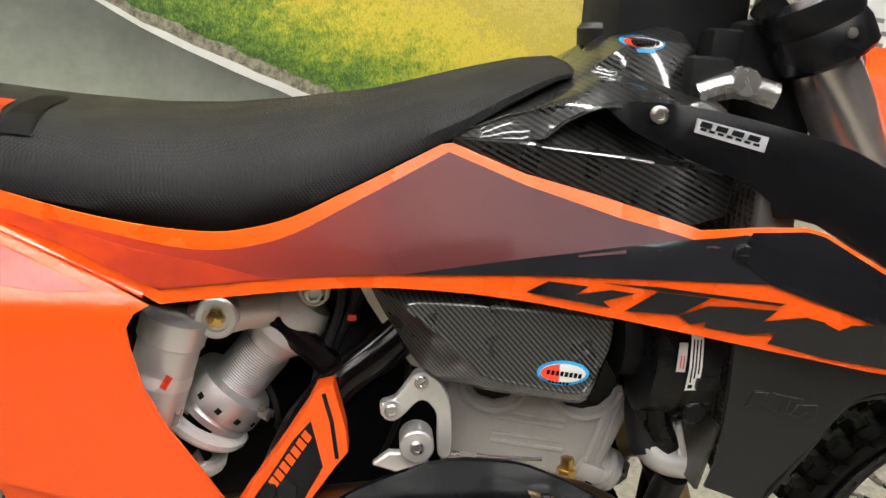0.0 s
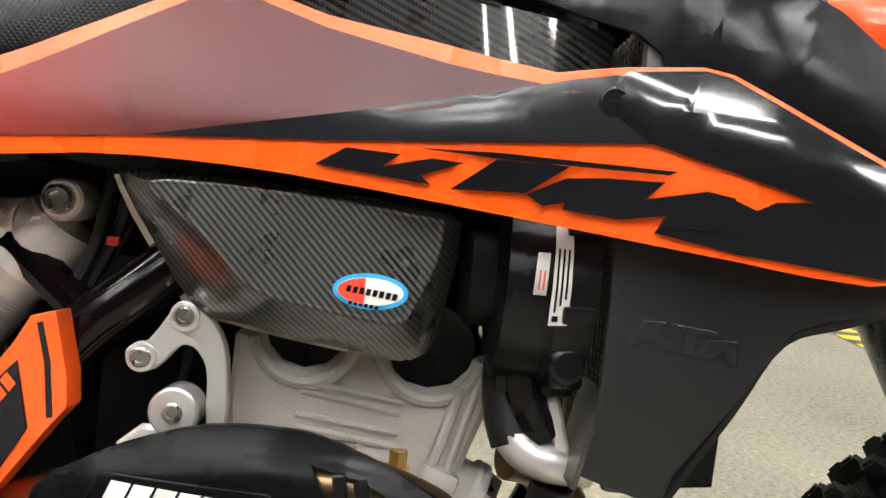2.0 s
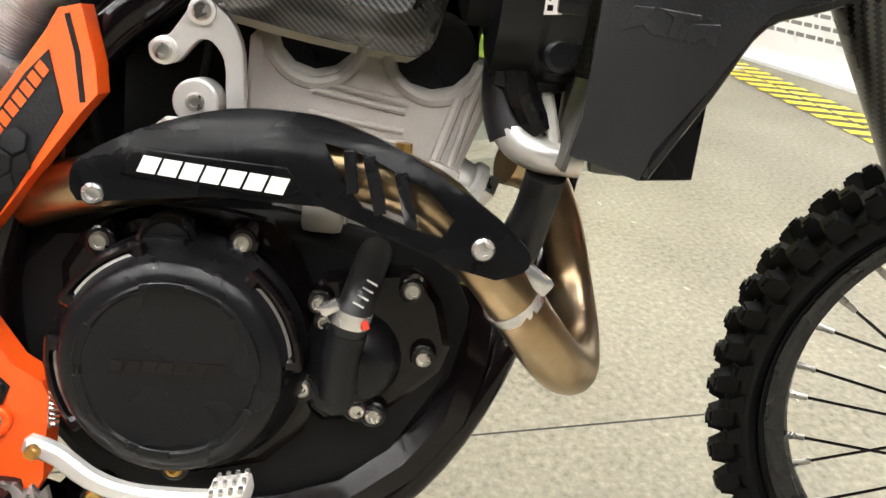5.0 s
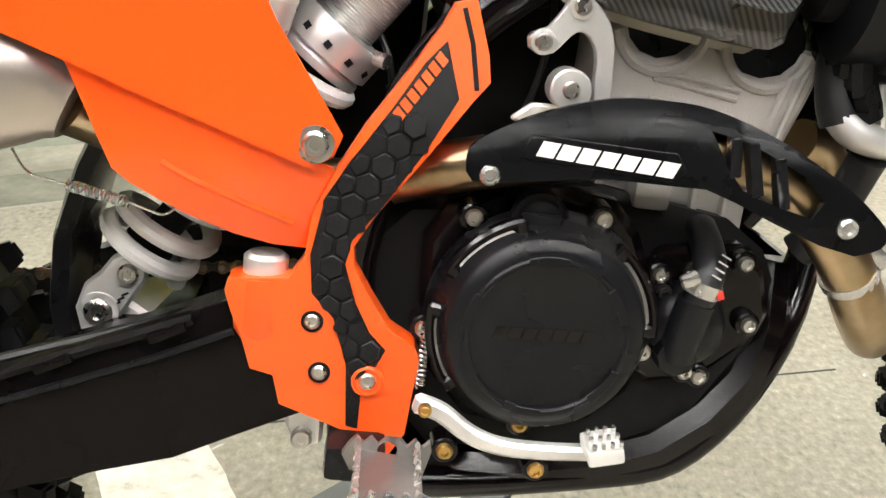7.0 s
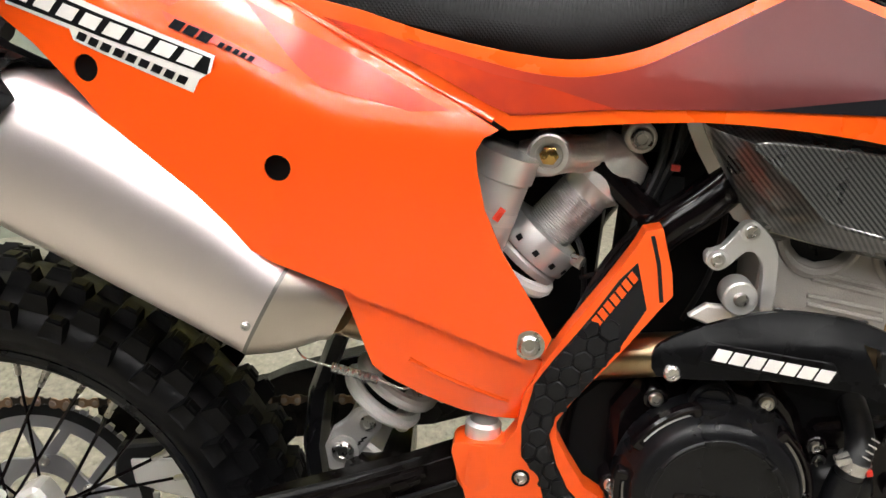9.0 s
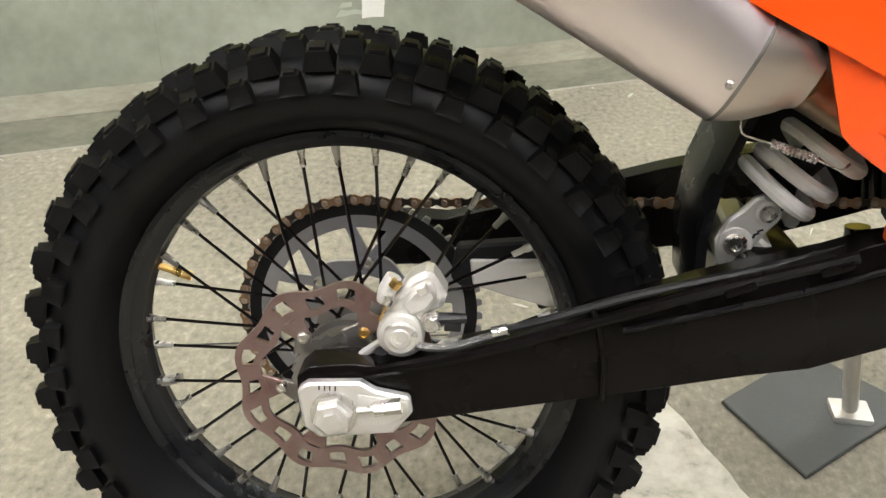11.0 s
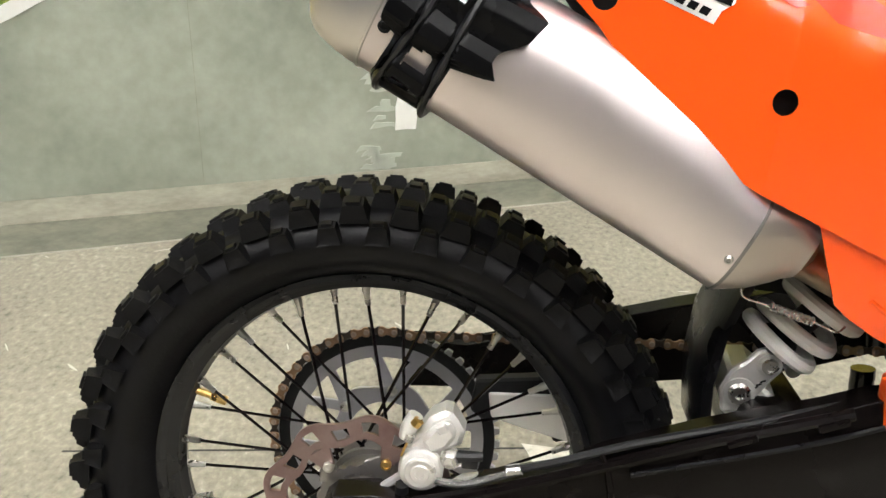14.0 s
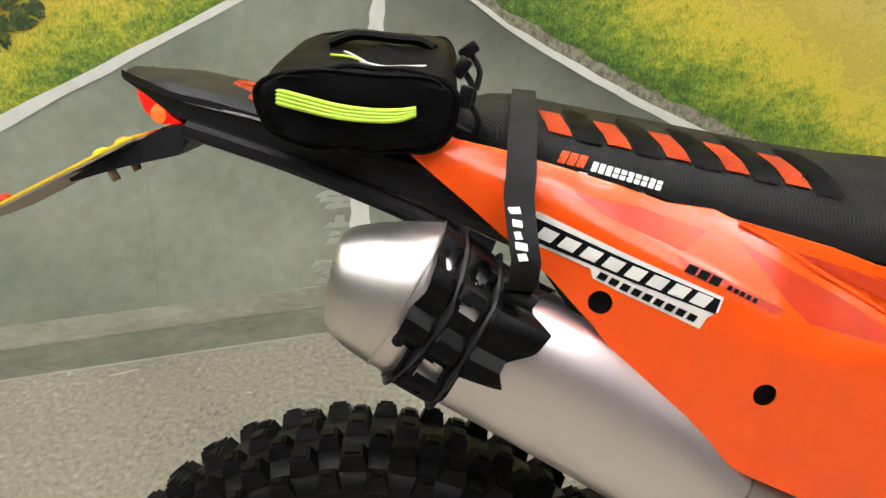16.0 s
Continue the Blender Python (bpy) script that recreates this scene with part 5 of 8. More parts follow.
bolt(silencer, *p, 0.0055, 0.004, DARK, axis=(p - can(0.03)[0]).normalized(), name="rivet")

# pipe from the engine to the silencer, with its springs
HP = [(0.945, -0.07, 0.712), (0.972, -0.06, 0.702), (0.992, -0.06, 0.665), (1.005, -0.068, 0.62), (1.010, -0.10, 0.585), (1.003, -0.142, 0.574), (0.985, -0.172, 0.588), (0.962, -0.187, 0.616), (0.930, -0.198, 0.656), (0.885, -0.195, 0.698), (0.82, -0.190, 0.712), (0.74, -0.184, 0.700), (0.66, -0.166, 0.680), (0.60, -0.138, 0.656), (0.565, -0.130, 0.648), (0.525, -0.145, 0.642), (0.46, -0.138, 0.660), (0.415, -0.165, 0.684), (0.388, -0.188, 0.700)]
header = part("exhaust_header", tube(HP, [0.0195] * 15 + [0.020, 0.020, 0.022, 0.024], 20, 6), BRONZE, bike, "heat-tinted bronze steel exhaust header")
part("header_clamp", tube([(0.946, -0.1925, 0.636), (0.951, -0.190, 0.630)], 0.0215, 18, 1), STEEL, header)
part("clamp_ear", box(0.960, -0.20, 0.652, 0.022, 0.012, 0.012, 0.003, (0, 35, 0)), STEEL, header)
helix = []
for i in range(160):
    c = Vector((0.3837, -0.178, 0.6387)).lerp(Vector((0.4254, -0.172, 0.6287)), i / 159)
    helix.append(c + Vector((0.0009 * math.sin(i * 0.75), 0.0036 * math.cos(i * 0.75), 0.0036 * math.sin(i * 0.75))))
part("spring", tube(helix, 0.0010, 5, 1), STEEL, header)
for pts in ([(0.352, -0.190, 0.662), (0.355, -0.182, 0.650), (0.3605, -0.178, 0.6434), (0.372, -0.178, 0.6410), (0.385, -0.178, 0.6387)], [(0.4245, -0.172, 0.6290), (0.437, -0.170, 0.6245), (0.4491, -0.168, 0.6212), (0.456, -0.163, 0.626)]):
    part("spring_hook", tube(pts, 0.0011, 6, 4), STEEL, header)


# ---- frame, shock and frame guard ----
part("frame", weld(
    tube([(0.60, -0.14, 0.50), (0.585, -0.145, 0.60), (0.62, -0.14, 0.72), (0.655, -0.128, 0.775), (0.705, -0.122, 0.822), (0.80, -0.09, 0.92), (0.92, -0.04, 1.0)], 0.020, 16, 5),
    tube([(0.60, 0.14, 0.50), (0.585, 0.145, 0.60), (0.62, 0.14, 0.72), (0.655, 0.128, 0.775), (0.705, 0.122, 0.822), (0.80, 0.09, 0.92), (0.92, 0.04, 1.0)], 0.020, 16, 5),
    tube([(0.655, -0.12, 0.79), (0.50, -0.10, 0.90), (0.30, -0.09, 0.945), (0.10, -0.09, 0.965)], 0.013, 10, 4),
    tube([(0.655, 0.12, 0.79), (0.50, 0.10, 0.90), (0.30, 0.09, 0.945), (0.10, 0.09, 0.965)], 0.013, 10, 4),
    tube([(1.00, 0.0, 1.0), (1.01, -0.02, 0.85), (0.99, -0.04, 0.68), (0.945, -0.11, 0.55), (0.88, -0.13, 0.455), (0.80, -0.132, 0.425), (0.62, -0.135, 0.408), (0.59, -0.14, 0.47)], 0.015, 12, 5),
    tube([(1.00, 0.0, 1.0), (1.01, 0.02, 0.85), (0.99, 0.04, 0.68), (0.945, 0.11, 0.55), (0.88, 0.13, 0.455), (0.80, 0.132, 0.425), (0.62, 0.135, 0.408), (0.59, 0.14, 0.47)], 0.015, 12, 5)), SATIN, bike, "satin black tubular steel frame")
airbox = part("airbox", weld(box(0.51, 0.085, 0.745, 0.24, 0.11, 0.33, 0.02), loft([[(x, -w, z0), (x, -w, z1), (x, w, z1), (x, w, z0)] for x, w, z0, z1 in ((0.16, 0.09, 0.90, 0.96), (0.30, 0.155, 0.80, 0.955), (0.42, 0.16, 0.80, 0.935), (0.50, 0.155, 0.86, 0.925), (0.62, 0.145, 0.885, 0.935))])), DARK, bike, "dark plastic airbox inside the panels")
# added dark block that fills the see-through gap above the carbon cover with shade
part("tank_shield", box(0.775, 0.0, 0.872, 0.33, 0.17, 0.058, 0.01), DARK, bike, "dark filler block added under the tank")
part("fuel_tank", loft([[(x, -w, z0), (x, -w, z1), (x, w, z1), (x, w, z0)] for x, w, z0, z1 in ((0.55, 0.11, 0.90, 0.92), (0.66, 0.13, 0.885, 0.95), (0.76, 0.14, 0.89, 0.985), (0.92, 0.14, 0.885, 0.98), (0.965, 0.12, 0.89, 0.96))]), DARK, bike, "dark plastic fuel tank under the seat")


def fg_y(x, z):
    return ip(z, (0.45, -0.184), (0.6, -0.190), (0.7, -0.190), (0.8, -0.172))


fg_line = [(0.655, 0.796), (0.641, 0.792), (0.634, 0.777), (0.614, 0.744), (0.587, 0.703), (0.569, 0.669), (0.556, 0.639), (0.553, 0.606), (0.543, 0.589), (0.500, 0.585), (0.498, 0.576), (0.503, 0.560), (0.510, 0.545), (0.519, 0.516), (0.536, 0.512), (0.542, 0.489), (0.594, 0.470), (0.600, 0.462), (0.628, 0.454), (0.638, 0.472), (0.6405, 0.507), (0.643, 0.535), (0.638, 0.545), (0.619, 0.556), (0.602, 0.580), (0.589, 0.601), (0.587, 0.617), (0.599, 0.639), (0.633, 0.688), (0.660, 0.728), (0.670, 0.741), (0.667, 0.76)]
fguard = part("frame_guard", plate(fg_line, fg_y, 0.024, step=0.03, edge=0.005), ORANGE_MATT, bike, "orange plastic frame guard with a black grip pad")
pad_line = [(0.6375, 0.766), (0.6495, 0.728), (0.630, 0.690), (0.604, 0.647), (0.5855, 0.622), (0.582, 0.604), (0.592, 0.575), (0.604, 0.553), (0.617, 0.540), (0.611, 0.526), (0.602, 0.515), (0.602, 0.474), (0.593, 0.476), (0.589, 0.526), (0.577, 0.562), (0.560, 0.580), (0.557, 0.609), (0.564, 0.651), (0.579, 0.678), (0.605, 0.718), (0.624, 0.750)]
pad = part("grip_pad", plate(pad_line, lambda x, z: fg_y(x, z) - 0.0015, 0.004, step=0.03, edge=0.001), PAD, bike, "black rubber grip pad with raised hexagons")
for i in range(-4, 24):
    for j in range(-3, 12):
        # a honeycomb laid along the pad
        ca, sa = math.cos(radians(58)), math.sin(radians(58))
        p, q = (i + 0.5 * (j % 2)) * 0.0178, j * 0.0154 - 0.06
        hx, hz = 0.552 + p * ca - q * sa, 0.478 + p * sa + q * ca
        hexa = [(hx + 0.0096 * math.cos(radians(60 * k + 88)), hz + 0.0096 * math.sin(radians(60 * k + 88))) for k in range(6)]
        if inside(hx, hz, pad_line) and hz < 0.722:
            # cells at the rim are cut back to the pad's edge
            cell = []
            for a, b in hexa:
                f = next((k / 10 for k in range(10, 2, -1) if inside(hx + (a - hx) * (k / 10 + 0.12), hz + (b - hz) * (k / 10 + 0.12), pad_line)), 0.3)
                cell.append((hx + (a - hx) * f, hz + (b - hz) * f))
            part("hexagon", plate(cell, lambda x, z: fg_y(x, z) - 0.0036, 0.003, edge=0.0011), PAD, pad)
letters(fguard, mark_row((0.611, 0.7085), (0.6405, 0.7545), 0.0085, 7, 0.25, 0.2), lambda x, z: fg_y(x, z) - 0.0016, ORANGE_MATT, "raised_mark")
part("clamp_groove", plate(strip([(0.647, 0.789), (0.655, 0.766), (0.661, 0.735)], 0.0035), lambda x, z: fg_y(x, z) - 0.0006, 0.002, edge=0), DARK, fguard)
for x, z, r in ((0.562, 0.558, 0.0082), (0.570, 0.518, 0.0082)):
    part("bolt_recess", lathe([(0, r), (0.0014, r), (0.0016, r * 0.8), (0.0008, r * 0.78), (0.0008, 0.0005)], (x, fg_y(x, z), z), segs=18), DARK, fguard)
    bolt(fguard, x, fg_y(x, z) - 0.0006, z, 0.0058, 0.003)
part("bolt_boss", lathe([(-0.002, 0.0125), (0.004, 0.012), (0.005, 0.010), (0.003, 0.009), (0.003, 0.0005)], (0.606, fg_y(0.6, 0.515), 0.515), segs=22), ORANGE_MATT, fguard)
bolt(fguard, 0.606, fg_y(0.6, 0.515) - 0.002, 0.515, 0.0065, 0.004)
part("reservoir_bulge", lathe([(-0.012, 0.012), (-0.010, 0.023), (0.03, 0.023), (0.046, 0.015)], (0.522, -0.168, 0.575), (0.05, 0, -1), 20), ORANGE_MATT, fguard)
part("reservoir_cap", lathe([(-0.006, 0.0165), (0.010, 0.0165), (0.013, 0.013), (0.013, 0.0005)], (0.524, -0.168, 0.588), (0, 0, 1), 18), ALU, fguard)

# shock absorber
SA, SB = Vector((0.622, -0.095, 0.842)), Vector((0.398, -0.090, 0.545))
SD = (SB - SA).normalized()
shock = new("rear_shock")
shock.parent = bike
shock["label"] = "silver rear shock absorber with white spring and remote reservoir"
L = (SB - SA).length
part("head", lathe([(-0.012, 0.012), (-0.008, 0.025), (0.004, 0.031), (0.034, 0.031), (0.040, 0.027), (0.046, 0.0235), (0.05, 0.0235)], SA, SD, 28), ALU_CAST, shock)
thread = []
for i in range(40):
    thread.append((0.05 + 0.0012 * i, 0.0248 if i % 2 else 0.0234))
part("threaded_sleeve", lathe(thread, SA, SD, 28), GREY, shock)
part("preload_ring", lathe([(0.096, 0.026), (0.097, 0.038), (0.104, 0.040), (0.122, 0.040), (0.124, 0.036), (0.127, 0.038), (0.133, 0.038), (0.133, 0.02)], SA, SD, 32), GREY, shock)
for i in range(12):
    a = 2 * math.pi * i / 12
    q = SA + SD * 0.113
    s1 = SD.cross(Vector((0, 1, 0))).normalized()
    s2 = SD.cross(s1)
    nrm = s1 * math.cos(a) + s2 * math.sin(a)
    part("ring_slot", lathe([(0, 0.0038), (0.0006, 0.0038), (0.0006, 0.0003)], q + nrm * 0.0399, nrm, 4), DARK, shock)
part("ring_screw", lathe([(0, 0.006), (0.012, 0.006), (0.013, 0.004), (0.013, 0.0003)], SA + SD * 0.112 + Vector((0.033, -0.018, -0.008)), (0.8, -0.5, -0.2), 10), BOLT, shock)
coil = []
for i in range(7 * 24 + 1):
    # the last turn is wound close
    a, s = 2 * math.pi * i / 24, ip(i, (0, 0.138), (5.6 * 24, L - 0.050), (7 * 24, L - 0.026))
    s1 = SD.cross(Vector((0, 1, 0))).normalized()
    coil.append(SA + SD * s + (s1 * math.cos(a) + SD.cross(s1) * math.sin(a)) * 0.0365)
part("spring", tube(coil, 0.0077, 10, 1), SPRING, shock, "white painted coil spring")
part("damper_rod", lathe([(0.12, 0.014), (L - 0.05, 0.014), (L - 0.04, 0.021), (L - 0.02, 0.021)], SA, SD, 18), DARK, shock)
part("bottom_clevis", plate([(0.383, 0.530), (0.379, 0.492), (0.400, 0.486), (0.440, 0.498), (0.430, 0.518), (0.405, 0.534)], -0.108, 0.10, edge=0.004), ALU_CAST, shock)
part("linkage_plate", plate([(0.370, 0.524), (0.377, 0.545), (0.389, 0.556), (0.398, 0.569), (0.406, 0.573), (0.421, 0.567), (0.426, 0.553), (0.416, 0.537), (0.406, 0.520), (0.394, 0.502), (0.376, 0.498)], -0.116, 0.010, edge=0.0025), ALU, shock)
for x, z, r in ((0.389, 0.523, 0.0115), (0.412, 0.557, 0.0085)):
    part("bolt_collar", lathe([(-0.002, r * 1.45), (0.002, r * 1.4), (0.0025, r * 1.2)], (x, -0.116, z), segs=20), ALU, shock)
    bolt(shock, x, -0.118, z, r, 0.005)
for i in range(3):
    part("stamped_mark", box(0.403 + i * 0.003, -0.1164, 0.531 + i * 0.004, 0.006, 0.0006, 0.0018, 0, (0, -30, 0)), DARK, shock)
RA, RB = Vector((0.521, -0.145, 0.846)), Vector((0.497, -0.140, 0.752))
part("reservoir", lathe([(0, 0.024), (0.002, 0.029), (0.024, 0.029), (0.026, 0.0262), (0.028, 0.0268), (0.098, 0.0268)], RA, RB - RA, 28), ALU, shock)
part("reservoir_mark", lathe([(0.052, 0.0272), (0.064, 0.0272)], RA, RB - RA, 28, cap=False), STICK_WHITE, shock)
part("reservoir_print", plate([(0.517, 0.786), (0.523, 0.797), (0.518, 0.800), (0.512, 0.789)], -0.1735, 0.001, edge=0), STICK_RED, shock)
part("bridge", loft([[c + Vector((0, -r * math.cos(a), r * math.sin(a))) for a in (2 * math.pi * i / 16 for i in range(16))] for c, r in ((Vector((0.528, -0.132, 0.834)), 0.016), (Vector((0.552, -0.130, 0.840)), 0.019), (Vector((0.578, -0.118, 0.842)), 0.017), (Vector((0.604, -0.105, 0.842)), 0.019))]), ALU_CAST, shock)
part("adjuster_boss", lathe([(-0.02, 0.0185), (0.004, 0.0185), (0.006, 0.0165), (0.006, 0.012), (0.003, 0.0115), (0.003, 0.0005)], (0.554, -0.148, 0.844), segs=24), ALU, shock)
part("adjuster_screw", lathe([(0, 0.0085), (0.005, 0.0085), (0.006, 0.0065), (0.006, 0.0004)], (0.554, -0.151, 0.844), segs=6), BRASS, shock)
bolt(shock, 0.633, -0.125, 0.862, 0.010, 0.006)
part("top_eye", lathe([(-0.04, 0.014), (0.0, 0.014), (0.002, 0.012), (0.002, 0.0005)], (0.633, -0.12, 0.862), segs=18), ALU_CAST, shock)

# hoses and leads behind the guard
for k, pts in enumerate((
    [(0.66, -0.10, 0.90), (0.655, -0.11, 0.84), (0.64, -0.12, 0.79), (0.632, -0.12, 0.73), (0.62, -0.1, 0.68)],
    [(0.67, -0.10, 0.90), (0.668, -0.105, 0.85), (0.65, -0.11, 0.80), (0.640, -0.115, 0.74), (0.65, -0.09, 0.66)],
    [(0.68, -0.09, 0.90), (0.675, -0.095, 0.86), (0.66, -0.10, 0.82), (0.645, -0.105, 0.77), (0.628, -0.09, 0.70)],
    [(0.60, -0.09, 0.72), (0.62, -0.10, 0.73), (0.635, -0.105, 0.725), (0.632, -0.105, 0.705), (0.615, -0.10, 0.71)],
    [(0.588, -0.085, 0.765), (0.60, -0.09, 0.74), (0.605, -0.09, 0.70), (0.603, -0.08, 0.66)],
    [(0.70, -0.09, 0.84), (0.72, -0.10, 0.80), (0.715, -0.10, 0.74), (0.70, -0.09, 0.69)])):
    part("hose", tube(pts, 0.0045 if k < 3 else 0.0028, 8, 5), HOSE, bike, "black rubber hose")
# dark boxes added to black out the gap between carbon cover and fan
part("wiring_cover", weld(box(0.918, 0.02, 0.860, 0.05, 0.17, 0.11, 0.012), box(0.885, 0.03, 0.83, 0.06, 0.14, 0.06, 0.012)), DARK, bike)
part("throttle_body", weld(box(0.705, 0.0, 0.745, 0.13, 0.10, 0.20, 0.02), tube([(0.63, -0.06, 0.80), (0.70, -0.05, 0.83), (0.78, -0.05, 0.85)], 0.04, 18, 4), box(0.66, -0.09, 0.81, 0.04, 0.03, 0.04, 0.006)), DARK, bike, "dark throttle body behind the frame tube")
part("red_connector", box(0.667, -0.115, 0.838, 0.008, 0.006, 0.006, 0.001), RED, bike)
part("yellow_connector", box(0.66, -0.12, 0.668, 0.016, 0.010, 0.009, 0.002, (0, 20, 0)), BRASS, bike)

# foot peg and brake pedal
peg = new("foot_peg")
peg.parent = bike
peg["label"] = "scratched steel foot peg with teeth"
part("peg_tray", box(0.625, -0.262, 0.470, 0.044, 0.085, 0.010, 0.004, (0, 6, 0)), CARRIER, peg)
saw = [(0.597 + 0.0105 * k / 2, 0.487 if k % 2 else 0.481) for k in range(12)] + [(0.657, 0.478)] + [(0.652 - 0.0105 * k / 2, 0.466 if k % 2 else 0.458) for k in range(11)] + [(0.592, 0.472)]
part("peg_face", plate(saw, -0.306, 0.006, [circle(0.625, 0.476, 0.0075, 12)], edge=0.0012), CARRIER, peg)
part("peg_rail", plate(saw, -0.222, 0.005, [circle(0.625, 0.476, 0.0075, 12)], edge=0.0012), CARRIER, peg)
for i in range(6):
    for s in (-1, 1):
        part("tooth", loft([[(0.625 + s * 0.021 + dx * 0.003, -0.225 - i * 0.014 + dy * 0.003, 0.478) for dx, dy in ((-1, -1), (1, -1), (1, 1), (-1, 1))], [(0.625 + s * 0.021 + dx * 0.001, -0.225 - i * 0.014 + dy * 0.001, 0.487) for dx, dy in ((-1, -1), (1, -1), (1, 1), (-1, 1))]]), STEEL, peg)
for i in range(5):
    part("peg_tooth", box(0.603 + i * 0.011, -0.304, 0.487, 0.005, 0.006, 0.008, 0.001, (0, 20, 0)), STEEL, peg)
part("peg_bracket", weld(box(0.602, -0.19, 0.458, 0.045, 0.05, 0.028, 0.006), lathe([(-0.03, 0.010), (0.012, 0.010)], (0.589, -0.185, 0.455), segs=14)), BLACK, peg)
bolt(peg, 0.589, -0.198, 0.455, 0.0095, 0.005)
bolt(peg, 0.559, -0.155, 0.447, 0.0085, 0.005)
part("link_bracket", plate([(0.545, 0.485), (0.575, 0.47), (0.575, 0.44), (0.555, 0.436), (0.545, 0.455)], -0.152, 0.02, edge=0.003), GREY, peg)
pedal = new("brake_pedal")
pedal.parent = bike
pedal["label"] = "forged silver brake pedal with a knurled tip"
part("lever", plate(strip(soft([(0.640, 0.516), (0.660, 0.510), (0.682, 0.495), (0.706, 0.487), (0.74, 0.486), (0.775, 0.488)], 4), 0.014, 0.011), -0.226, 0.012, edge=0.003), ALU, pedal)
part("tip", box(0.776, -0.235, 0.500, 0.026, 0.034, 0.012, 0.003, (0, -14, 0)), ALU_CAST, pedal)
for i in range(4):
    for j in range(3):
        part("knurl", box(0.767 + i * 0.006, -0.249 + j * 0.012, 0.5065 + i * 0.0015, 0.003, 0.004, 0.004, 0.0008), STEEL, pedal)
bolt(pedal, 0.648, -0.228, 0.514, 0.005, 0.004, BRASS)
hel = [Vector((0.6455 + 0.0032 * math.cos(i * 0.8), -0.186 + 0.0032 * math.sin(i * 0.8), 0.560 - i * 0.00048)) for i in range(100)]
part("return_spring", tube(hel, 0.0009, 5, 1), STEEL, pedal)


# ---- engine ----
engine = new("engine")
engine.parent = bike
engine["label"] = "grey cast engine with black side covers"
part("crankcase", plate([(0.575, 0.60), (0.60, 0.50), (0.66, 0.435), (0.80, 0.432), (0.88, 0.47), (0.925, 0.55), (0.925, 0.62), (0.88, 0.65), (0.78, 0.665), (0.70, 0.66), (0.62, 0.65)], -0.135, 0.26, edge=0.015), DARK, engine)
head = part("cylinder_head", plate([(0.753, 0.790), (0.772, 0.792), (0.776, 0.781), (0.785, 0.772), (0.799, 0.768), (0.813, 0.772), (0.823, 0.781), (0.84, 0.784), (0.856, 0.773), (0.866, 0.765), (0.881, 0.762), (0.896, 0.766), (0.906, 0.776), (0.910, 0.787), (0.925, 0.785), (0.928, 0.775), (0.920, 0.747), (0.909, 0.715), (0.900, 0.690), (0.84, 0.688), (0.757, 0.692), (0.752, 0.74)], -0.126, 0.23, edge=0.004), HEAD, bike, "sand-cast grey cylinder head")
for x, z in ((0.799, 0.792), (0.882, 0.788)):
    part("cam_plug", lathe([(-0.03, 0.030), (0.002, 0.030), (0.004, 0.028), (0.003, 0.022), (0.003, 0.0005)], (x, -0.118, z), segs=32), BLACK, head)
    ring = [(x + 0.0335 * math.cos(radians(a)), z + 0.0335 * math.sin(radians(a))) for a in range(190, 351, 10)]
    part("plug_rim", tube([(a, -0.125, b) for a, b in ring], 0.005, 8, 1), HEAD, head)
for pts in ([(0.797, 0.760), (0.866, 0.751)], [(0.798, 0.752), (0.800, 0.7535), (0.8645, 0.7445)], [(0.797, 0.738), (0.864, 0.731)], [(0.798, 0.730), (0.866, 0.722)]):
    part("rib", tube([(a, -0.1265, b) for a, b in pts], 0.0024, 8, 1), HEAD, head)
part("side_rib", tube([(0.903, -0.1265, 0.765), (0.893, -0.128, 0.73), (0.884, -0.128, 0.70)], 0.004, 8, 3), HEAD, head)
part("side_rib", tube([(0.915, -0.1265, 0.772), (0.905, -0.128, 0.735), (0.898, -0.128, 0.705)], 0.003, 8, 3), HEAD, head)
part("rocker_cover", box(0.838, -0.01, 0.806, 0.15, 0.20, 0.045, 0.012), BLACK, engine)
part("exhaust_port", lathe([(0, 0.018), (0.028, 0.017), (0.03, 0.021), (0.037, 0.021)], (0.888, -0.105, 0.706), (0.85, 0.15, -0.42), 20), ALU_CAST, engine)
part("port_lug", box(0.893, -0.128, 0.703, 0.026, 0.014, 0.018, 0.005, (0, 20, 0)), HEAD, engine)
part("exhaust_nut", lathe([(0, 0.014), (0.012, 0.014)], (0.921, -0.102, 0.695), (0.85, 0.15, -0.42), 6), BOLT, engine)
part("brass_sensor", lathe([(0, 0.009), (0.012, 0.009), (0.012, 0.0065), (0.022, 0.0065)], (0.866, -0.150, 0.704), (0, 0, 1), 6), BRASS, engine)
part("cylinder", box(0.835, 0.0, 0.665, 0.13, 0.21, 0.09, 0.012), HEAD, engine)
for i in range(4):
    part("cylinder_web", box(0.80 + i * 0.026, -0.108, 0.662, 0.006, 0.012, 0.045, 0.002), HEAD, engine)
part("cable", tube([(0.76, -0.16, 0.7325), (0.80, -0.165, 0.7315), (0.84, -0.16, 0.729)], 0.0022, 6, 4), STEEL, engine)

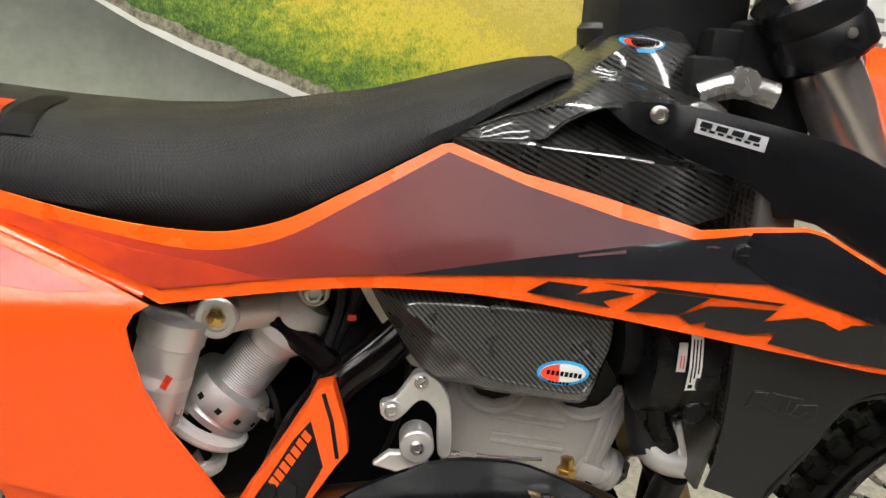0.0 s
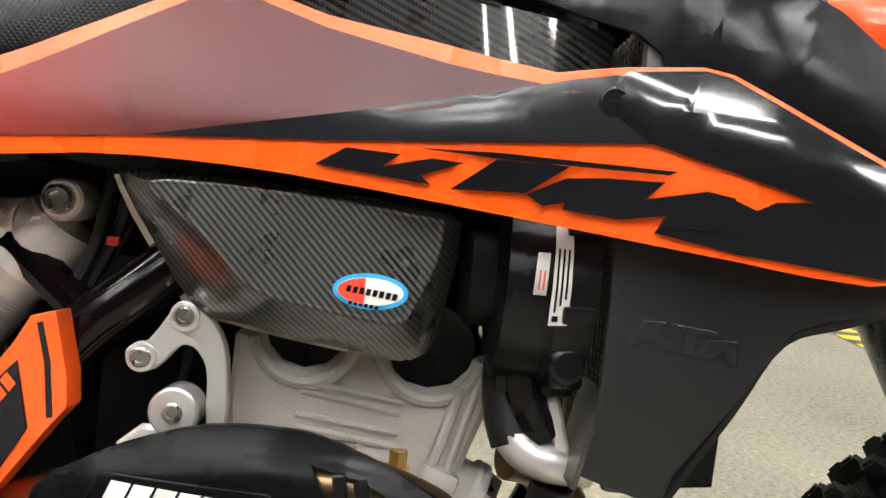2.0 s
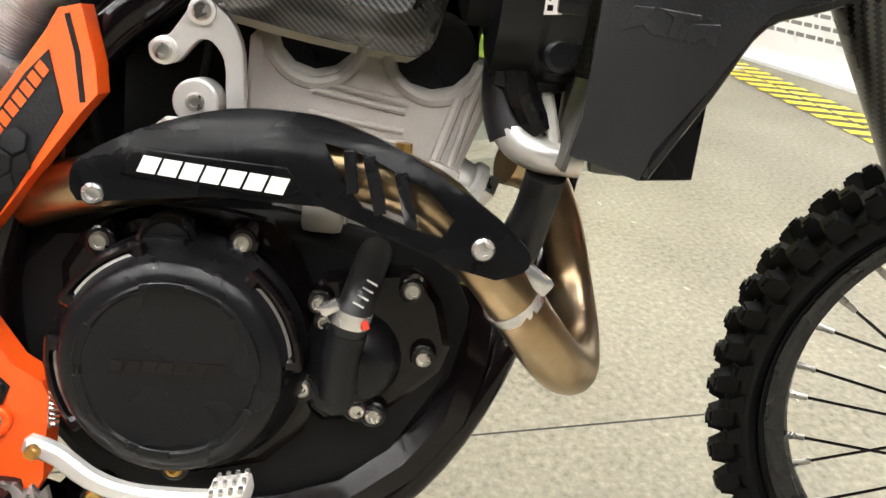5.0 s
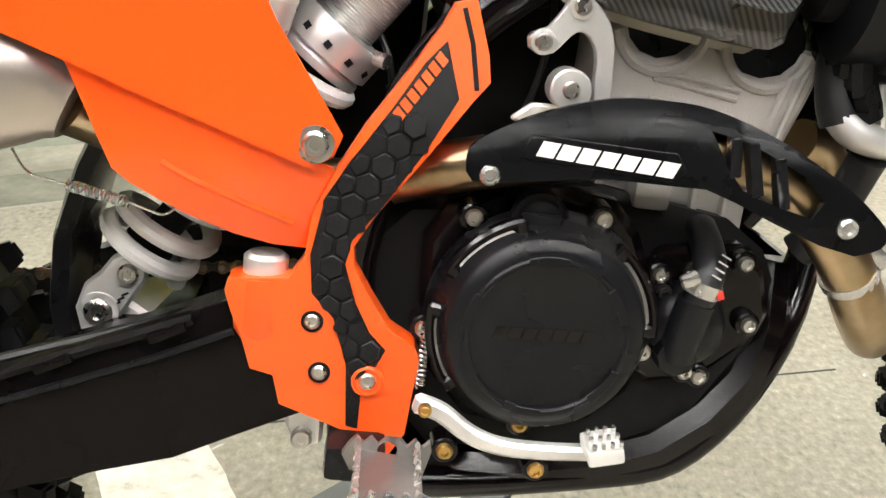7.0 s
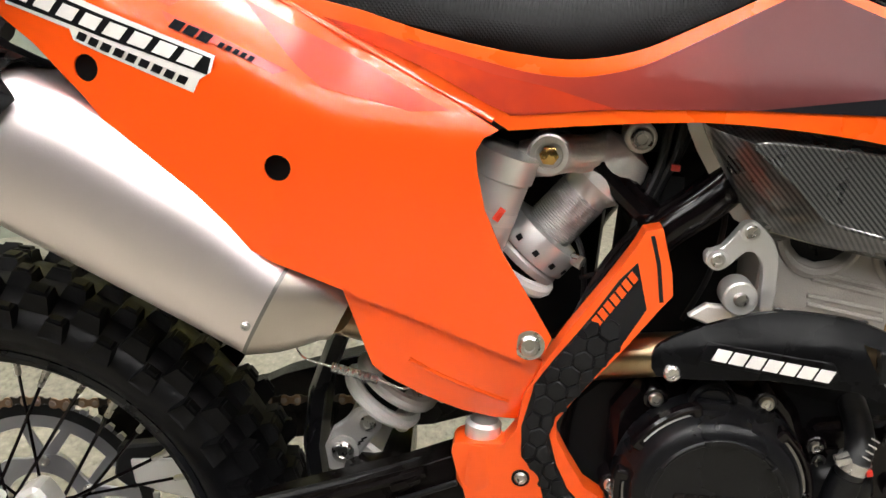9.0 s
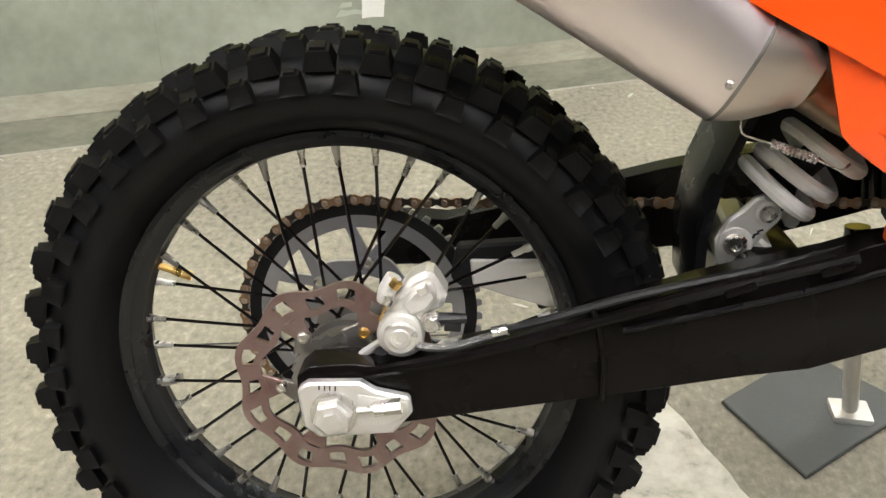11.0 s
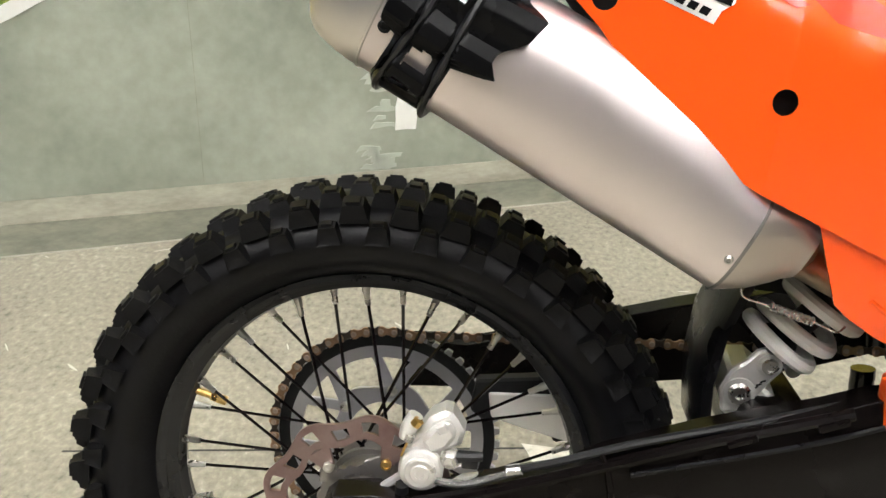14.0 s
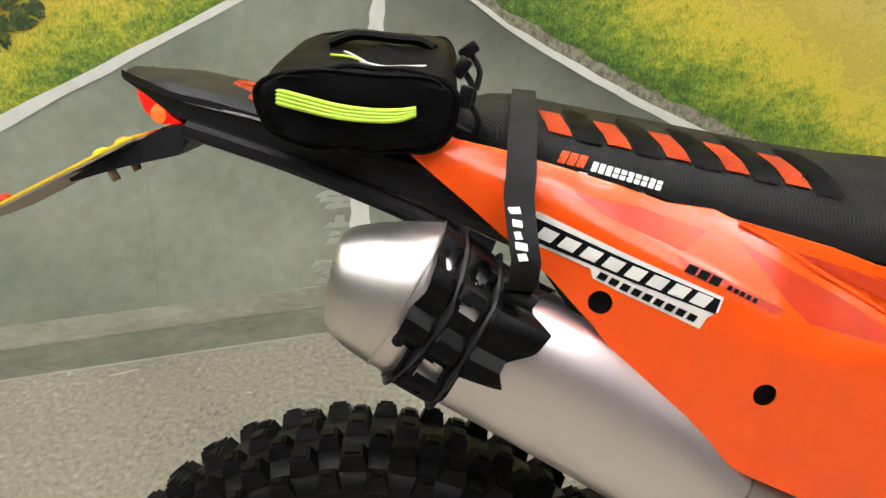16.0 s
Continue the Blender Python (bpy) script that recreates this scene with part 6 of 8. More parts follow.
# clutch cover
CX, CZ = 0.728, 0.571
cover = part("clutch_cover", plate([(0.637, 0.62), (0.655, 0.650), (0.69, 0.666), (0.74, 0.668), (0.78, 0.662), (0.80, 0.640), (0.818, 0.60), (0.822, 0.545), (0.812, 0.51), (0.785, 0.483), (0.735, 0.470), (0.685, 0.478), (0.650, 0.515), (0.640, 0.56)], -0.160, 0.03, edge=0.008), SATIN, bike, "black clutch cover guard with a raised round face")
part("cover_drum", lathe([(0, 0.086), (0.008, 0.086), (0.020, 0.080), (0.032, 0.0735), (0.037, 0.072), (0.040, 0.069), (0.042, 0.0625), (0.0425, 0.0600), (0.0445, 0.0585), (0.0445, 0.0565), (0.0425, 0.0550), (0.0415, 0.050), (0.0415, 0.0005)], (CX, -0.172, CZ), (0.02, -1, 0), 56), BLACK, cover, "black ribbed round face")
def arc_plate(r0, r1, a0, a1):
    n = 10
    return [(CX + r0 * math.cos(radians(a0 + (a1 - a0) * i / n)), CZ + r0 * math.sin(radians(a0 + (a1 - a0) * i / n))) for i in range(n + 1)] + [(CX + r1 * math.cos(radians(a1 - (a1 - a0) * i / n)), CZ + r1 * math.sin(radians(a1 - (a1 - a0) * i / n))) for i in range(n + 1)]
for a0, a1, band in ((112, 148, ALU_CAST), (8, 48, CARRIER), (178, 214, CARRIER)):
    part("window_frame", plate(arc_plate(0.0655, 0.0850, a0 - 7, a1 + 7), -0.2010, 0.014, [arc_plate(0.0718, 0.0785, a0, a1)], edge=0.0022), SATIN, cover)
    part("window_band", plate(arc_plate(0.0708, 0.0795, a0 - 1, a1 + 1), -0.1985, 0.003, edge=0.0004), band, cover)
for a in (95, 30, -35, -100, -160, 165):
    part("face_tab", plate(arc_plate(0.0540, 0.0605, a - 14, a + 14), -0.2175, 0.002, edge=0.0005), BLACK, cover)
part("filler_cap", lathe([(0, 0.021), (0.014, 0.021), (0.017, 0.018), (0.015, 0.015), (0.015, 0.0005)], (0.718, -0.172, 0.648), segs=28), BLACK, cover)
part("filler_grip", box(0.718, -0.190, 0.650, 0.030, 0.010, 0.009, 0.003), BLACK, cover)
letters(cover, mark_row((0.690, 0.5680), (0.764, 0.5700), 0.0085, 7, 0.22, 0.3), lambda x, z: -0.2139 + 0.02 * (x - CX), SATIN, "raised_mark", 0.0007, 0.0016)
for x, z in ((0.671, 0.644), (0.765, 0.652), (0.644, 0.556), (0.811, 0.553), (0.726, 0.485), (0.744, 0.447), (0.671, 0.457)):
    part("bolt_boss", lathe([(-0.012, 0.0115), (0.008, 0.0105), (0.009, 0.009)], (x, -0.168, z), segs=18), SATIN, cover)
    bolt(cover, x, -0.176, z, 0.0068, 0.005, BOLT if z > 0.5 else BRASS)

# water pump cover and hose
pump = part("pump_cover", plate([(0.815, 0.628), (0.845, 0.635), (0.885, 0.640), (0.902, 0.618), (0.912, 0.585), (0.906, 0.565), (0.88, 0.540), (0.862, 0.526), (0.825, 0.520), (0.812, 0.53)], -0.158, 0.02, edge=0.005), SATIN, bike, "black water pump cover")
part("pump_bowl", lathe([(0, 0.036), (0.008, 0.034), (0.018, 0.028), (0.024, 0.018), (0.025, 0.0005)], (0.842, -0.158, 0.572), segs=32), BLACK, pump)
part("pump_knob", lathe([(0, 0.0165), (0.018, 0.0155), (0.02, 0.012), (0.02, 0.0005)], (0.8345, -0.172, 0.556), segs=8), BLACK, pump)
part("pump_outlet", tube([(0.836, -0.184, 0.556), (0.836, -0.190, 0.578), (0.8395, -0.192, 0.602)], 0.0140, 16, 3), BLACK, pump)
part("coolant_hose", tube([(0.8385, -0.192, 0.597), (0.8430, -0.193, 0.615), (0.8470, -0.184, 0.628), (0.850, -0.162, 0.638), (0.853, -0.135, 0.644)], 0.0122, 18, 5), HOSE, pump, "black coolant hose with steel clamp")
part("hose_clamp", tube([(0.8400, -0.1925, 0.6085), (0.8425, -0.193, 0.6185)], 0.0142, 20, 1), STEEL, pump)
part("clamp_screw", box(0.828, -0.202, 0.621, 0.013, 0.010, 0.008, 0.002, (0, -30, 0)), STEEL, pump)
part("clamp_tab", box(0.852, -0.2035, 0.611, 0.005, 0.002, 0.006, 0.0005, (0, -20, 0)), RED, pump)
part("print_mark", weld(*[box(0.8465 + i * 0.0025, -0.2035 + 0.0026 * i, 0.6245 + i * 0.0045, 0.008, 0.001, 0.0012, 0, (0, 25, 0)) for i in range(4)]), GREY, pump)
for x, z in ((0.881, 0.627), (0.893, 0.579), (0.823, 0.599), (0.850, 0.536), (0.862, 0.533), (0.818, 0.612)):
    part("bolt_boss", lathe([(-0.012, 0.0105), (0.006, 0.0095), (0.007, 0.008)], (x, -0.160, z), segs=16), SATIN, pump)
    bolt(pump, x, -0.166, z, 0.0062, 0.005)
part("barrel_lug", box(0.812, -0.118, 0.668, 0.03, 0.03, 0.03, 0.006), HEAD, engine)

# skid plate
sk = []
for x, z, w in ((0.60, 0.392, 0.10), (0.66, 0.392, 0.125), (0.74, 0.400, 0.135), (0.81, 0.415, 0.138), (0.862, 0.436, 0.138), (0.905, 0.470, 0.136), (0.938, 0.515, 0.13), (0.952, 0.56, 0.12), (0.955, 0.615, 0.10)):
    nx, nz = ip(x, (0.6, 0.0), (0.8, -0.25), (0.9, -0.7), (0.955, -1.0)), ip(x, (0.6, 1.0), (0.8, 0.95), (0.9, 0.7), (0.955, 0.1))
    sk.append([(x + nx * d, y, z + nz * d) for y, d in ((-w - 0.004, 0.040), (-w - 0.012, 0.026), (-w - 0.008, 0.010), (-w + 0.01, 0.0), (0, -0.006), (w - 0.01, 0.0), (w + 0.008, 0.010), (w + 0.012, 0.026), (w + 0.004, 0.040), (w - 0.004, 0.034), (w - 0.016, 0.008), (0, 0.0), (-w + 0.016, 0.008), (-w + 0.004, 0.034))])
part("skid_plate", loft(sk), SATIN, bike, "black plastic skid plate under the engine")

# exhaust guard


def eg_y(x, z):
    """The exhaust guard: upright below its ridge, rolling inward over the pipe above it."""
    d = z - ip(x, (0.655, 0.698), (0.69, 0.711), (0.72, 0.7185), (0.75, 0.7225), (0.79, 0.7270), (0.84, 0.7265), (0.88, 0.7180), (0.92, 0.706), (0.95, 0.695))
    return ip(x, (0.655, -0.199), (0.70, -0.2095), (0.75, -0.216), (0.80, -0.2210), (0.87, -0.2245), (0.95, -0.226)) + 0.6 * (d + math.sqrt(d * d + 0.00006))


eg_line = soft([(0.659, 0.681), (0.660, 0.698), (0.680, 0.713), (0.711, 0.728), (0.754, 0.741), (0.800, 0.744), (0.834, 0.739), (0.875, 0.724), (0.919, 0.700), (0.943, 0.682), (0.951, 0.672), (0.948, 0.662), (0.931, 0.655)], 3) + [(0.905, 0.660), (0.870, 0.672), (0.842, 0.683), (0.820, 0.690), (0.752, 0.689), (0.681, 0.677), (0.664, 0.675)]
egap = [(0.818, 0.729), (0.845, 0.724), (0.885, 0.706), (0.902, 0.690), (0.895, 0.678), (0.872, 0.683), (0.845, 0.692), (0.832, 0.706)]
eguard = part("exhaust_guard", plate(eg_line, eg_y, 0.006, [egap], 0.007, 0.0022), GUARD, bike, "matt black plastic exhaust guard")
for p0, p1 in (((0.846, 0.724), (0.856, 0.689)), ((0.866, 0.716), (0.876, 0.682)), ((0.834, 0.727), (0.838, 0.700))):
    part("louvre", plate(strip([p0, p1], 0.0075), lambda x, z: -0.2235, 0.012, edge=0.002), BLACK, eguard)
part("mark_field", plate([(0.692, 0.696), (0.700, 0.713), (0.797, 0.712), (0.806, 0.699), (0.794, 0.692)], lambda x, z: eg_y(x, z) - 0.0012, 0.002, edge=0.0006, step=0.01), GUARD, eguard)
# the guard's word mark as plain white blocks
wm = mark_row((0.7035, 0.6990), (0.7975, 0.6950), 0.0105, 7, 0.14, 0.35)
letters(eguard, wm, eg_y, STICK_WHITE, "word_mark", 0.0016, 0.0008)
bolt(eguard, 0.675, eg_y(0.675, 0.681), 0.681, 0.0072, 0.005, STEEL)
bolt(eguard, 0.921, eg_y(0.921, 0.674), 0.674, 0.0075, 0.005, STEEL)

# carbon cover beside the head
base = [(0.683, 0.876), (0.692, 0.885), (0.79, 0.884), (0.882, 0.877), (0.891, 0.866), (0.890, 0.842), (0.881, 0.798), (0.872, 0.786), (0.858, 0.784), (0.80, 0.7905), (0.761, 0.797), (0.732, 0.805), (0.706, 0.840)]
face = [(0.712, 0.873), (0.720, 0.8785), (0.795, 0.8775), (0.870, 0.872), (0.8775, 0.867), (0.8755, 0.847), (0.863, 0.817), (0.858, 0.812), (0.848, 0.8110), (0.812, 0.8155), (0.783, 0.8205), (0.768, 0.828), (0.746, 0.849)]
cc = []
for f, yy, shrink in ((0, -0.125, 1.0), (0, -0.156, 1.0), (0.05, -0.164, 1), (0.5, -0.183, 1), (0.93, -0.2005, 1), (0.985, -0.2040, 1), (1.0, -0.205, 1), (1.0, -0.205, 0.93)):
    ring = [((a[0] + (b[0] - a[0]) * f), (a[1] + (b[1] - a[1]) * f)) for a, b in zip(base, face)]
    mx, mz = sum(p[0] for p in ring) / len(ring), sum(p[1] for p in ring) / len(ring)
    ring = curve([(mx + (p[0] - mx) * shrink, yy + 0.10 * f * (mz + (p[1] - mz) * shrink - 0.812), mz + (p[1] - mz) * shrink) for p in ring], 2, True)
    cc.append(ring)
ccov = part("carbon_cover", loft(cc), CARBON, bike, "glossy carbon fibre cover beside the cylinder head", sharp=50)
part("cream_flange", loft([curve([(mx + (p[0] - mx) * k + dx, yy, mz + (p[1] - mz) * k - 0.003) for p in base], 2, True) for yy, k, dx in ((-0.105, 1.02, -0.006), (-0.128, 1.035, -0.008), (-0.128, 0.98, -0.003))]), mat("cream_plastic", (0.62, 0.58, 0.50), 0.45, 0, 0.08, 20), ccov)
rim = [(p[0], p[1]) for p in face]
part("resin_edge", tube([(a, -0.2042 + 0.10 * (b - 0.812), b) for a, b in rim + rim[:1]], 0.0016, 8, 3), CARBON, ccov)
bx, bz, fyc = 0.841, 0.8285, (lambda x, z: -0.2052 + 0.10 * (z - 0.812))
letters(ccov, [[(bx + 0.0215 * math.cos(2 * math.pi * i / 28), bz - 0.001 + 0.0102 * math.sin(2 * math.pi * i / 28)) for i in range(28)], [(0.826, 0.8205), (0.849, 0.8175), (0.850, 0.823), (0.828, 0.825)]], fyc, BLUE, "badge", 0.0006)
letters(ccov, [[(bx + 0.0188 * math.cos(2 * math.pi * i / 28), bz - 0.001 + 0.0077 * math.sin(2 * math.pi * i / 28)) for i in range(28)]], fyc, STICK_WHITE, "badge", 0.0011)
letters(ccov, [[(bx + 0.0186 * math.cos(radians(a)), bz - 0.001 + 0.0075 * math.sin(radians(a))) for a in range(100, 261, 10)]], fyc, STICK_RED, "badge", 0.0015)
letters(ccov, mark_row((0.827, 0.8265), (0.857, 0.8235), 0.0038, 8, 0.3, 0.1), fyc, INK, "badge_mark", 0.0019)
letters(ccov, mark_row((0.829, 0.8195), (0.847, 0.8175), 0.0022, 6, 0.35, 0.1), fyc, INK, "badge_mark", 0.0012)

# head stay bracket
stay = part("head_stay", plate(soft([(0.6949, 0.7735), (0.6973, 0.7780), (0.7082, 0.7826), (0.7190, 0.7992), (0.7237, 0.8058), (0.7325, 0.8066), (0.7458, 0.7970), (0.7543, 0.7826), (0.7576, 0.7629), (0.7583, 0.7320), (0.7477, 0.7311), (0.7455, 0.7618), (0.7420, 0.7734), (0.7349, 0.7808), (0.7278, 0.7808), (0.7213, 0.7741), (0.7133, 0.7650), (0.7029, 0.7634), (0.6962, 0.7671)], 2), -0.163, 0.012, edge=0.003), ALU, bike, "polished aluminium head stay bracket")
for x, z in ((0.7291, 0.7992), (0.7052, 0.7721)):
    part("bolt_collar", lathe([(-0.002, 0.0095), (0.003, 0.009), (0.0035, 0.0075)], (x, -0.163, z), segs=20), ALU, stay)
    bolt(stay, x, -0.1655, z, 0.0065, 0.003)
part("stay_washer", lathe([(-0.02, 0.0150), (0.004, 0.0150), (0.0055, 0.0135), (0.0055, 0.0005)], (0.7285, -0.166, 0.7414), segs=32), ALU, stay)
bolt(stay, 0.7285, -0.171, 0.7414, 0.0064, 0.004)
part("stay_tab", plate([(0.690, 0.715), (0.705, 0.728), (0.735, 0.728), (0.745, 0.712), (0.725, 0.705)], -0.155, 0.01, edge=0.002), ALU_CAST, stay)

# radiators, fan and pipes
FIN = mat("radiator_fins", (0.12, 0.115, 0.105), 0.45, 0.6, 0.1, 30)
for s in (-1, 1):
    rad = new("radiator")
    rad.parent = bike
    rad["label"] = "alloy radiator with fine fins"
    part("core", box(1.000, s * 0.125, 0.867, 0.018, 0.135, 0.274, 0.001), DARK, rad)
    for i in range(49):
        part("fin", box(0.9895, s * 0.125, 0.735 + i * 0.0055, 0.003, 0.130, 0.0022, 0), FIN, rad)
    for i in range(12):
        part("tube", box(0.9885, s * (0.065 + i * 0.011), 0.867, 0.003, 0.0022, 0.268, 0), FIN, rad)
    part("side_tank", box(1.000, s * 0.196, 0.867, 0.032, 0.014, 0.285, 0.004), FIN, rad)
    part("side_tank", box(1.000, s * 0.052, 0.867, 0.032, 0.014, 0.285, 0.004), FIN, rad)
fan = new("cooling_fan")
fan.parent = bike
fan["label"] = "black electric cooling fan with a white label"
part("drum", lathe([(0, 0.045), (0.004, 0.060), (0.030, 0.061), (0.034, 0.064), (0.056, 0.064), (0.058, 0.05)], (0.914, -0.145, 0.838), (1, 0, -0.02), 40), BLACK, fan)
part("motor", lathe([(0, 0.02), (0.006, 0.03), (0.03, 0.03)], (0.893, -0.145, 0.838), (1, 0, 0), 28), DARK, fan)
for i in range(8):
    a = 2 * math.pi * i / 8 + 0.2
    part("clip", box(0.960, -0.145 + 0.064 * math.cos(a), 0.838 + 0.064 * math.sin(a), 0.02, 0.01, 0.01, 0.002, (math.degrees(a), 0, 0)), BLACK, fan)
def fan_y(x, z):
    return -0.145 - math.sqrt(max(0.0, 0.0655 ** 2 - (z - 0.838) ** 2))
letters(fan, [[(0.9435, 0.876), (0.9535, 0.876), (0.9535, 0.819), (0.9425, 0.818)]], fan_y, STICK_WHITE, "label", 0.0006, 0.0005)
letters(fan, [[(0.9335, 0.859), (0.9405, 0.859), (0.9395, 0.835), (0.932, 0.835)]], fan_y, GREY, "label", 0.0004, 0.0005)
letters(fan, [[(0.9445 + i * 0.0028, 0.826 + 0.004 * i), (0.9457 + i * 0.0028, 0.826 + 0.004 * i), (0.9460 + i * 0.0028, 0.862), (0.9449 + i * 0.0028, 0.862)] for i in range(3)] + [[(0.9440, 0.8205), (0.9475, 0.8205), (0.9475, 0.8240), (0.9440, 0.8240)]], fan_y, INK, "print_mark", 0.0012, 0.0004)
letters(fan, [[(0.9345 + i * 0.0025, 0.838), (0.9353 + i * 0.0025, 0.838), (0.9358 + i * 0.0025, 0.849), (0.9350 + i * 0.0025, 0.849)] for i in range(2)], fan_y, STICK_RED, "print_mark", 0.001, 0.0004)
part("fan_boss", lathe([(0, 0.012), (0.02, 0.011), (0.022, 0.008)], (0.958, -0.178, 0.795), segs=14), BLACK, fan)
part("fan_bracket", weld(box(0.945, -0.15, 0.785, 0.05, 0.03, 0.03, 0.006), tube([(0.935, -0.16, 0.80), (0.94, -0.16, 0.77), (0.955, -0.155, 0.745)], 0.012, 10, 4)), BLACK, fan)
part("coolant_elbow", tube([(0.936, -0.152, 0.742), (0.945, -0.156, 0.733), (0.962, -0.158, 0.728), (0.985, -0.155, 0.727)], 0.0125, 18, 5), ALU, bike, "polished aluminium coolant elbow")
part("coolant_hose", tube([(0.938, -0.150, 0.738), (0.932, -0.146, 0.756), (0.930, -0.140, 0.785), (0.94, -0.13, 0.80)], 0.0155, 16, 4), HOSE, bike, "black rubber coolant hose")
part("lower_hose", tube([(0.965, -0.15, 0.715), (0.962, -0.14, 0.69), (0.955, -0.13, 0.655), (0.94, -0.12, 0.63)], 0.0145, 16, 4), HOSE, bike, "black rubber coolant hose")
part("mesh_screen", box(0.975, -0.165, 0.752, 0.004, 0.06, 0.06, 0.001, (0, 12, 0)), FIN, bike)
part("radiator_stay", plate(strip([(0.957, 0.77), (0.966, 0.74), (0.969, 0.722)], 0.008), -0.165, 0.02, edge=0.002), ALU_CAST, bike)


# ---- seat, tank cover, tail ----
def seat_ring(x):
    zb = ip(x, (0.055, 1.016), (0.11, 1.000), (0.17, 0.986), (0.23, 0.976), (0.33, 0.957), (0.41, 0.939), (0.48, 0.926), (0.535, 0.9215), (0.575, 0.9235), (0.625, 0.937), (0.67, 0.962), (0.70, 0.980), (0.745, 1.004), (0.79, 1.034), (0.83, 1.055), (0.858, 1.060))
    zt = ip(x, (0.055, 1.024), (0.08, 1.032), (0.11, 1.033), (0.17, 1.026), (0.28, 1.0155), (0.39, 1.004), (0.46, 1.000), (0.53, 1.004), (0.60, 1.014), (0.675, 1.028), (0.72, 1.041), (0.77, 1.056), (0.815, 1.068), (0.848, 1.072), (0.858, 1.067))
    wb = ip(x, (0.055, 0.10), (0.10, 0.140), (0.2, 0.152), (0.45, 0.176), (0.55, 0.181), (0.66, 0.1755), (0.75, 0.157), (0.8, 0.135), (0.845, 0.105), (0.855, 0.085), (0.858, 0.06))
    wt = ip(x, (0.055, 0.07), (0.10, 0.105), (0.2, 0.110), (0.4, 0.112), (0.6, 0.105), (0.75, 0.08), (0.858, 0.04))
    h = zt - zb
    half = [(wb * 0.96, zb), (wb, zb + 0.12 * h), (wb * 0.97 + wt * 0.03, zb + 0.35 * h), (wb * 0.75 + wt * 0.25, zb + 0.6 * h), (wb * 0.35 + wt * 0.65, zb + 0.82 * h), (wt * 0.97, zb + 0.94 * h), (wt * 0.82, zb + 0.99 * h), (wt * 0.45, zt + 0.002)]
    return [(x, -w, z) for w, z in half] + [(x, 0, zt + 0.003)] + [(x, w, z) for w, z in half[::-1]]


seat = part("seat", loft([seat_ring(x) for x in np.linspace(0.055, 0.858, 62)]), SEAT, bike, "black gripper-textured seat with orange top patches", sharp=45)


def top_patch(x0, x1, skew, a, b):
    """A strip of the seat's skin between two rows of its section, a little proud."""
    bm = bmesh.new()
    rows = []
    for i in range(7):
        f = i / 6
        row = []
        for j in range(9):
            g = j / 8
            x = x0 + (x1 - x0) * f + skew * g
            r = [Vector(p) for p in seat_ring(x)]
            k = a + (b - a) * g
            q = r[int(k)].lerp(r[min(int(k) + 1, len(r) - 1)], k - int(k))
            row.append(bm.verts.new(q + Vector((0, -0.0008, 0.0016))))
        rows.append(row)
    for p, q in zip(rows, rows[1:]):
        for j in range(8):
            bm.faces.new((p[j], q[j], q[j + 1], p[j + 1]))
    bmesh.ops.solidify(bm, geom=bm.faces[:], thickness=0.001)
    return bm


for i in range(5):
    x0 = 0.1315 + 0.0545 * i
    part("seat_patch", top_patch(x0 + 0.012, x0 + 0.034, -0.010, 3.9, 6.9), PATCH, seat, "orange vinyl seat patch")
    part("seat_seam", top_patch(x0 + 0.038, x0 + 0.062, -0.010, 3.7, 8.0), SEAT_PLAIN, seat)


def seat_side(x, z):
    r = seat_ring(x)
    zs, ys = [p[2] for p in r[:8]], [p[1] for p in r[:8]]
    return float(np.interp(z, zs, ys))


letters(seat, mark_row((0.1535, 0.9995), (0.1785, 0.9960), 0.0105, 3, 0.15, 0.25), seat_side, PATCH, "orange_mark", 0.0014)
for b in [[(0.174, 0.9935), (0.182, 0.9925), (0.182, 0.991), (0.174, 0.992)]] + mark_row((0.184, 0.9950), (0.2485, 0.9835), 0.0082, 10, 0.25, 0.1):
    letters(seat, [b], seat_side, STICK_WHITE, "white_mark", 0.0014)
seat_bolt = bolt(bike, 0.230, -0.168, 0.9765, 0.0065, 0.006, STEEL, "seat_bolt")
seat_base = part("seat_base", plate([(0.05, 1.012), (0.11, 0.995), (0.23, 0.970), (0.33, 0.952), (0.45, 0.931), (0.45, 0.937), (0.33, 0.962), (0.23, 0.980), (0.11, 1.004), (0.06, 1.02)], lambda x, z: -ip(x, (0.05, 0.12), (0.2, 0.152), (0.45, 0.166)), 0.02, edge=0.002), DARK, bike)

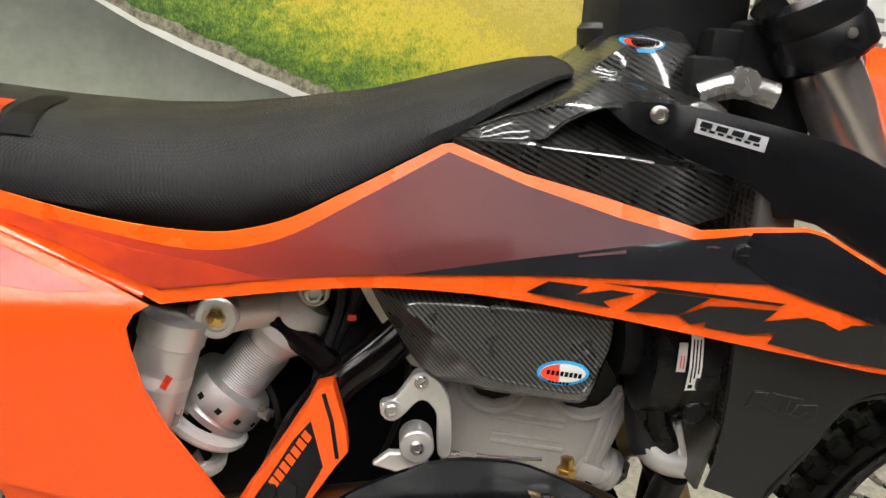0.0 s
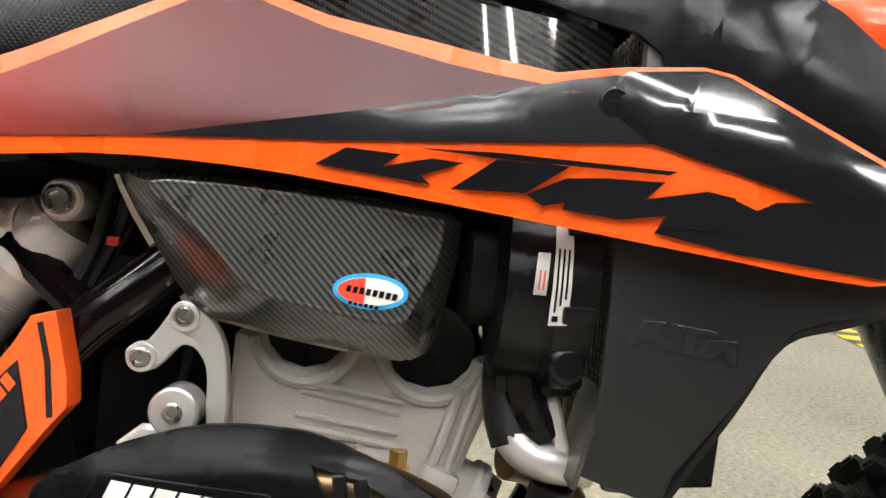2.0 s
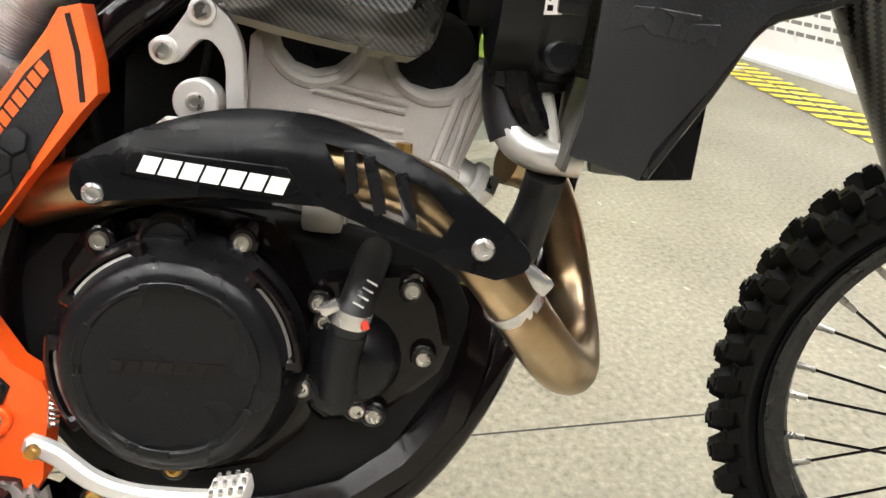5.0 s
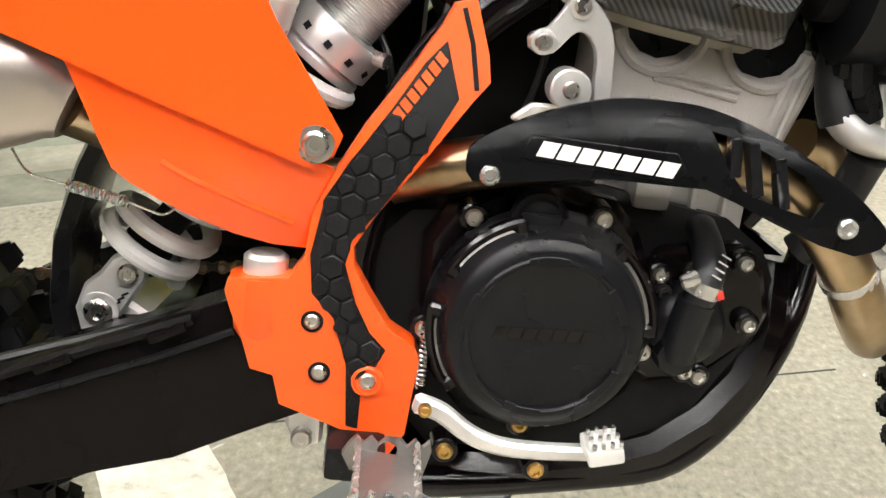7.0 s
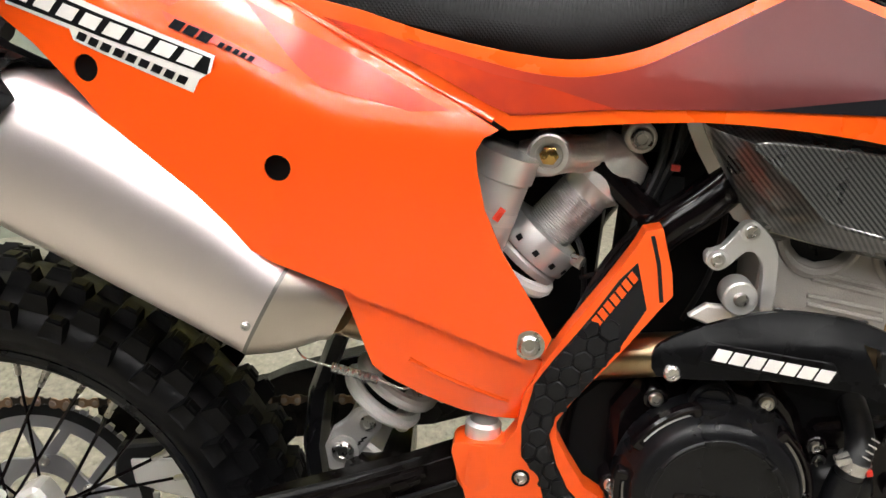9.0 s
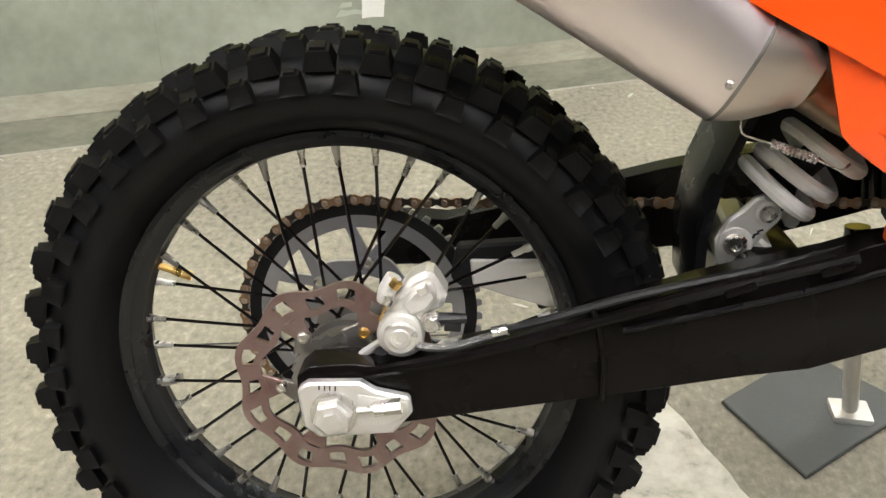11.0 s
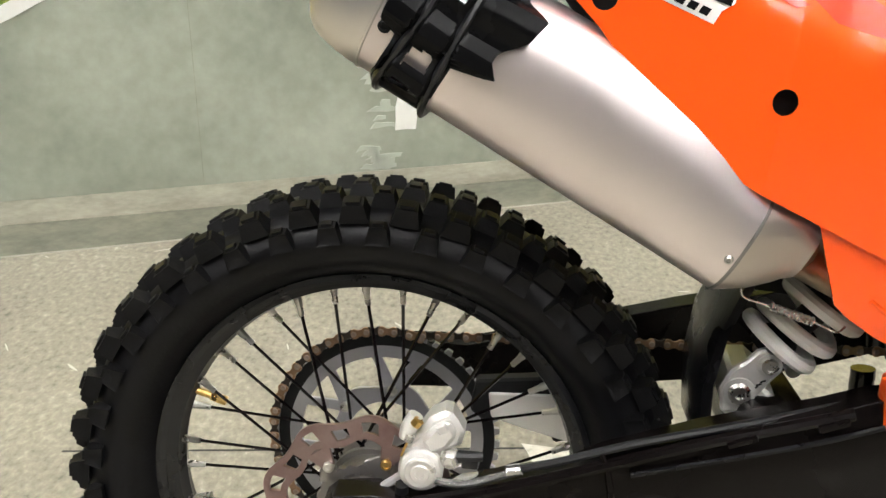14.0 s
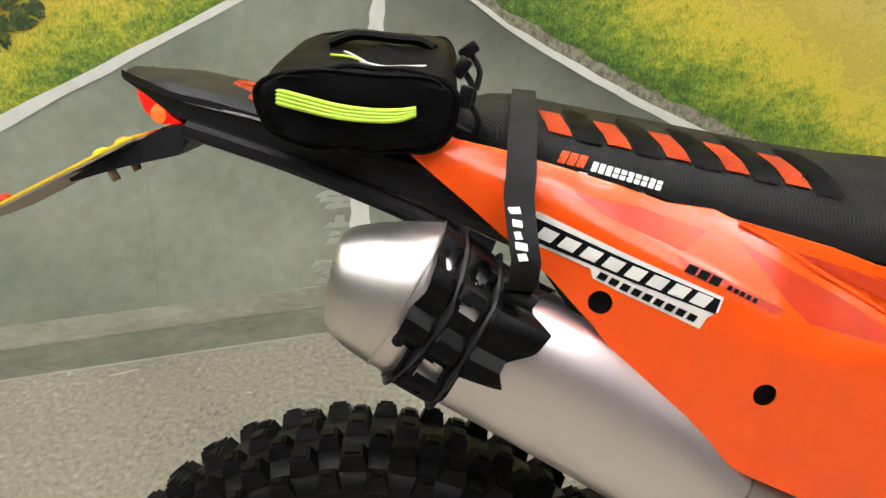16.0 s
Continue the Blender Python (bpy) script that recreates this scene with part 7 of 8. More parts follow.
# carbon tank cover
def tank_half(x):
    """The right half of the tank cover's section at x, from its foot to its crown, as (half width, height)."""
    zb = ip(x, (0.742, 1.004), (0.80, 0.986), (0.87, 0.967), (0.93, 0.953), (0.97, 0.958))
    wb = ip(x, (0.742, 0.160), (0.82, 0.180), (0.93, 0.198), (0.97, 0.17))
    zf, wf = ip(x, (0.742, 1.0065), (0.812, 1.0066), (0.8775, 1.003), (0.97, 0.992)), ip(x, (0.742, 0.159), (0.81, 0.178), (0.88, 0.187), (0.97, 0.18))
    deep = ip(x, (0.806, 0.0), (0.816, 0.010), (0.85, 0.032), (0.90, 0.055), (0.97, 0.06))
    zl, wl = ip(x, (0.742, 1.0088), (0.79, 1.0105), (0.812, 1.0125), (0.828, 1.0267), (0.8456, 1.0358), (0.862, 1.0413), (0.97, 1.041)), ip(x, (0.742, 0.157), (0.8147, 0.173), (0.862, 0.166), (0.97, 0.15))
    zr, wr = ip(x, (0.742, 1.0118), (0.7635, 1.0180), (0.7857, 1.0282), (0.8266, 1.0385), (0.86, 1.047), (0.97, 1.046)), ip(x, (0.742, 0.153), (0.80, 0.156), (0.83, 0.155), (0.90, 0.147), (0.97, 0.13))
    zs, ws = ip(x, (0.742, 1.0130), (0.80, 1.036), (0.842, 1.0525), (0.862, 1.0615), (0.8917, 1.0625), (0.917, 1.0590), (0.938, 1.053), (0.97, 1.050)), ip(x, (0.742, 0.13), (0.80, 0.125), (0.842, 0.116), (0.95, 0.106), (0.97, 0.09))
    zt, wt = ip(x, (0.742, 1.0155), (0.80, 1.040), (0.842, 1.0565), (0.860, 1.0665), (0.8925, 1.0955), (0.929, 1.1065), (0.950, 1.106), (0.962, 1.098), (0.97, 1.080)), ip(x, (0.742, 0.12), (0.842, 0.10), (0.89, 0.088), (0.955, 0.082), (0.97, 0.06))
    return [(wb, zb), (wf, zf), (wf - deep * 0.8, zf + 0.0012), (wl - deep, zl - 0.0012), (wl, zl), (wr, zr), ((wr + ws) / 2, zr + (zs - zr) * 0.62), (ws, zs), (ws - 0.007, zs + 0.0012), (wt + (ws - wt) * 0.25, zs + (zt - zs) * 0.45 + 0.001), (wt, zs + (zt - zs) * 0.75 + 0.0015), (wt * 0.6, zt - 0.001 + 0.002)]


def tank_ring(x):
    half = tank_half(x)
    return [(x, -w, z) for w, z in half] + [(x, 0, half[-1][1] + 0.003)] + [(x, w, z) for w, z in half[::-1]]


def tank_side(x, z):
    half = tank_half(x)[7:]
    return -float(np.interp(z, [q[1] for q in half], [q[0] for q in half]))


tankc = part("tank_cover", loft([tank_ring(x) for x in np.linspace(0.742, 0.97, 40)]), CARBON_TANK, bike, "glossy carbon fibre tank cover with an air scoop", sharp=38)
part("cover_edge", tube([(x, -tank_half(x)[5][0] - 0.0004, tank_half(x)[5][1]) for x in np.linspace(0.746, 0.83, 10)], 0.0013, 6, 2), CARBON_TANK, tankc)
part("scoop_lip", tube([(x, -tank_half(x)[4][0] - 0.0005, tank_half(x)[4][1]) for x in np.linspace(0.813, 0.875, 9)], 0.0016, 8, 2), GLOSS, tankc)
part("scoop_fin", tube([(x, -tank_half(x)[1][0] - 0.0005, tank_half(x)[1][1]) for x in np.linspace(0.811, 0.90, 9)], 0.0017, 8, 2), GLOSS, tankc)
part("filler_cap", lathe([(-0.01, 0.034), (0.006, 0.034), (0.011, 0.030), (0.012, 0.018), (0.012, 0.0005)], (0.906, 0.02, 1.099), (-0.1, 0, 1), 24), HOSE, tankc)
BADGE = [(0.9105 + 0.0185 * math.cos(2 * math.pi * i / 24), 1.0925 + 0.0064 * math.sin(2 * math.pi * i / 24)) for i in range(24)]
letters(tankc, [BADGE, [(0.902, 1.0875), (0.920, 1.0880), (0.919, 1.0845), (0.904, 1.0842)]], tank_side, BLUE, "badge")
letters(tankc, [[(0.9105 + (x - 0.9105) * 0.87, 1.0925 + (z - 1.0925) * 0.74) for x, z in BADGE]], tank_side, STICK_WHITE, "badge", 0.0013)
letters(tankc, [[(0.9105 + (x - 0.9105) * 0.86, 1.0925 + (z - 1.0925) * 0.72) for x, z in BADGE if x < 0.9105]], tank_side, STICK_RED, "badge", 0.0018)
letters(tankc, mark_row((0.900, 1.0910), (0.923, 1.0915), 0.0030, 8, 0.3, 0.2), tank_side, INK, "badge_mark", 0.0023)

# rear mudguard, lamp and number plate
def tail_ring(x):
    w = ip(x, (-0.275, 0.045), (-0.22, 0.085), (-0.13, 0.10), (-0.03, 0.118), (0.06, 0.125), (0.13, 0.13))
    zt = ip(x, (-0.275, 1.044), (-0.22, 1.044), (-0.13, 1.031), (-0.03, 1.010), (0.06, 0.998), (0.13, 0.985))
    zb = ip(x, (-0.275, 1.036), (-0.24, 1.018), (-0.21, 1.000), (-0.17, 0.992), (-0.03, 0.955), (0.06, 0.930), (0.13, 0.905))
    zm = zb + (zt - zb) * ip(x, (-0.275, 0.5), (-0.18, 0.62), (0.0, 0.62))
    half = [(w * 0.80, zb), (w * 0.94, zb + 0.3 * (zm - zb)), (w * 0.94, zm - 0.002), (w * 1.0, zm), (w * 1.0, zm + 0.006), (w * 0.90, zt - 0.004), (w * 0.55, zt + 0.002)]
    return [(x, -a, z) for a, z in half] + [(x, 0, zt + 0.004)] + [(x, a, z) for a, z in half[::-1]]


tail = part("rear_mudguard", loft([tail_ring(x) for x in np.linspace(-0.275, 0.13, 30)]), TAIL, bike, "black plastic rear mudguard with an orange inlay", sharp=24)
bm = bmesh.new()
rows = []
for i in range(9):
    x = -0.170 + 0.135 * i / 8
    r = tail_ring(x)
    w = ip(x, (-0.170, 0.5), (-0.135, 1.0))
    rows.append([bm.verts.new((x, q[1] * w, q[2] + 0.002)) for q in r[5:-5]])
for p, q in zip(rows, rows[1:]):
    for j in range(len(p) - 1):
        bm.faces.new((p[j], q[j], q[j + 1], p[j + 1]))
bmesh.ops.solidify(bm, geom=bm.faces[:], thickness=0.0015)
part("mudguard_inlay", bm, STICK_RED, tail, "red-orange graphic film")
part("side_rail", tube([(-0.20, -0.083, 0.998), (-0.10, -0.10, 0.975), (0.0, -0.115, 0.945), (0.10, -0.13, 0.910)], 0.010, 10, 5), TAIL, tail)
part("mud_line", tube([(-0.205, -0.083, 1.024), (-0.15, -0.096, 1.017), (-0.09, -0.106, 1.008)], 0.0016, 6, 4), GREY, tail)
lamp = part("tail_lamp", loft([[(x, -w, z0), (x, -w, z1), (x, w, z1), (x, w, z0)] for x, w, z0, z1 in ((-0.264, 0.035, 1.022, 1.032), (-0.250, 0.055, 1.008, 1.026), (-0.232, 0.065, 0.998, 1.016), (-0.212, 0.070, 1.000, 1.010))]), LAMP_RED, bike, "lit red tail lamp lens")
part("bulb", lathe([(0, 0.010), (0.003, 0.0095), (0.005, 0.006), (0.0055, 0.0005)], (-0.232, -0.062, 1.008), (0.1, -1, 0.1), 14), LAMP_CORE, lamp)
TD = Vector((-0.866, 0, -0.50))
holder = part("plate_holder", loft([[(c.x + n * 0.5, y, c.z - n * 0.866) for y, n in ((-w, 0), (-w, t), (w, t), (w, 0))] for c, w, t in ((Vector((-0.205, 0, 1.000)), 0.075, 0.012), (Vector((-0.225, 0, 0.997)), 0.080, 0.030), (Vector((-0.27, 0, 0.968)), 0.085, 0.014), (Vector((-0.315, 0, 0.941)), 0.085, 0.004))]), TAIL, bike, "black plastic number plate holder")
np_m = Matrix.Translation((-0.248, 0, 0.986)) @ Matrix.Rotation(radians(-30), 4, "Y") @ Matrix.Rotation(radians(-0.8), 4, "X")
nplate = part("number_plate", box(-0.112, 0, 0.0, 0.225, 0.20, 0.003, 0.001), YELLOW, bike, "yellow rear number plate with dark bars")
nplate.matrix_basis = np_m
for r in range(2):
    for i in range(3 + r):
        part("plate_bar", box(-0.065 - r * 0.085, -0.06 + i * (0.056 if r == 0 else 0.04), 0.0021, 0.062, 0.026, 0.0012, 0), INK, nplate)
part("plate_back", box(-0.112, 0, -0.0025, 0.224, 0.198, 0.002, 0), mat("plate_back_film", (0.34, 0.28, 0.22), 0.5, 0, 0.1, 20), nplate)
for x, y in ((-0.022, -0.07), (-0.046, -0.07), (-0.022, 0.07)):
    part("plate_cap", lathe([(0, 0.008), (0.003, 0.0075), (0.005, 0.004), (0.005, 0.0005)], (x, y, 0.0015), (0, 0, 1), 12), YELLOW, nplate)
    part("plate_screw", lathe([(0, 0.005), (0.020, 0.0045)], (x, y, -0.008), (0, 0, -1), 8), mat("rusty_screw", (0.30, 0.15, 0.06), 0.6, 0.3, 0.2, 40) if x == -0.022 and y < 0 else CHAIN, nplate)
part("rear_reflector", box(-0.205, -0.02, 0.010, 0.030, 0.060, 0.010, 0.003), RED, nplate, "red rear reflector in a black housing")
part("reflector_housing", box(-0.205, -0.02, 0.004, 0.034, 0.064, 0.006, 0.002), BLACK, nplate)

# writing on the side panel
letters(side, [[(0.1160, 0.9515), (0.124, 0.9535), (0.2890, 0.9035), (0.2865, 0.8910), (0.2780, 0.8850), (0.2735, 0.8745), (0.1775, 0.9050), (0.1740, 0.9130), (0.1190, 0.9270)]], side_y, STICK_WHITE, "sticker_border", 0.0008)
letters(side, [[(0.1180, 0.9495), (0.2865, 0.9015), (0.2840, 0.8890), (0.1800, 0.9150), (0.1205, 0.9290)]], side_y, INK, "sticker", 0.0014)
letters(side, mark_row((0.1240, 0.9325), (0.2795, 0.8920), 0.0105, 8, 0.30, 0.4), side_y, STICK_WHITE, "sticker_mark", 0.0022)
letters(side, mark_row((0.1800, 0.9065), (0.2700, 0.8790), 0.0062, 9, 0.3, 0.2), side_y, INK, "sticker_mark", 0.0022)
letters(side, [[(0.245, 0.933), (0.258, 0.9285), (0.345, 0.8985), (0.334, 0.8950), (0.250, 0.9255)]], side_y, FADE_RED, "graphic", 0.0010)
letters(side, mark_row((0.2520, 0.9215), (0.2845, 0.9112), 0.0072, 3, 0.2, 0.3) + mark_row((0.290, 0.9105), (0.319, 0.9015), 0.0040, 5, 0.35, 0.3), side_y, INK, "model_mark", 0.0022)
letters(side, [[(0.15, 0.972), (0.21, 0.966), (0.27, 0.952), (0.25, 0.936), (0.18, 0.958)], [(0.30, 0.947), (0.40, 0.909), (0.47, 0.880), (0.44, 0.877), (0.37, 0.888), (0.35, 0.902)]], side_y, FADE_RED, "graphic", 0.0004)
film([(0.36, 0.942), (0.40, 0.926), (0.45, 0.909), (0.50, 0.887), (0.515, 0.882), (0.55, 0.886), (0.60, 0.8935), (0.545, 0.9055), (0.50, 0.911), (0.455, 0.922), (0.41, 0.934)], FADE_RED, "graphic", lift=0.0021)


# ---- fork, mudguard, bars ----
for s in (-1, 1):
    fork = new("fork_leg")
    fork.parent = bike
    fork.matrix_basis = STEER
    fork["label"] = "silver fork leg wrapped in carbon fibre with a red seal ring"
    top = Vector((0.985, s * 0.105, 1.228))
    part("upper_tube", lathe([(0, 0.026), (0.01, 0.030), (0.34, 0.031), (0.345, 0.029)], top, FD, 28), FORK, fork)
    part("carbon_wrap", lathe([(0.33, 0.0315), (0.335, 0.0335), (0.563, 0.0335), (0.566, 0.032)], top, FD, 36), CARBON_FORK, fork, "woven carbon fork sleeve")
    part("lip_ring", lathe([(0.563, 0.031), (0.566, 0.0345), (0.584, 0.0345), (0.588, 0.032)], top, FD, 36), ALU, fork)
    part("red_seal", lathe([(0.586, 0.032), (0.590, 0.0350), (0.618, 0.0345), (0.628, 0.029), (0.628, 0.024)], top, FD, 32), RED, fork, "red fork seal ring")
    part("lower_tube", lathe([(0.62, 0.0235), (0.87, 0.0235)], top, FD, 24), STEEL, fork)
    part("axle_lug", box(*(top + FD * 0.885 + Vector((0.02, 0, 0.0))), 0.07, 0.045, 0.08, 0.012, (0, 30, 0)), ALU_CAST, fork)
    part("guard_blade", plate(strip([((top + FD * 0.65).x - 0.028, (top + FD * 0.65).z - 0.012), ((top + FD * 0.87).x - 0.03, (top + FD * 0.87).z - 0.012)], 0.03, 0.05), s * 0.128 - 0.002, 0.004, edge=0.001), WHITE, fork, "white plastic fork guard blade")
for k in (0.17, 0.40):
    c = Vector((0.985, 0, 1.228)) + FD * (k - 0.05)
    part("fork_clamp", box(c.x - 0.01, 0, c.z, 0.07, 0.27, 0.038, 0.01, (0, 29.4, 0)), BLACK, bike, "fork clamp between the fork legs").matrix_basis = STEER
fm = part("front_mudguard", loft([[(x, -w, z - 0.055), (x, -w * 1.02, z - 0.03), (x, -w * 0.8, z - 0.006), (x, 0, z), (x, w * 0.8, z - 0.006), (x, w * 1.02, z - 0.03), (x, w, z - 0.055), (x, w * 0.96, z - 0.053), (x, w * 0.75, z - 0.012), (x, 0, z - 0.006), (x, -w * 0.75, z - 0.012), (x, -w * 0.96, z - 0.053)] for x, w, z in ((1.13, 0.07, 1.045), (1.17, 0.085, 1.045), (1.25, 0.095, 1.035), (1.35, 0.10, 1.022), (1.48, 0.095, 1.005), (1.62, 0.08, 0.985), (1.76, 0.04, 0.96))]), ORANGE, bike, "orange plastic front mudguard", sharp=40)
fm.matrix_basis = Matrix.Translation((0.0, 0.05, 0.03)) @ STEER
part("mudguard_liner", loft([[(x, -w * 0.9, z - 0.135), (x, -w * 0.9, z - 0.02), (x, w * 0.9, z - 0.02), (x, w * 0.9, z - 0.135)] for x, w, z in ((1.15, 0.075, 1.045), (1.25, 0.09, 1.035), (1.35, 0.09, 1.03), (1.45, 0.08, 1.03))]), DARK, fm)
part("mudguard_mark", plate([(1.215, 1.018), (1.26, 1.012), (1.255, 1.000), (1.213, 1.006)], -0.102, 0.004, edge=0.001), INK, fm)

bars = new("handlebar")
bars.parent = bike
bars.matrix_basis = Matrix.Translation((0, 0.08, 0.05)) @ STEER
bars["label"] = "black handlebar with clamps, cables and controls"
part("bar", tube([(0.90, -0.40, 1.235), (0.94, -0.22, 1.225), (0.985, -0.12, 1.235), (0.99, 0, 1.24), (0.985, 0.12, 1.235), (0.94, 0.22, 1.225), (0.90, 0.40, 1.235)], 0.0125, 12, 5), SATIN, bars)
part("bar_pad", box(0.985, 0, 1.262, 0.05, 0.20, 0.045, 0.014), BLACK, bars)
part("grip", tube([(0.905, -0.26, 1.232), (0.895, -0.40, 1.238)], 0.017, 14, 1), HOSE, bars)
part("throttle_drum", lathe([(0, 0.026), (0.045, 0.026)], (0.925, -0.215, 1.228), (-0.2, -1, 0.05), 20), BLACK, bars)
part("control_box", box(0.95, -0.19, 1.215, 0.05, 0.05, 0.05, 0.01), DARK, bars)
part("kill_switch", box(0.935, -0.17, 1.232, 0.03, 0.03, 0.02, 0.005), RED, bars)
part("brake_reservoir", box(0.965, -0.235, 1.245, 0.045, 0.06, 0.035, 0.008), BLACK, bars)
mask = part("headlamp_strap", lathe([(0, 0.030), (0.004, 0.0425), (0.020, 0.044), (0.028, 0.041), (0.036, 0.044), (0.056, 0.044), (0.060, 0.040)], Vector((1.035, -0.115, 1.142)), FD, 30), BLACK, bike, "black rubber headlamp mount round the fork")
part("strap_bolt", lathe([(0, 0.005), (0.004, 0.0045), (0.004, 0.0004)], (1.058, -0.158, 1.112), segs=10), BOLT, mask)
for k, (pts, r) in enumerate((
    ([(0.97, -0.17, 1.215), (0.99, -0.16, 1.15), (0.985, -0.13, 1.09), (0.96, -0.11, 1.05), (0.93, -0.10, 1.03)], 0.0042),
    ([(0.96, -0.18, 1.21), (0.965, -0.15, 1.14), (0.955, -0.13, 1.09), (0.95, -0.12, 1.04)], 0.0046),
    ([(1.00, -0.15, 1.20), (1.02, -0.14, 1.13), (1.01, -0.12, 1.07), (0.985, -0.11, 1.04)], 0.0042),
    ([(0.945, -0.16, 1.21), (0.94, -0.14, 1.15), (0.935, -0.12, 1.10), (0.945, -0.11, 1.05)], 0.0035))):
    part("control_cable", tube(pts, r, 8, 5), HOSE, bars)
part("white_ferrule", tube([(0.951, -0.122, 1.068), (0.949, -0.121, 1.048)], 0.0075, 10, 1), WHITE, bars)
# made-up dark boxes that keep the gaps behind wing and bars dark
part("ignition_block", weld(box(0.955, 0.03, 1.065, 0.13, 0.16, 0.19, 0.02), box(1.02, 0.03, 0.98, 0.05, 0.10, 0.25, 0.015), box(1.0, -0.06, 1.085, 0.06, 0.05, 0.05, 0.01), box(0.965, -0.10, 1.06, 0.04, 0.03, 0.05, 0.008), box(1.035, -0.02, 1.04, 0.08, 0.14, 0.16, 0.02)), DARK, bike)
part("head_bracket", weld(tube([(0.955, -0.11, 1.052), (0.985, -0.115, 1.062), (1.02, -0.12, 1.055)], 0.012, 10, 4), lathe([(0, 0.013), (0.02, 0.012)], (0.99, -0.11, 1.066), segs=12)), STEEL, bike)

# ---- the rear half stands out a little to the right, as the machine is turned on its stand ----
def family(ob):
    out = [ob]
    for c in ob.children:
        out += family(c)
    return out


def settle(things, fn):
    """Moves the meshes of things built in the motorcycle's own axes by a rule on x, y and z."""
    bpy.context.view_layer.update()
    inv, done = bike.matrix_world.inverted(), set()
    for thing in things:
        for ob in family(thing):
            if ob.data and ob.data.name not in done:
                done.add(ob.data.name)
                m = inv @ ob.matrix_world
                back = m.inverted()
                for v in ob.data.vertices:
                    v.co = back @ Vector(fn(*(m @ v.co)))


def affine(*rows):
    return lambda x, y, z: tuple(a * x + b * y + c * z + d for a, b, c, d in rows)


def panel_rule(x, y, z):
    k = max(0.0, 0.46 - x)
    return (x + 0.02 * k, y - 0.12 * k, z + min(0.005, 0.03 * k))


def seat_rule(x, y, z):
    k = max(0.0, 0.5 - x)
    return (x - 0.010 * min(1.0, k / 0.15), y - 0.06 * k, z - 0.030 * max(0.0, 0.45 - x))


def silencer_rule(x, y, z):
    k = 0.42 - x
    return (x + 0.033 * k, y - 0.129 * k, z + 0.003)


rear_matrix = Matrix.Translation((0.025, -0.092, 0.342)) @ Euler((radians(-2.05), radians(-2.92), radians(4.04))).to_matrix().to_4x4() @ Matrix.Translation((0, 0, -AX))
for ob in (rear_tyre, rear_rim, rear_hub, disc, hub_sleeve, caliper, block, sprocket, chain, guide):
    ob.matrix_basis = rear_matrix @ ob.matrix_basis
settle((swingarm, hose_fitting, brake_hose, mudflap), affine((0.9605, -0.067, -0.05027, 0.04175), (0.06876, 0.96114, 0.03267, -0.10314), (0.04784, -0.03613, 0.96228, 0.0219)))
settle((side, inner_shade, low, panel_lip), panel_rule)
settle((seat, seat_base, seat_bolt), seat_rule)
settle((silencer,), silencer_rule)
settle((tail, lamp, holder, nplate), affine((0.9244, -0.0693, -0.0703, 0.0602), (0.129, 1.0, 0.0, -0.0645), (0.0269, -0.0476, 0.9432, 0.0384)))

# left-hand twins of the large panels
for ob, shift in ((side, -0.12), (shroud, 0.0), (wing, 0.0), (guard, 0.0), (low, -0.06)):
    twin(ob, Matrix.Translation((0, shift, 0)) @ Matrix.Scale(-1, 4, (0, 1, 0)))

# side stand on its mat
stand = part("side_stand", weld(tube([(0.60, 0.14, 0.44), (0.665, 0.235, 0.27), (0.725, 0.325, 0.118)], 0.012, 12, 4), box(0.731, 0.334, 0.104, 0.06, 0.05, 0.012, 0.004, (8, -3.5, 0))), ALU_CAST, bike, "silver side stand with a flat foot")

# ---- bag and strap ----
bag = new("tail_bag")
bag.matrix_basis = bike.matrix_basis.copy()
tagged(bag, "black cloth tail bag with lime green zip on the mudguard", "bag")
bag_line = [(-0.104, 1.016), (-0.118, 1.040), (-0.116, 1.064), (-0.102, 1.084), (-0.06, 1.094), (0.02, 1.097), (0.043, 1.092), (0.052, 1.068), (0.051, 1.034), (0.044, 1.016), (0.02, 1.004), (-0.026, 1.0), (-0.075, 1.003)]


def bag_y(x, z):
    return -0.165 - 0.014 * max(0, 1 - ((x + 0.024) / 0.085) ** 2) * max(0, 1 - ((z - 1.045) / 0.045) ** 2)


sm = [(q.x, q.y) for q in curve([(a, b, 0) for a, b in bag_line], 4, True)]
cx0, cz0 = -0.032, 1.045


def bag_pt(x, yy, z, k):
    """The bag's skin: its top falls away towards the front face, and the cloth sags a little."""
    x, z = cx0 + (x - cx0) * k, cz0 + (z - cz0) * k
    fall = 0.027 * min(1.0, max(0.0, (-0.02 - yy) / 0.14)) * min(1.0, max(0.0, (z - 1.045) / 0.045))
    return (x, yy + 0.004 * math.sin(x * 90) * (k > 0.95), z - fall + 0.0022 * math.sin(yy * 60 + x * 40) + 0.0012 * math.sin(x * 130 + yy * 35))


rings = [[bag_pt(x, yy, z, k) for x, z in sm] for yy, k in ((-0.172, 0.55), (-0.1735, 0.85), (-0.171, 0.955), (-0.163, 1.0), (-0.125, 1.015), (-0.08, 1.02), (-0.04, 1.02), (0.0, 1.02), (0.04, 1.02), (0.07, 1.0), (0.09, 0.92), (0.095, 0.6))]
part("body", loft(rings), BAG, bag, sharp=60)
for yy in (-0.164, 0.075):
    part("piping", tube([bag_pt(x, yy, z, 1.01) for x, z in sm + sm[:1]], 0.003, 8, 1), BAG, bag)
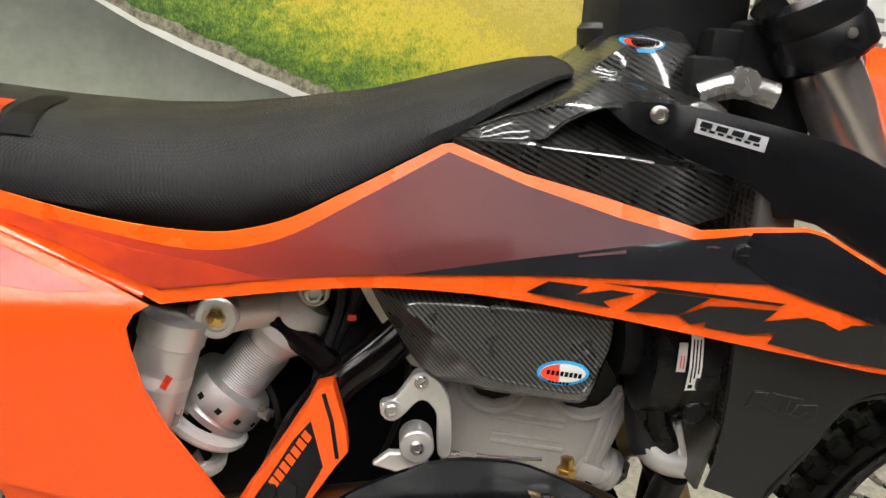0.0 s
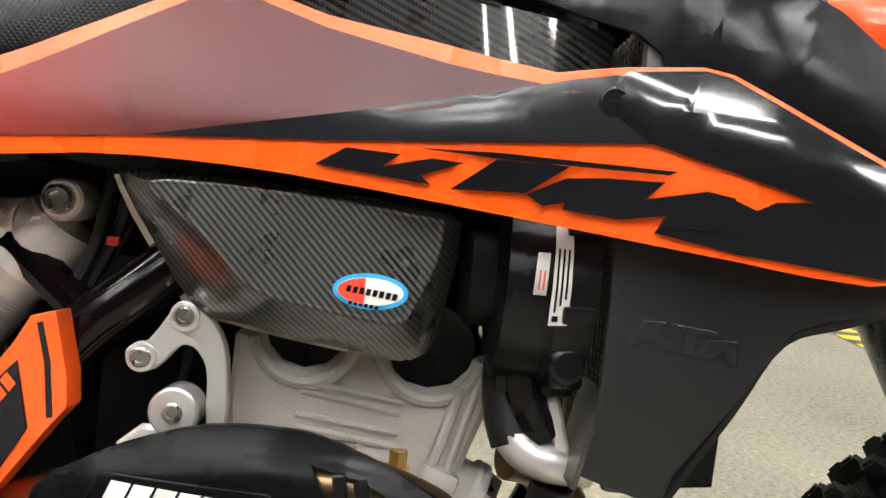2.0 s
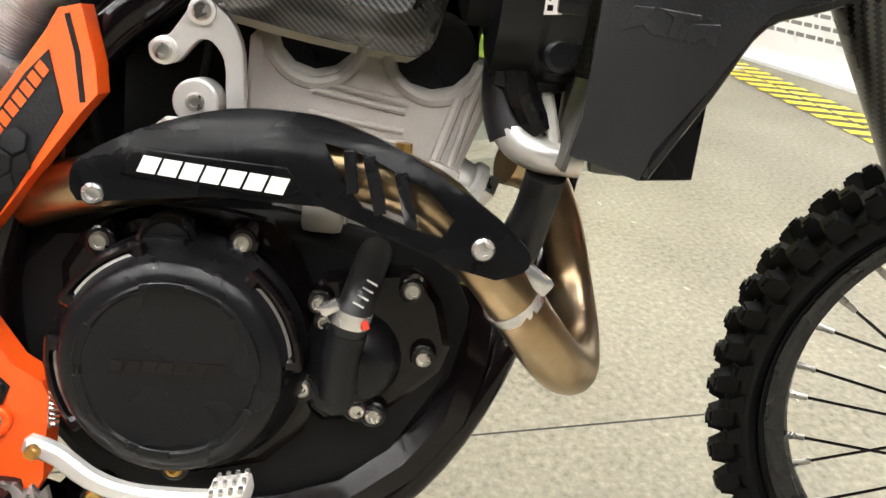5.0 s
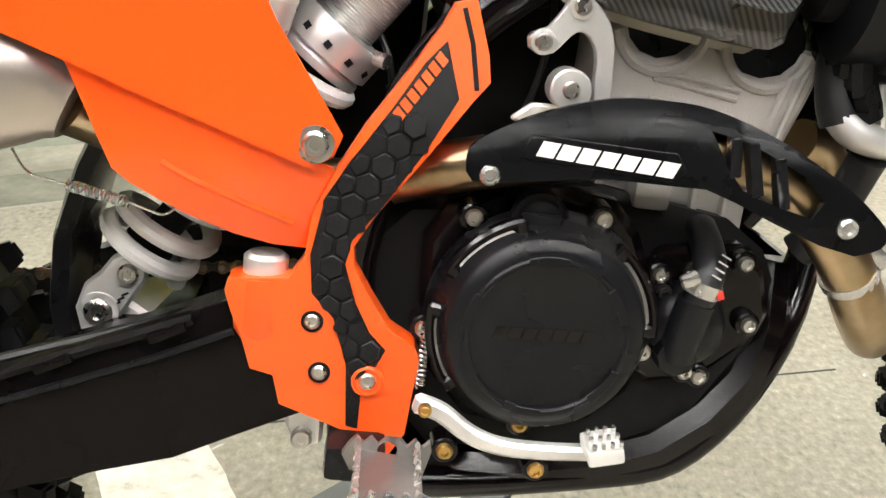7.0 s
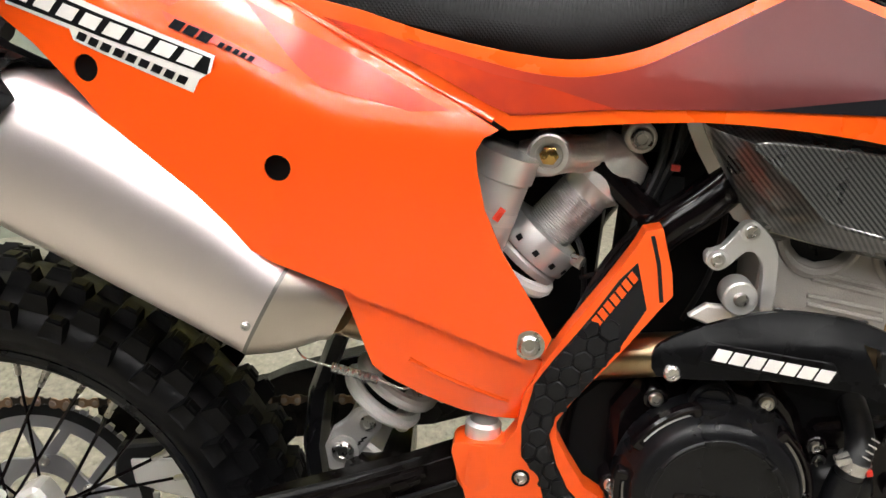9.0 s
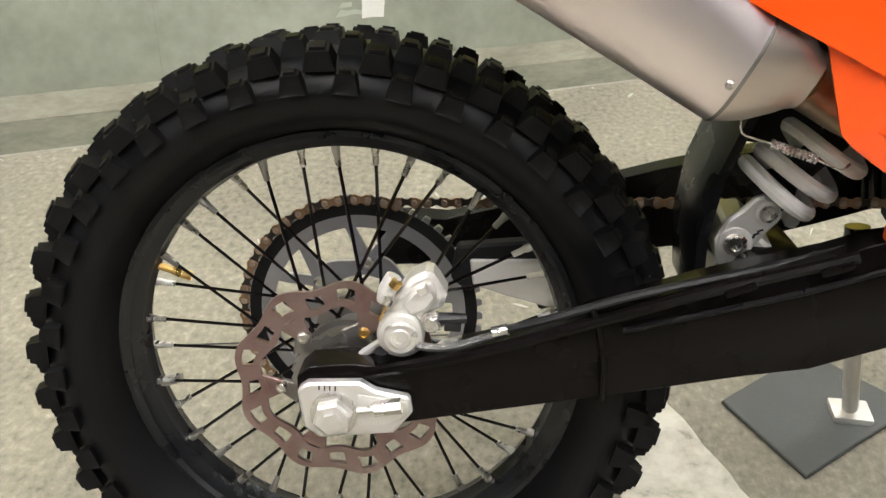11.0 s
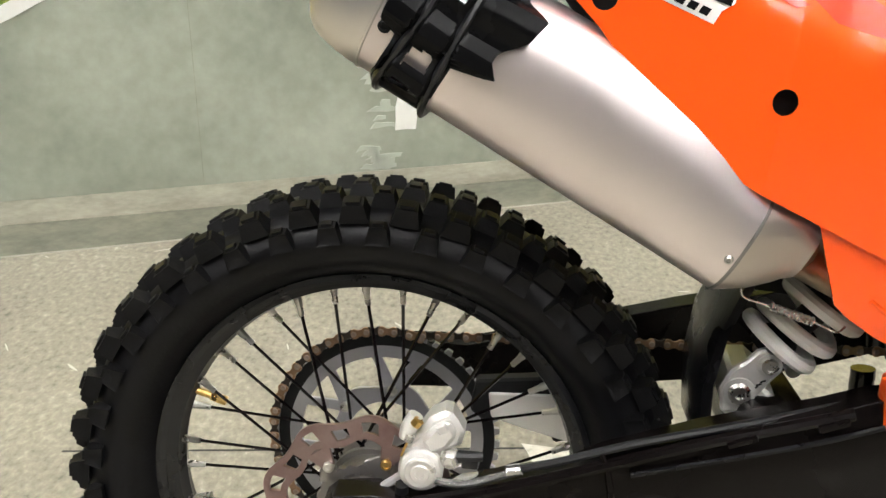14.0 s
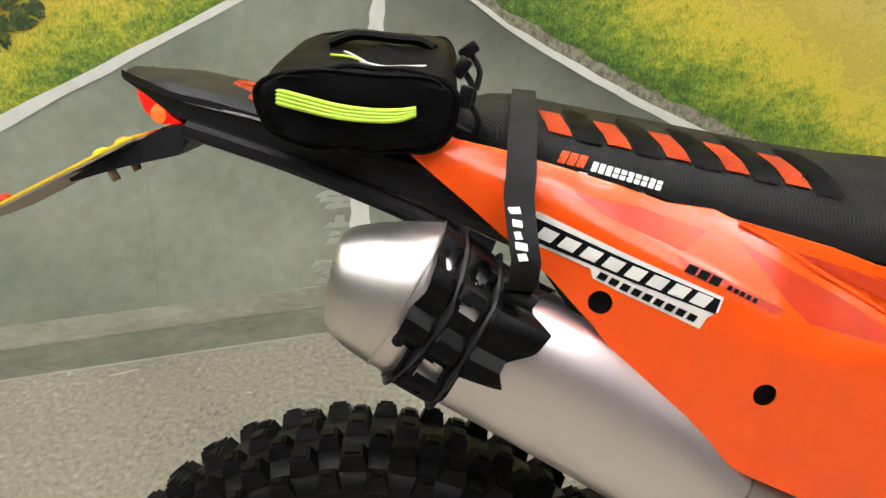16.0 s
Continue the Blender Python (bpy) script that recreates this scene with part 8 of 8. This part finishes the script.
part("front_flap", plate([(-0.101, 1.050), (-0.098, 1.060), (-0.07, 1.0665), (-0.02, 1.066), (0.022, 1.067), (0.036, 1.062), (0.038, 1.048), (-0.02, 1.041)], bag_y, 0.006, step=0.015, edge=0.002, smooth=3), BAG, bag)
part("lower_pocket", plate([(-0.098, 1.028), (-0.088, 1.011), (-0.026, 1.005), (0.02, 1.010), (0.038, 1.026), (0.03, 1.033), (-0.02, 1.026), (-0.08, 1.032)], bag_y, 0.006, step=0.015, edge=0.002, smooth=3), BAG, bag)
for i in range(4):
    o = 0.0034 * (i - 1.5)
    part("zip_rib", tube([(x, bag_y(x, z) - 0.0035, z + o * f) for x, z, f in ((-0.105, 1.0430, 1.0), (-0.075, 1.0385, 0.95), (-0.047, 1.0343, 0.88), (-0.02, 1.0332, 0.82), (0.003, 1.0345, 0.75), (0.019, 1.0390, 0.45))], 0.0023, 8, 4), LIME, bag, "lime green zip rib")
part("flap_piping", tube([(x, bag_y(x, z) - 0.001, z) for x, z in [(-0.098, 1.045), (-0.097, 1.058), (-0.07, 1.0668), (-0.02, 1.0665), (0.022, 1.067), (0.038, 1.062), (0.040, 1.046), (0.038, 1.028), (0.022, 1.0105), (-0.026, 1.0055), (-0.088, 1.010), (-0.098, 1.026), (-0.098, 1.045)]], 0.0017, 6, 4), BAG, bag)
part("handle", tube([bag_pt(x, -0.07, 1.0965 + dz, 1.0) for x, dz in ((-0.07, 0.0), (-0.045, 0.010), (-0.01, 0.006), (0.015, 0.008), (0.03, 0.001))], 0.005, 8, 5, flat=1.8), BAG, bag)
# a lime trim tip, and white lines that paint highlights along the top trims
for pts in (((-0.062, -0.128, 0.002), (-0.045, -0.128, 0.002), (-0.034, -0.128, 0.002)), ((-0.052, -0.106, 0.003), (-0.042, -0.116, 0.003), (-0.030, -0.127, 0.002)), ((-0.034, -0.142, 0.002), (-0.012, -0.144, 0.002), (0.004, -0.142, 0.002)), ((-0.010, -0.145, 0.002), (0.010, -0.138, 0.003), (0.024, -0.130, 0.003))):
    part("top_trim", tube([bag_pt(x, y, 1.0955 + dz, 1.0) for x, y, dz in pts], 0.0011, 6, 4), LIME if pts[0][0] < -0.06 else STICK_WHITE, bag)
for k, (x, y, z, a) in enumerate(((0.057, -0.10, 1.075, 30), (0.062, -0.12, 1.05, 10), (0.063, -0.06, 1.090, 50))):
    part("buckle", box(x, y, z, 0.012, 0.028, 0.020, 0.003, (0, a, 0)), BLACK, bag)
    part("strap_end", tube([(x, y, z), (x + 0.012, y - 0.01, z - 0.018), (x + 0.010, y - 0.015, z - 0.035)], 0.003, 6, 4, flat=2.5), BAG, bag)

belt = [(0.124, 0.215, 0.955), (0.120, 0.16, 0.995), (0.119, 0.10, 1.030), (0.119, 0, 1.0345), (0.119, -0.09, 1.0325), (0.119, -0.125, 1.022), (0.121, -0.158, 1.003), (0.122, -0.203, 0.986), (0.121, -0.236, 0.955), (0.119, -0.240, 0.92), (0.121, -0.226, 0.902), (0.12, -0.19, 0.895)]
bl = curve(belt, 6)
rings = []
for i, p in enumerate(bl):
    t = (bl[min(i + 1, len(bl) - 1)] - bl[max(i - 1, 0)]).normalized()
    u = t.cross(Vector((1, 0, 0))).normalized() * 0.0011
    w = Vector((1, 0, 0)) * 0.0125
    rings.append([p - w - u, p + w - u, p + w + u, p - w + u])
webbing = part("strap", loft(rings), CLOTH)
webbing.matrix_basis = bike.matrix_basis.copy()
tagged(webbing, "black webbing strap with white lettering marks over the seat", "strap")
part("strap_mark", weld(*[box(0.117 + 0.001 * (i % 2), ip(0.968 - i * 0.0085, (0.92, -0.2425), (0.955, -0.2385), (0.972, -0.222)) - 0.0012, 0.968 - i * 0.0085, 0.010 - 0.002 * (i % 3), 0.0012, 0.0062, 0.0003, (-14 if i > 1 else -40, 14 * (i % 2) - 7, 0)) for i in range(5)]), STICK_WHITE, webbing)
bag_rule = affine((0.9414, -0.0763, -0.0398, 0.0306), (0.129, 1.0, 0.0, -0.0645), (0.0343, -0.0389, 0.9589, 0.0247))


def strap_rule(x, y, z):
    f = min(1.0, max(0.0, (z - 0.93) / 0.05))
    if y > 0:
        f = 1.0
    a, b = Vector(bag_rule(x, y, z)), Vector(seat_rule(x, y, z)) + Vector((0, -0.015, 0.006))
    b.y -= 0.022 * math.exp(-((z - 1.008) / 0.022) ** 2) if y < 0 else 0.0
    return a.lerp(b, f)


settle((bag,), bag_rule)
settle((webbing,), strap_rule)
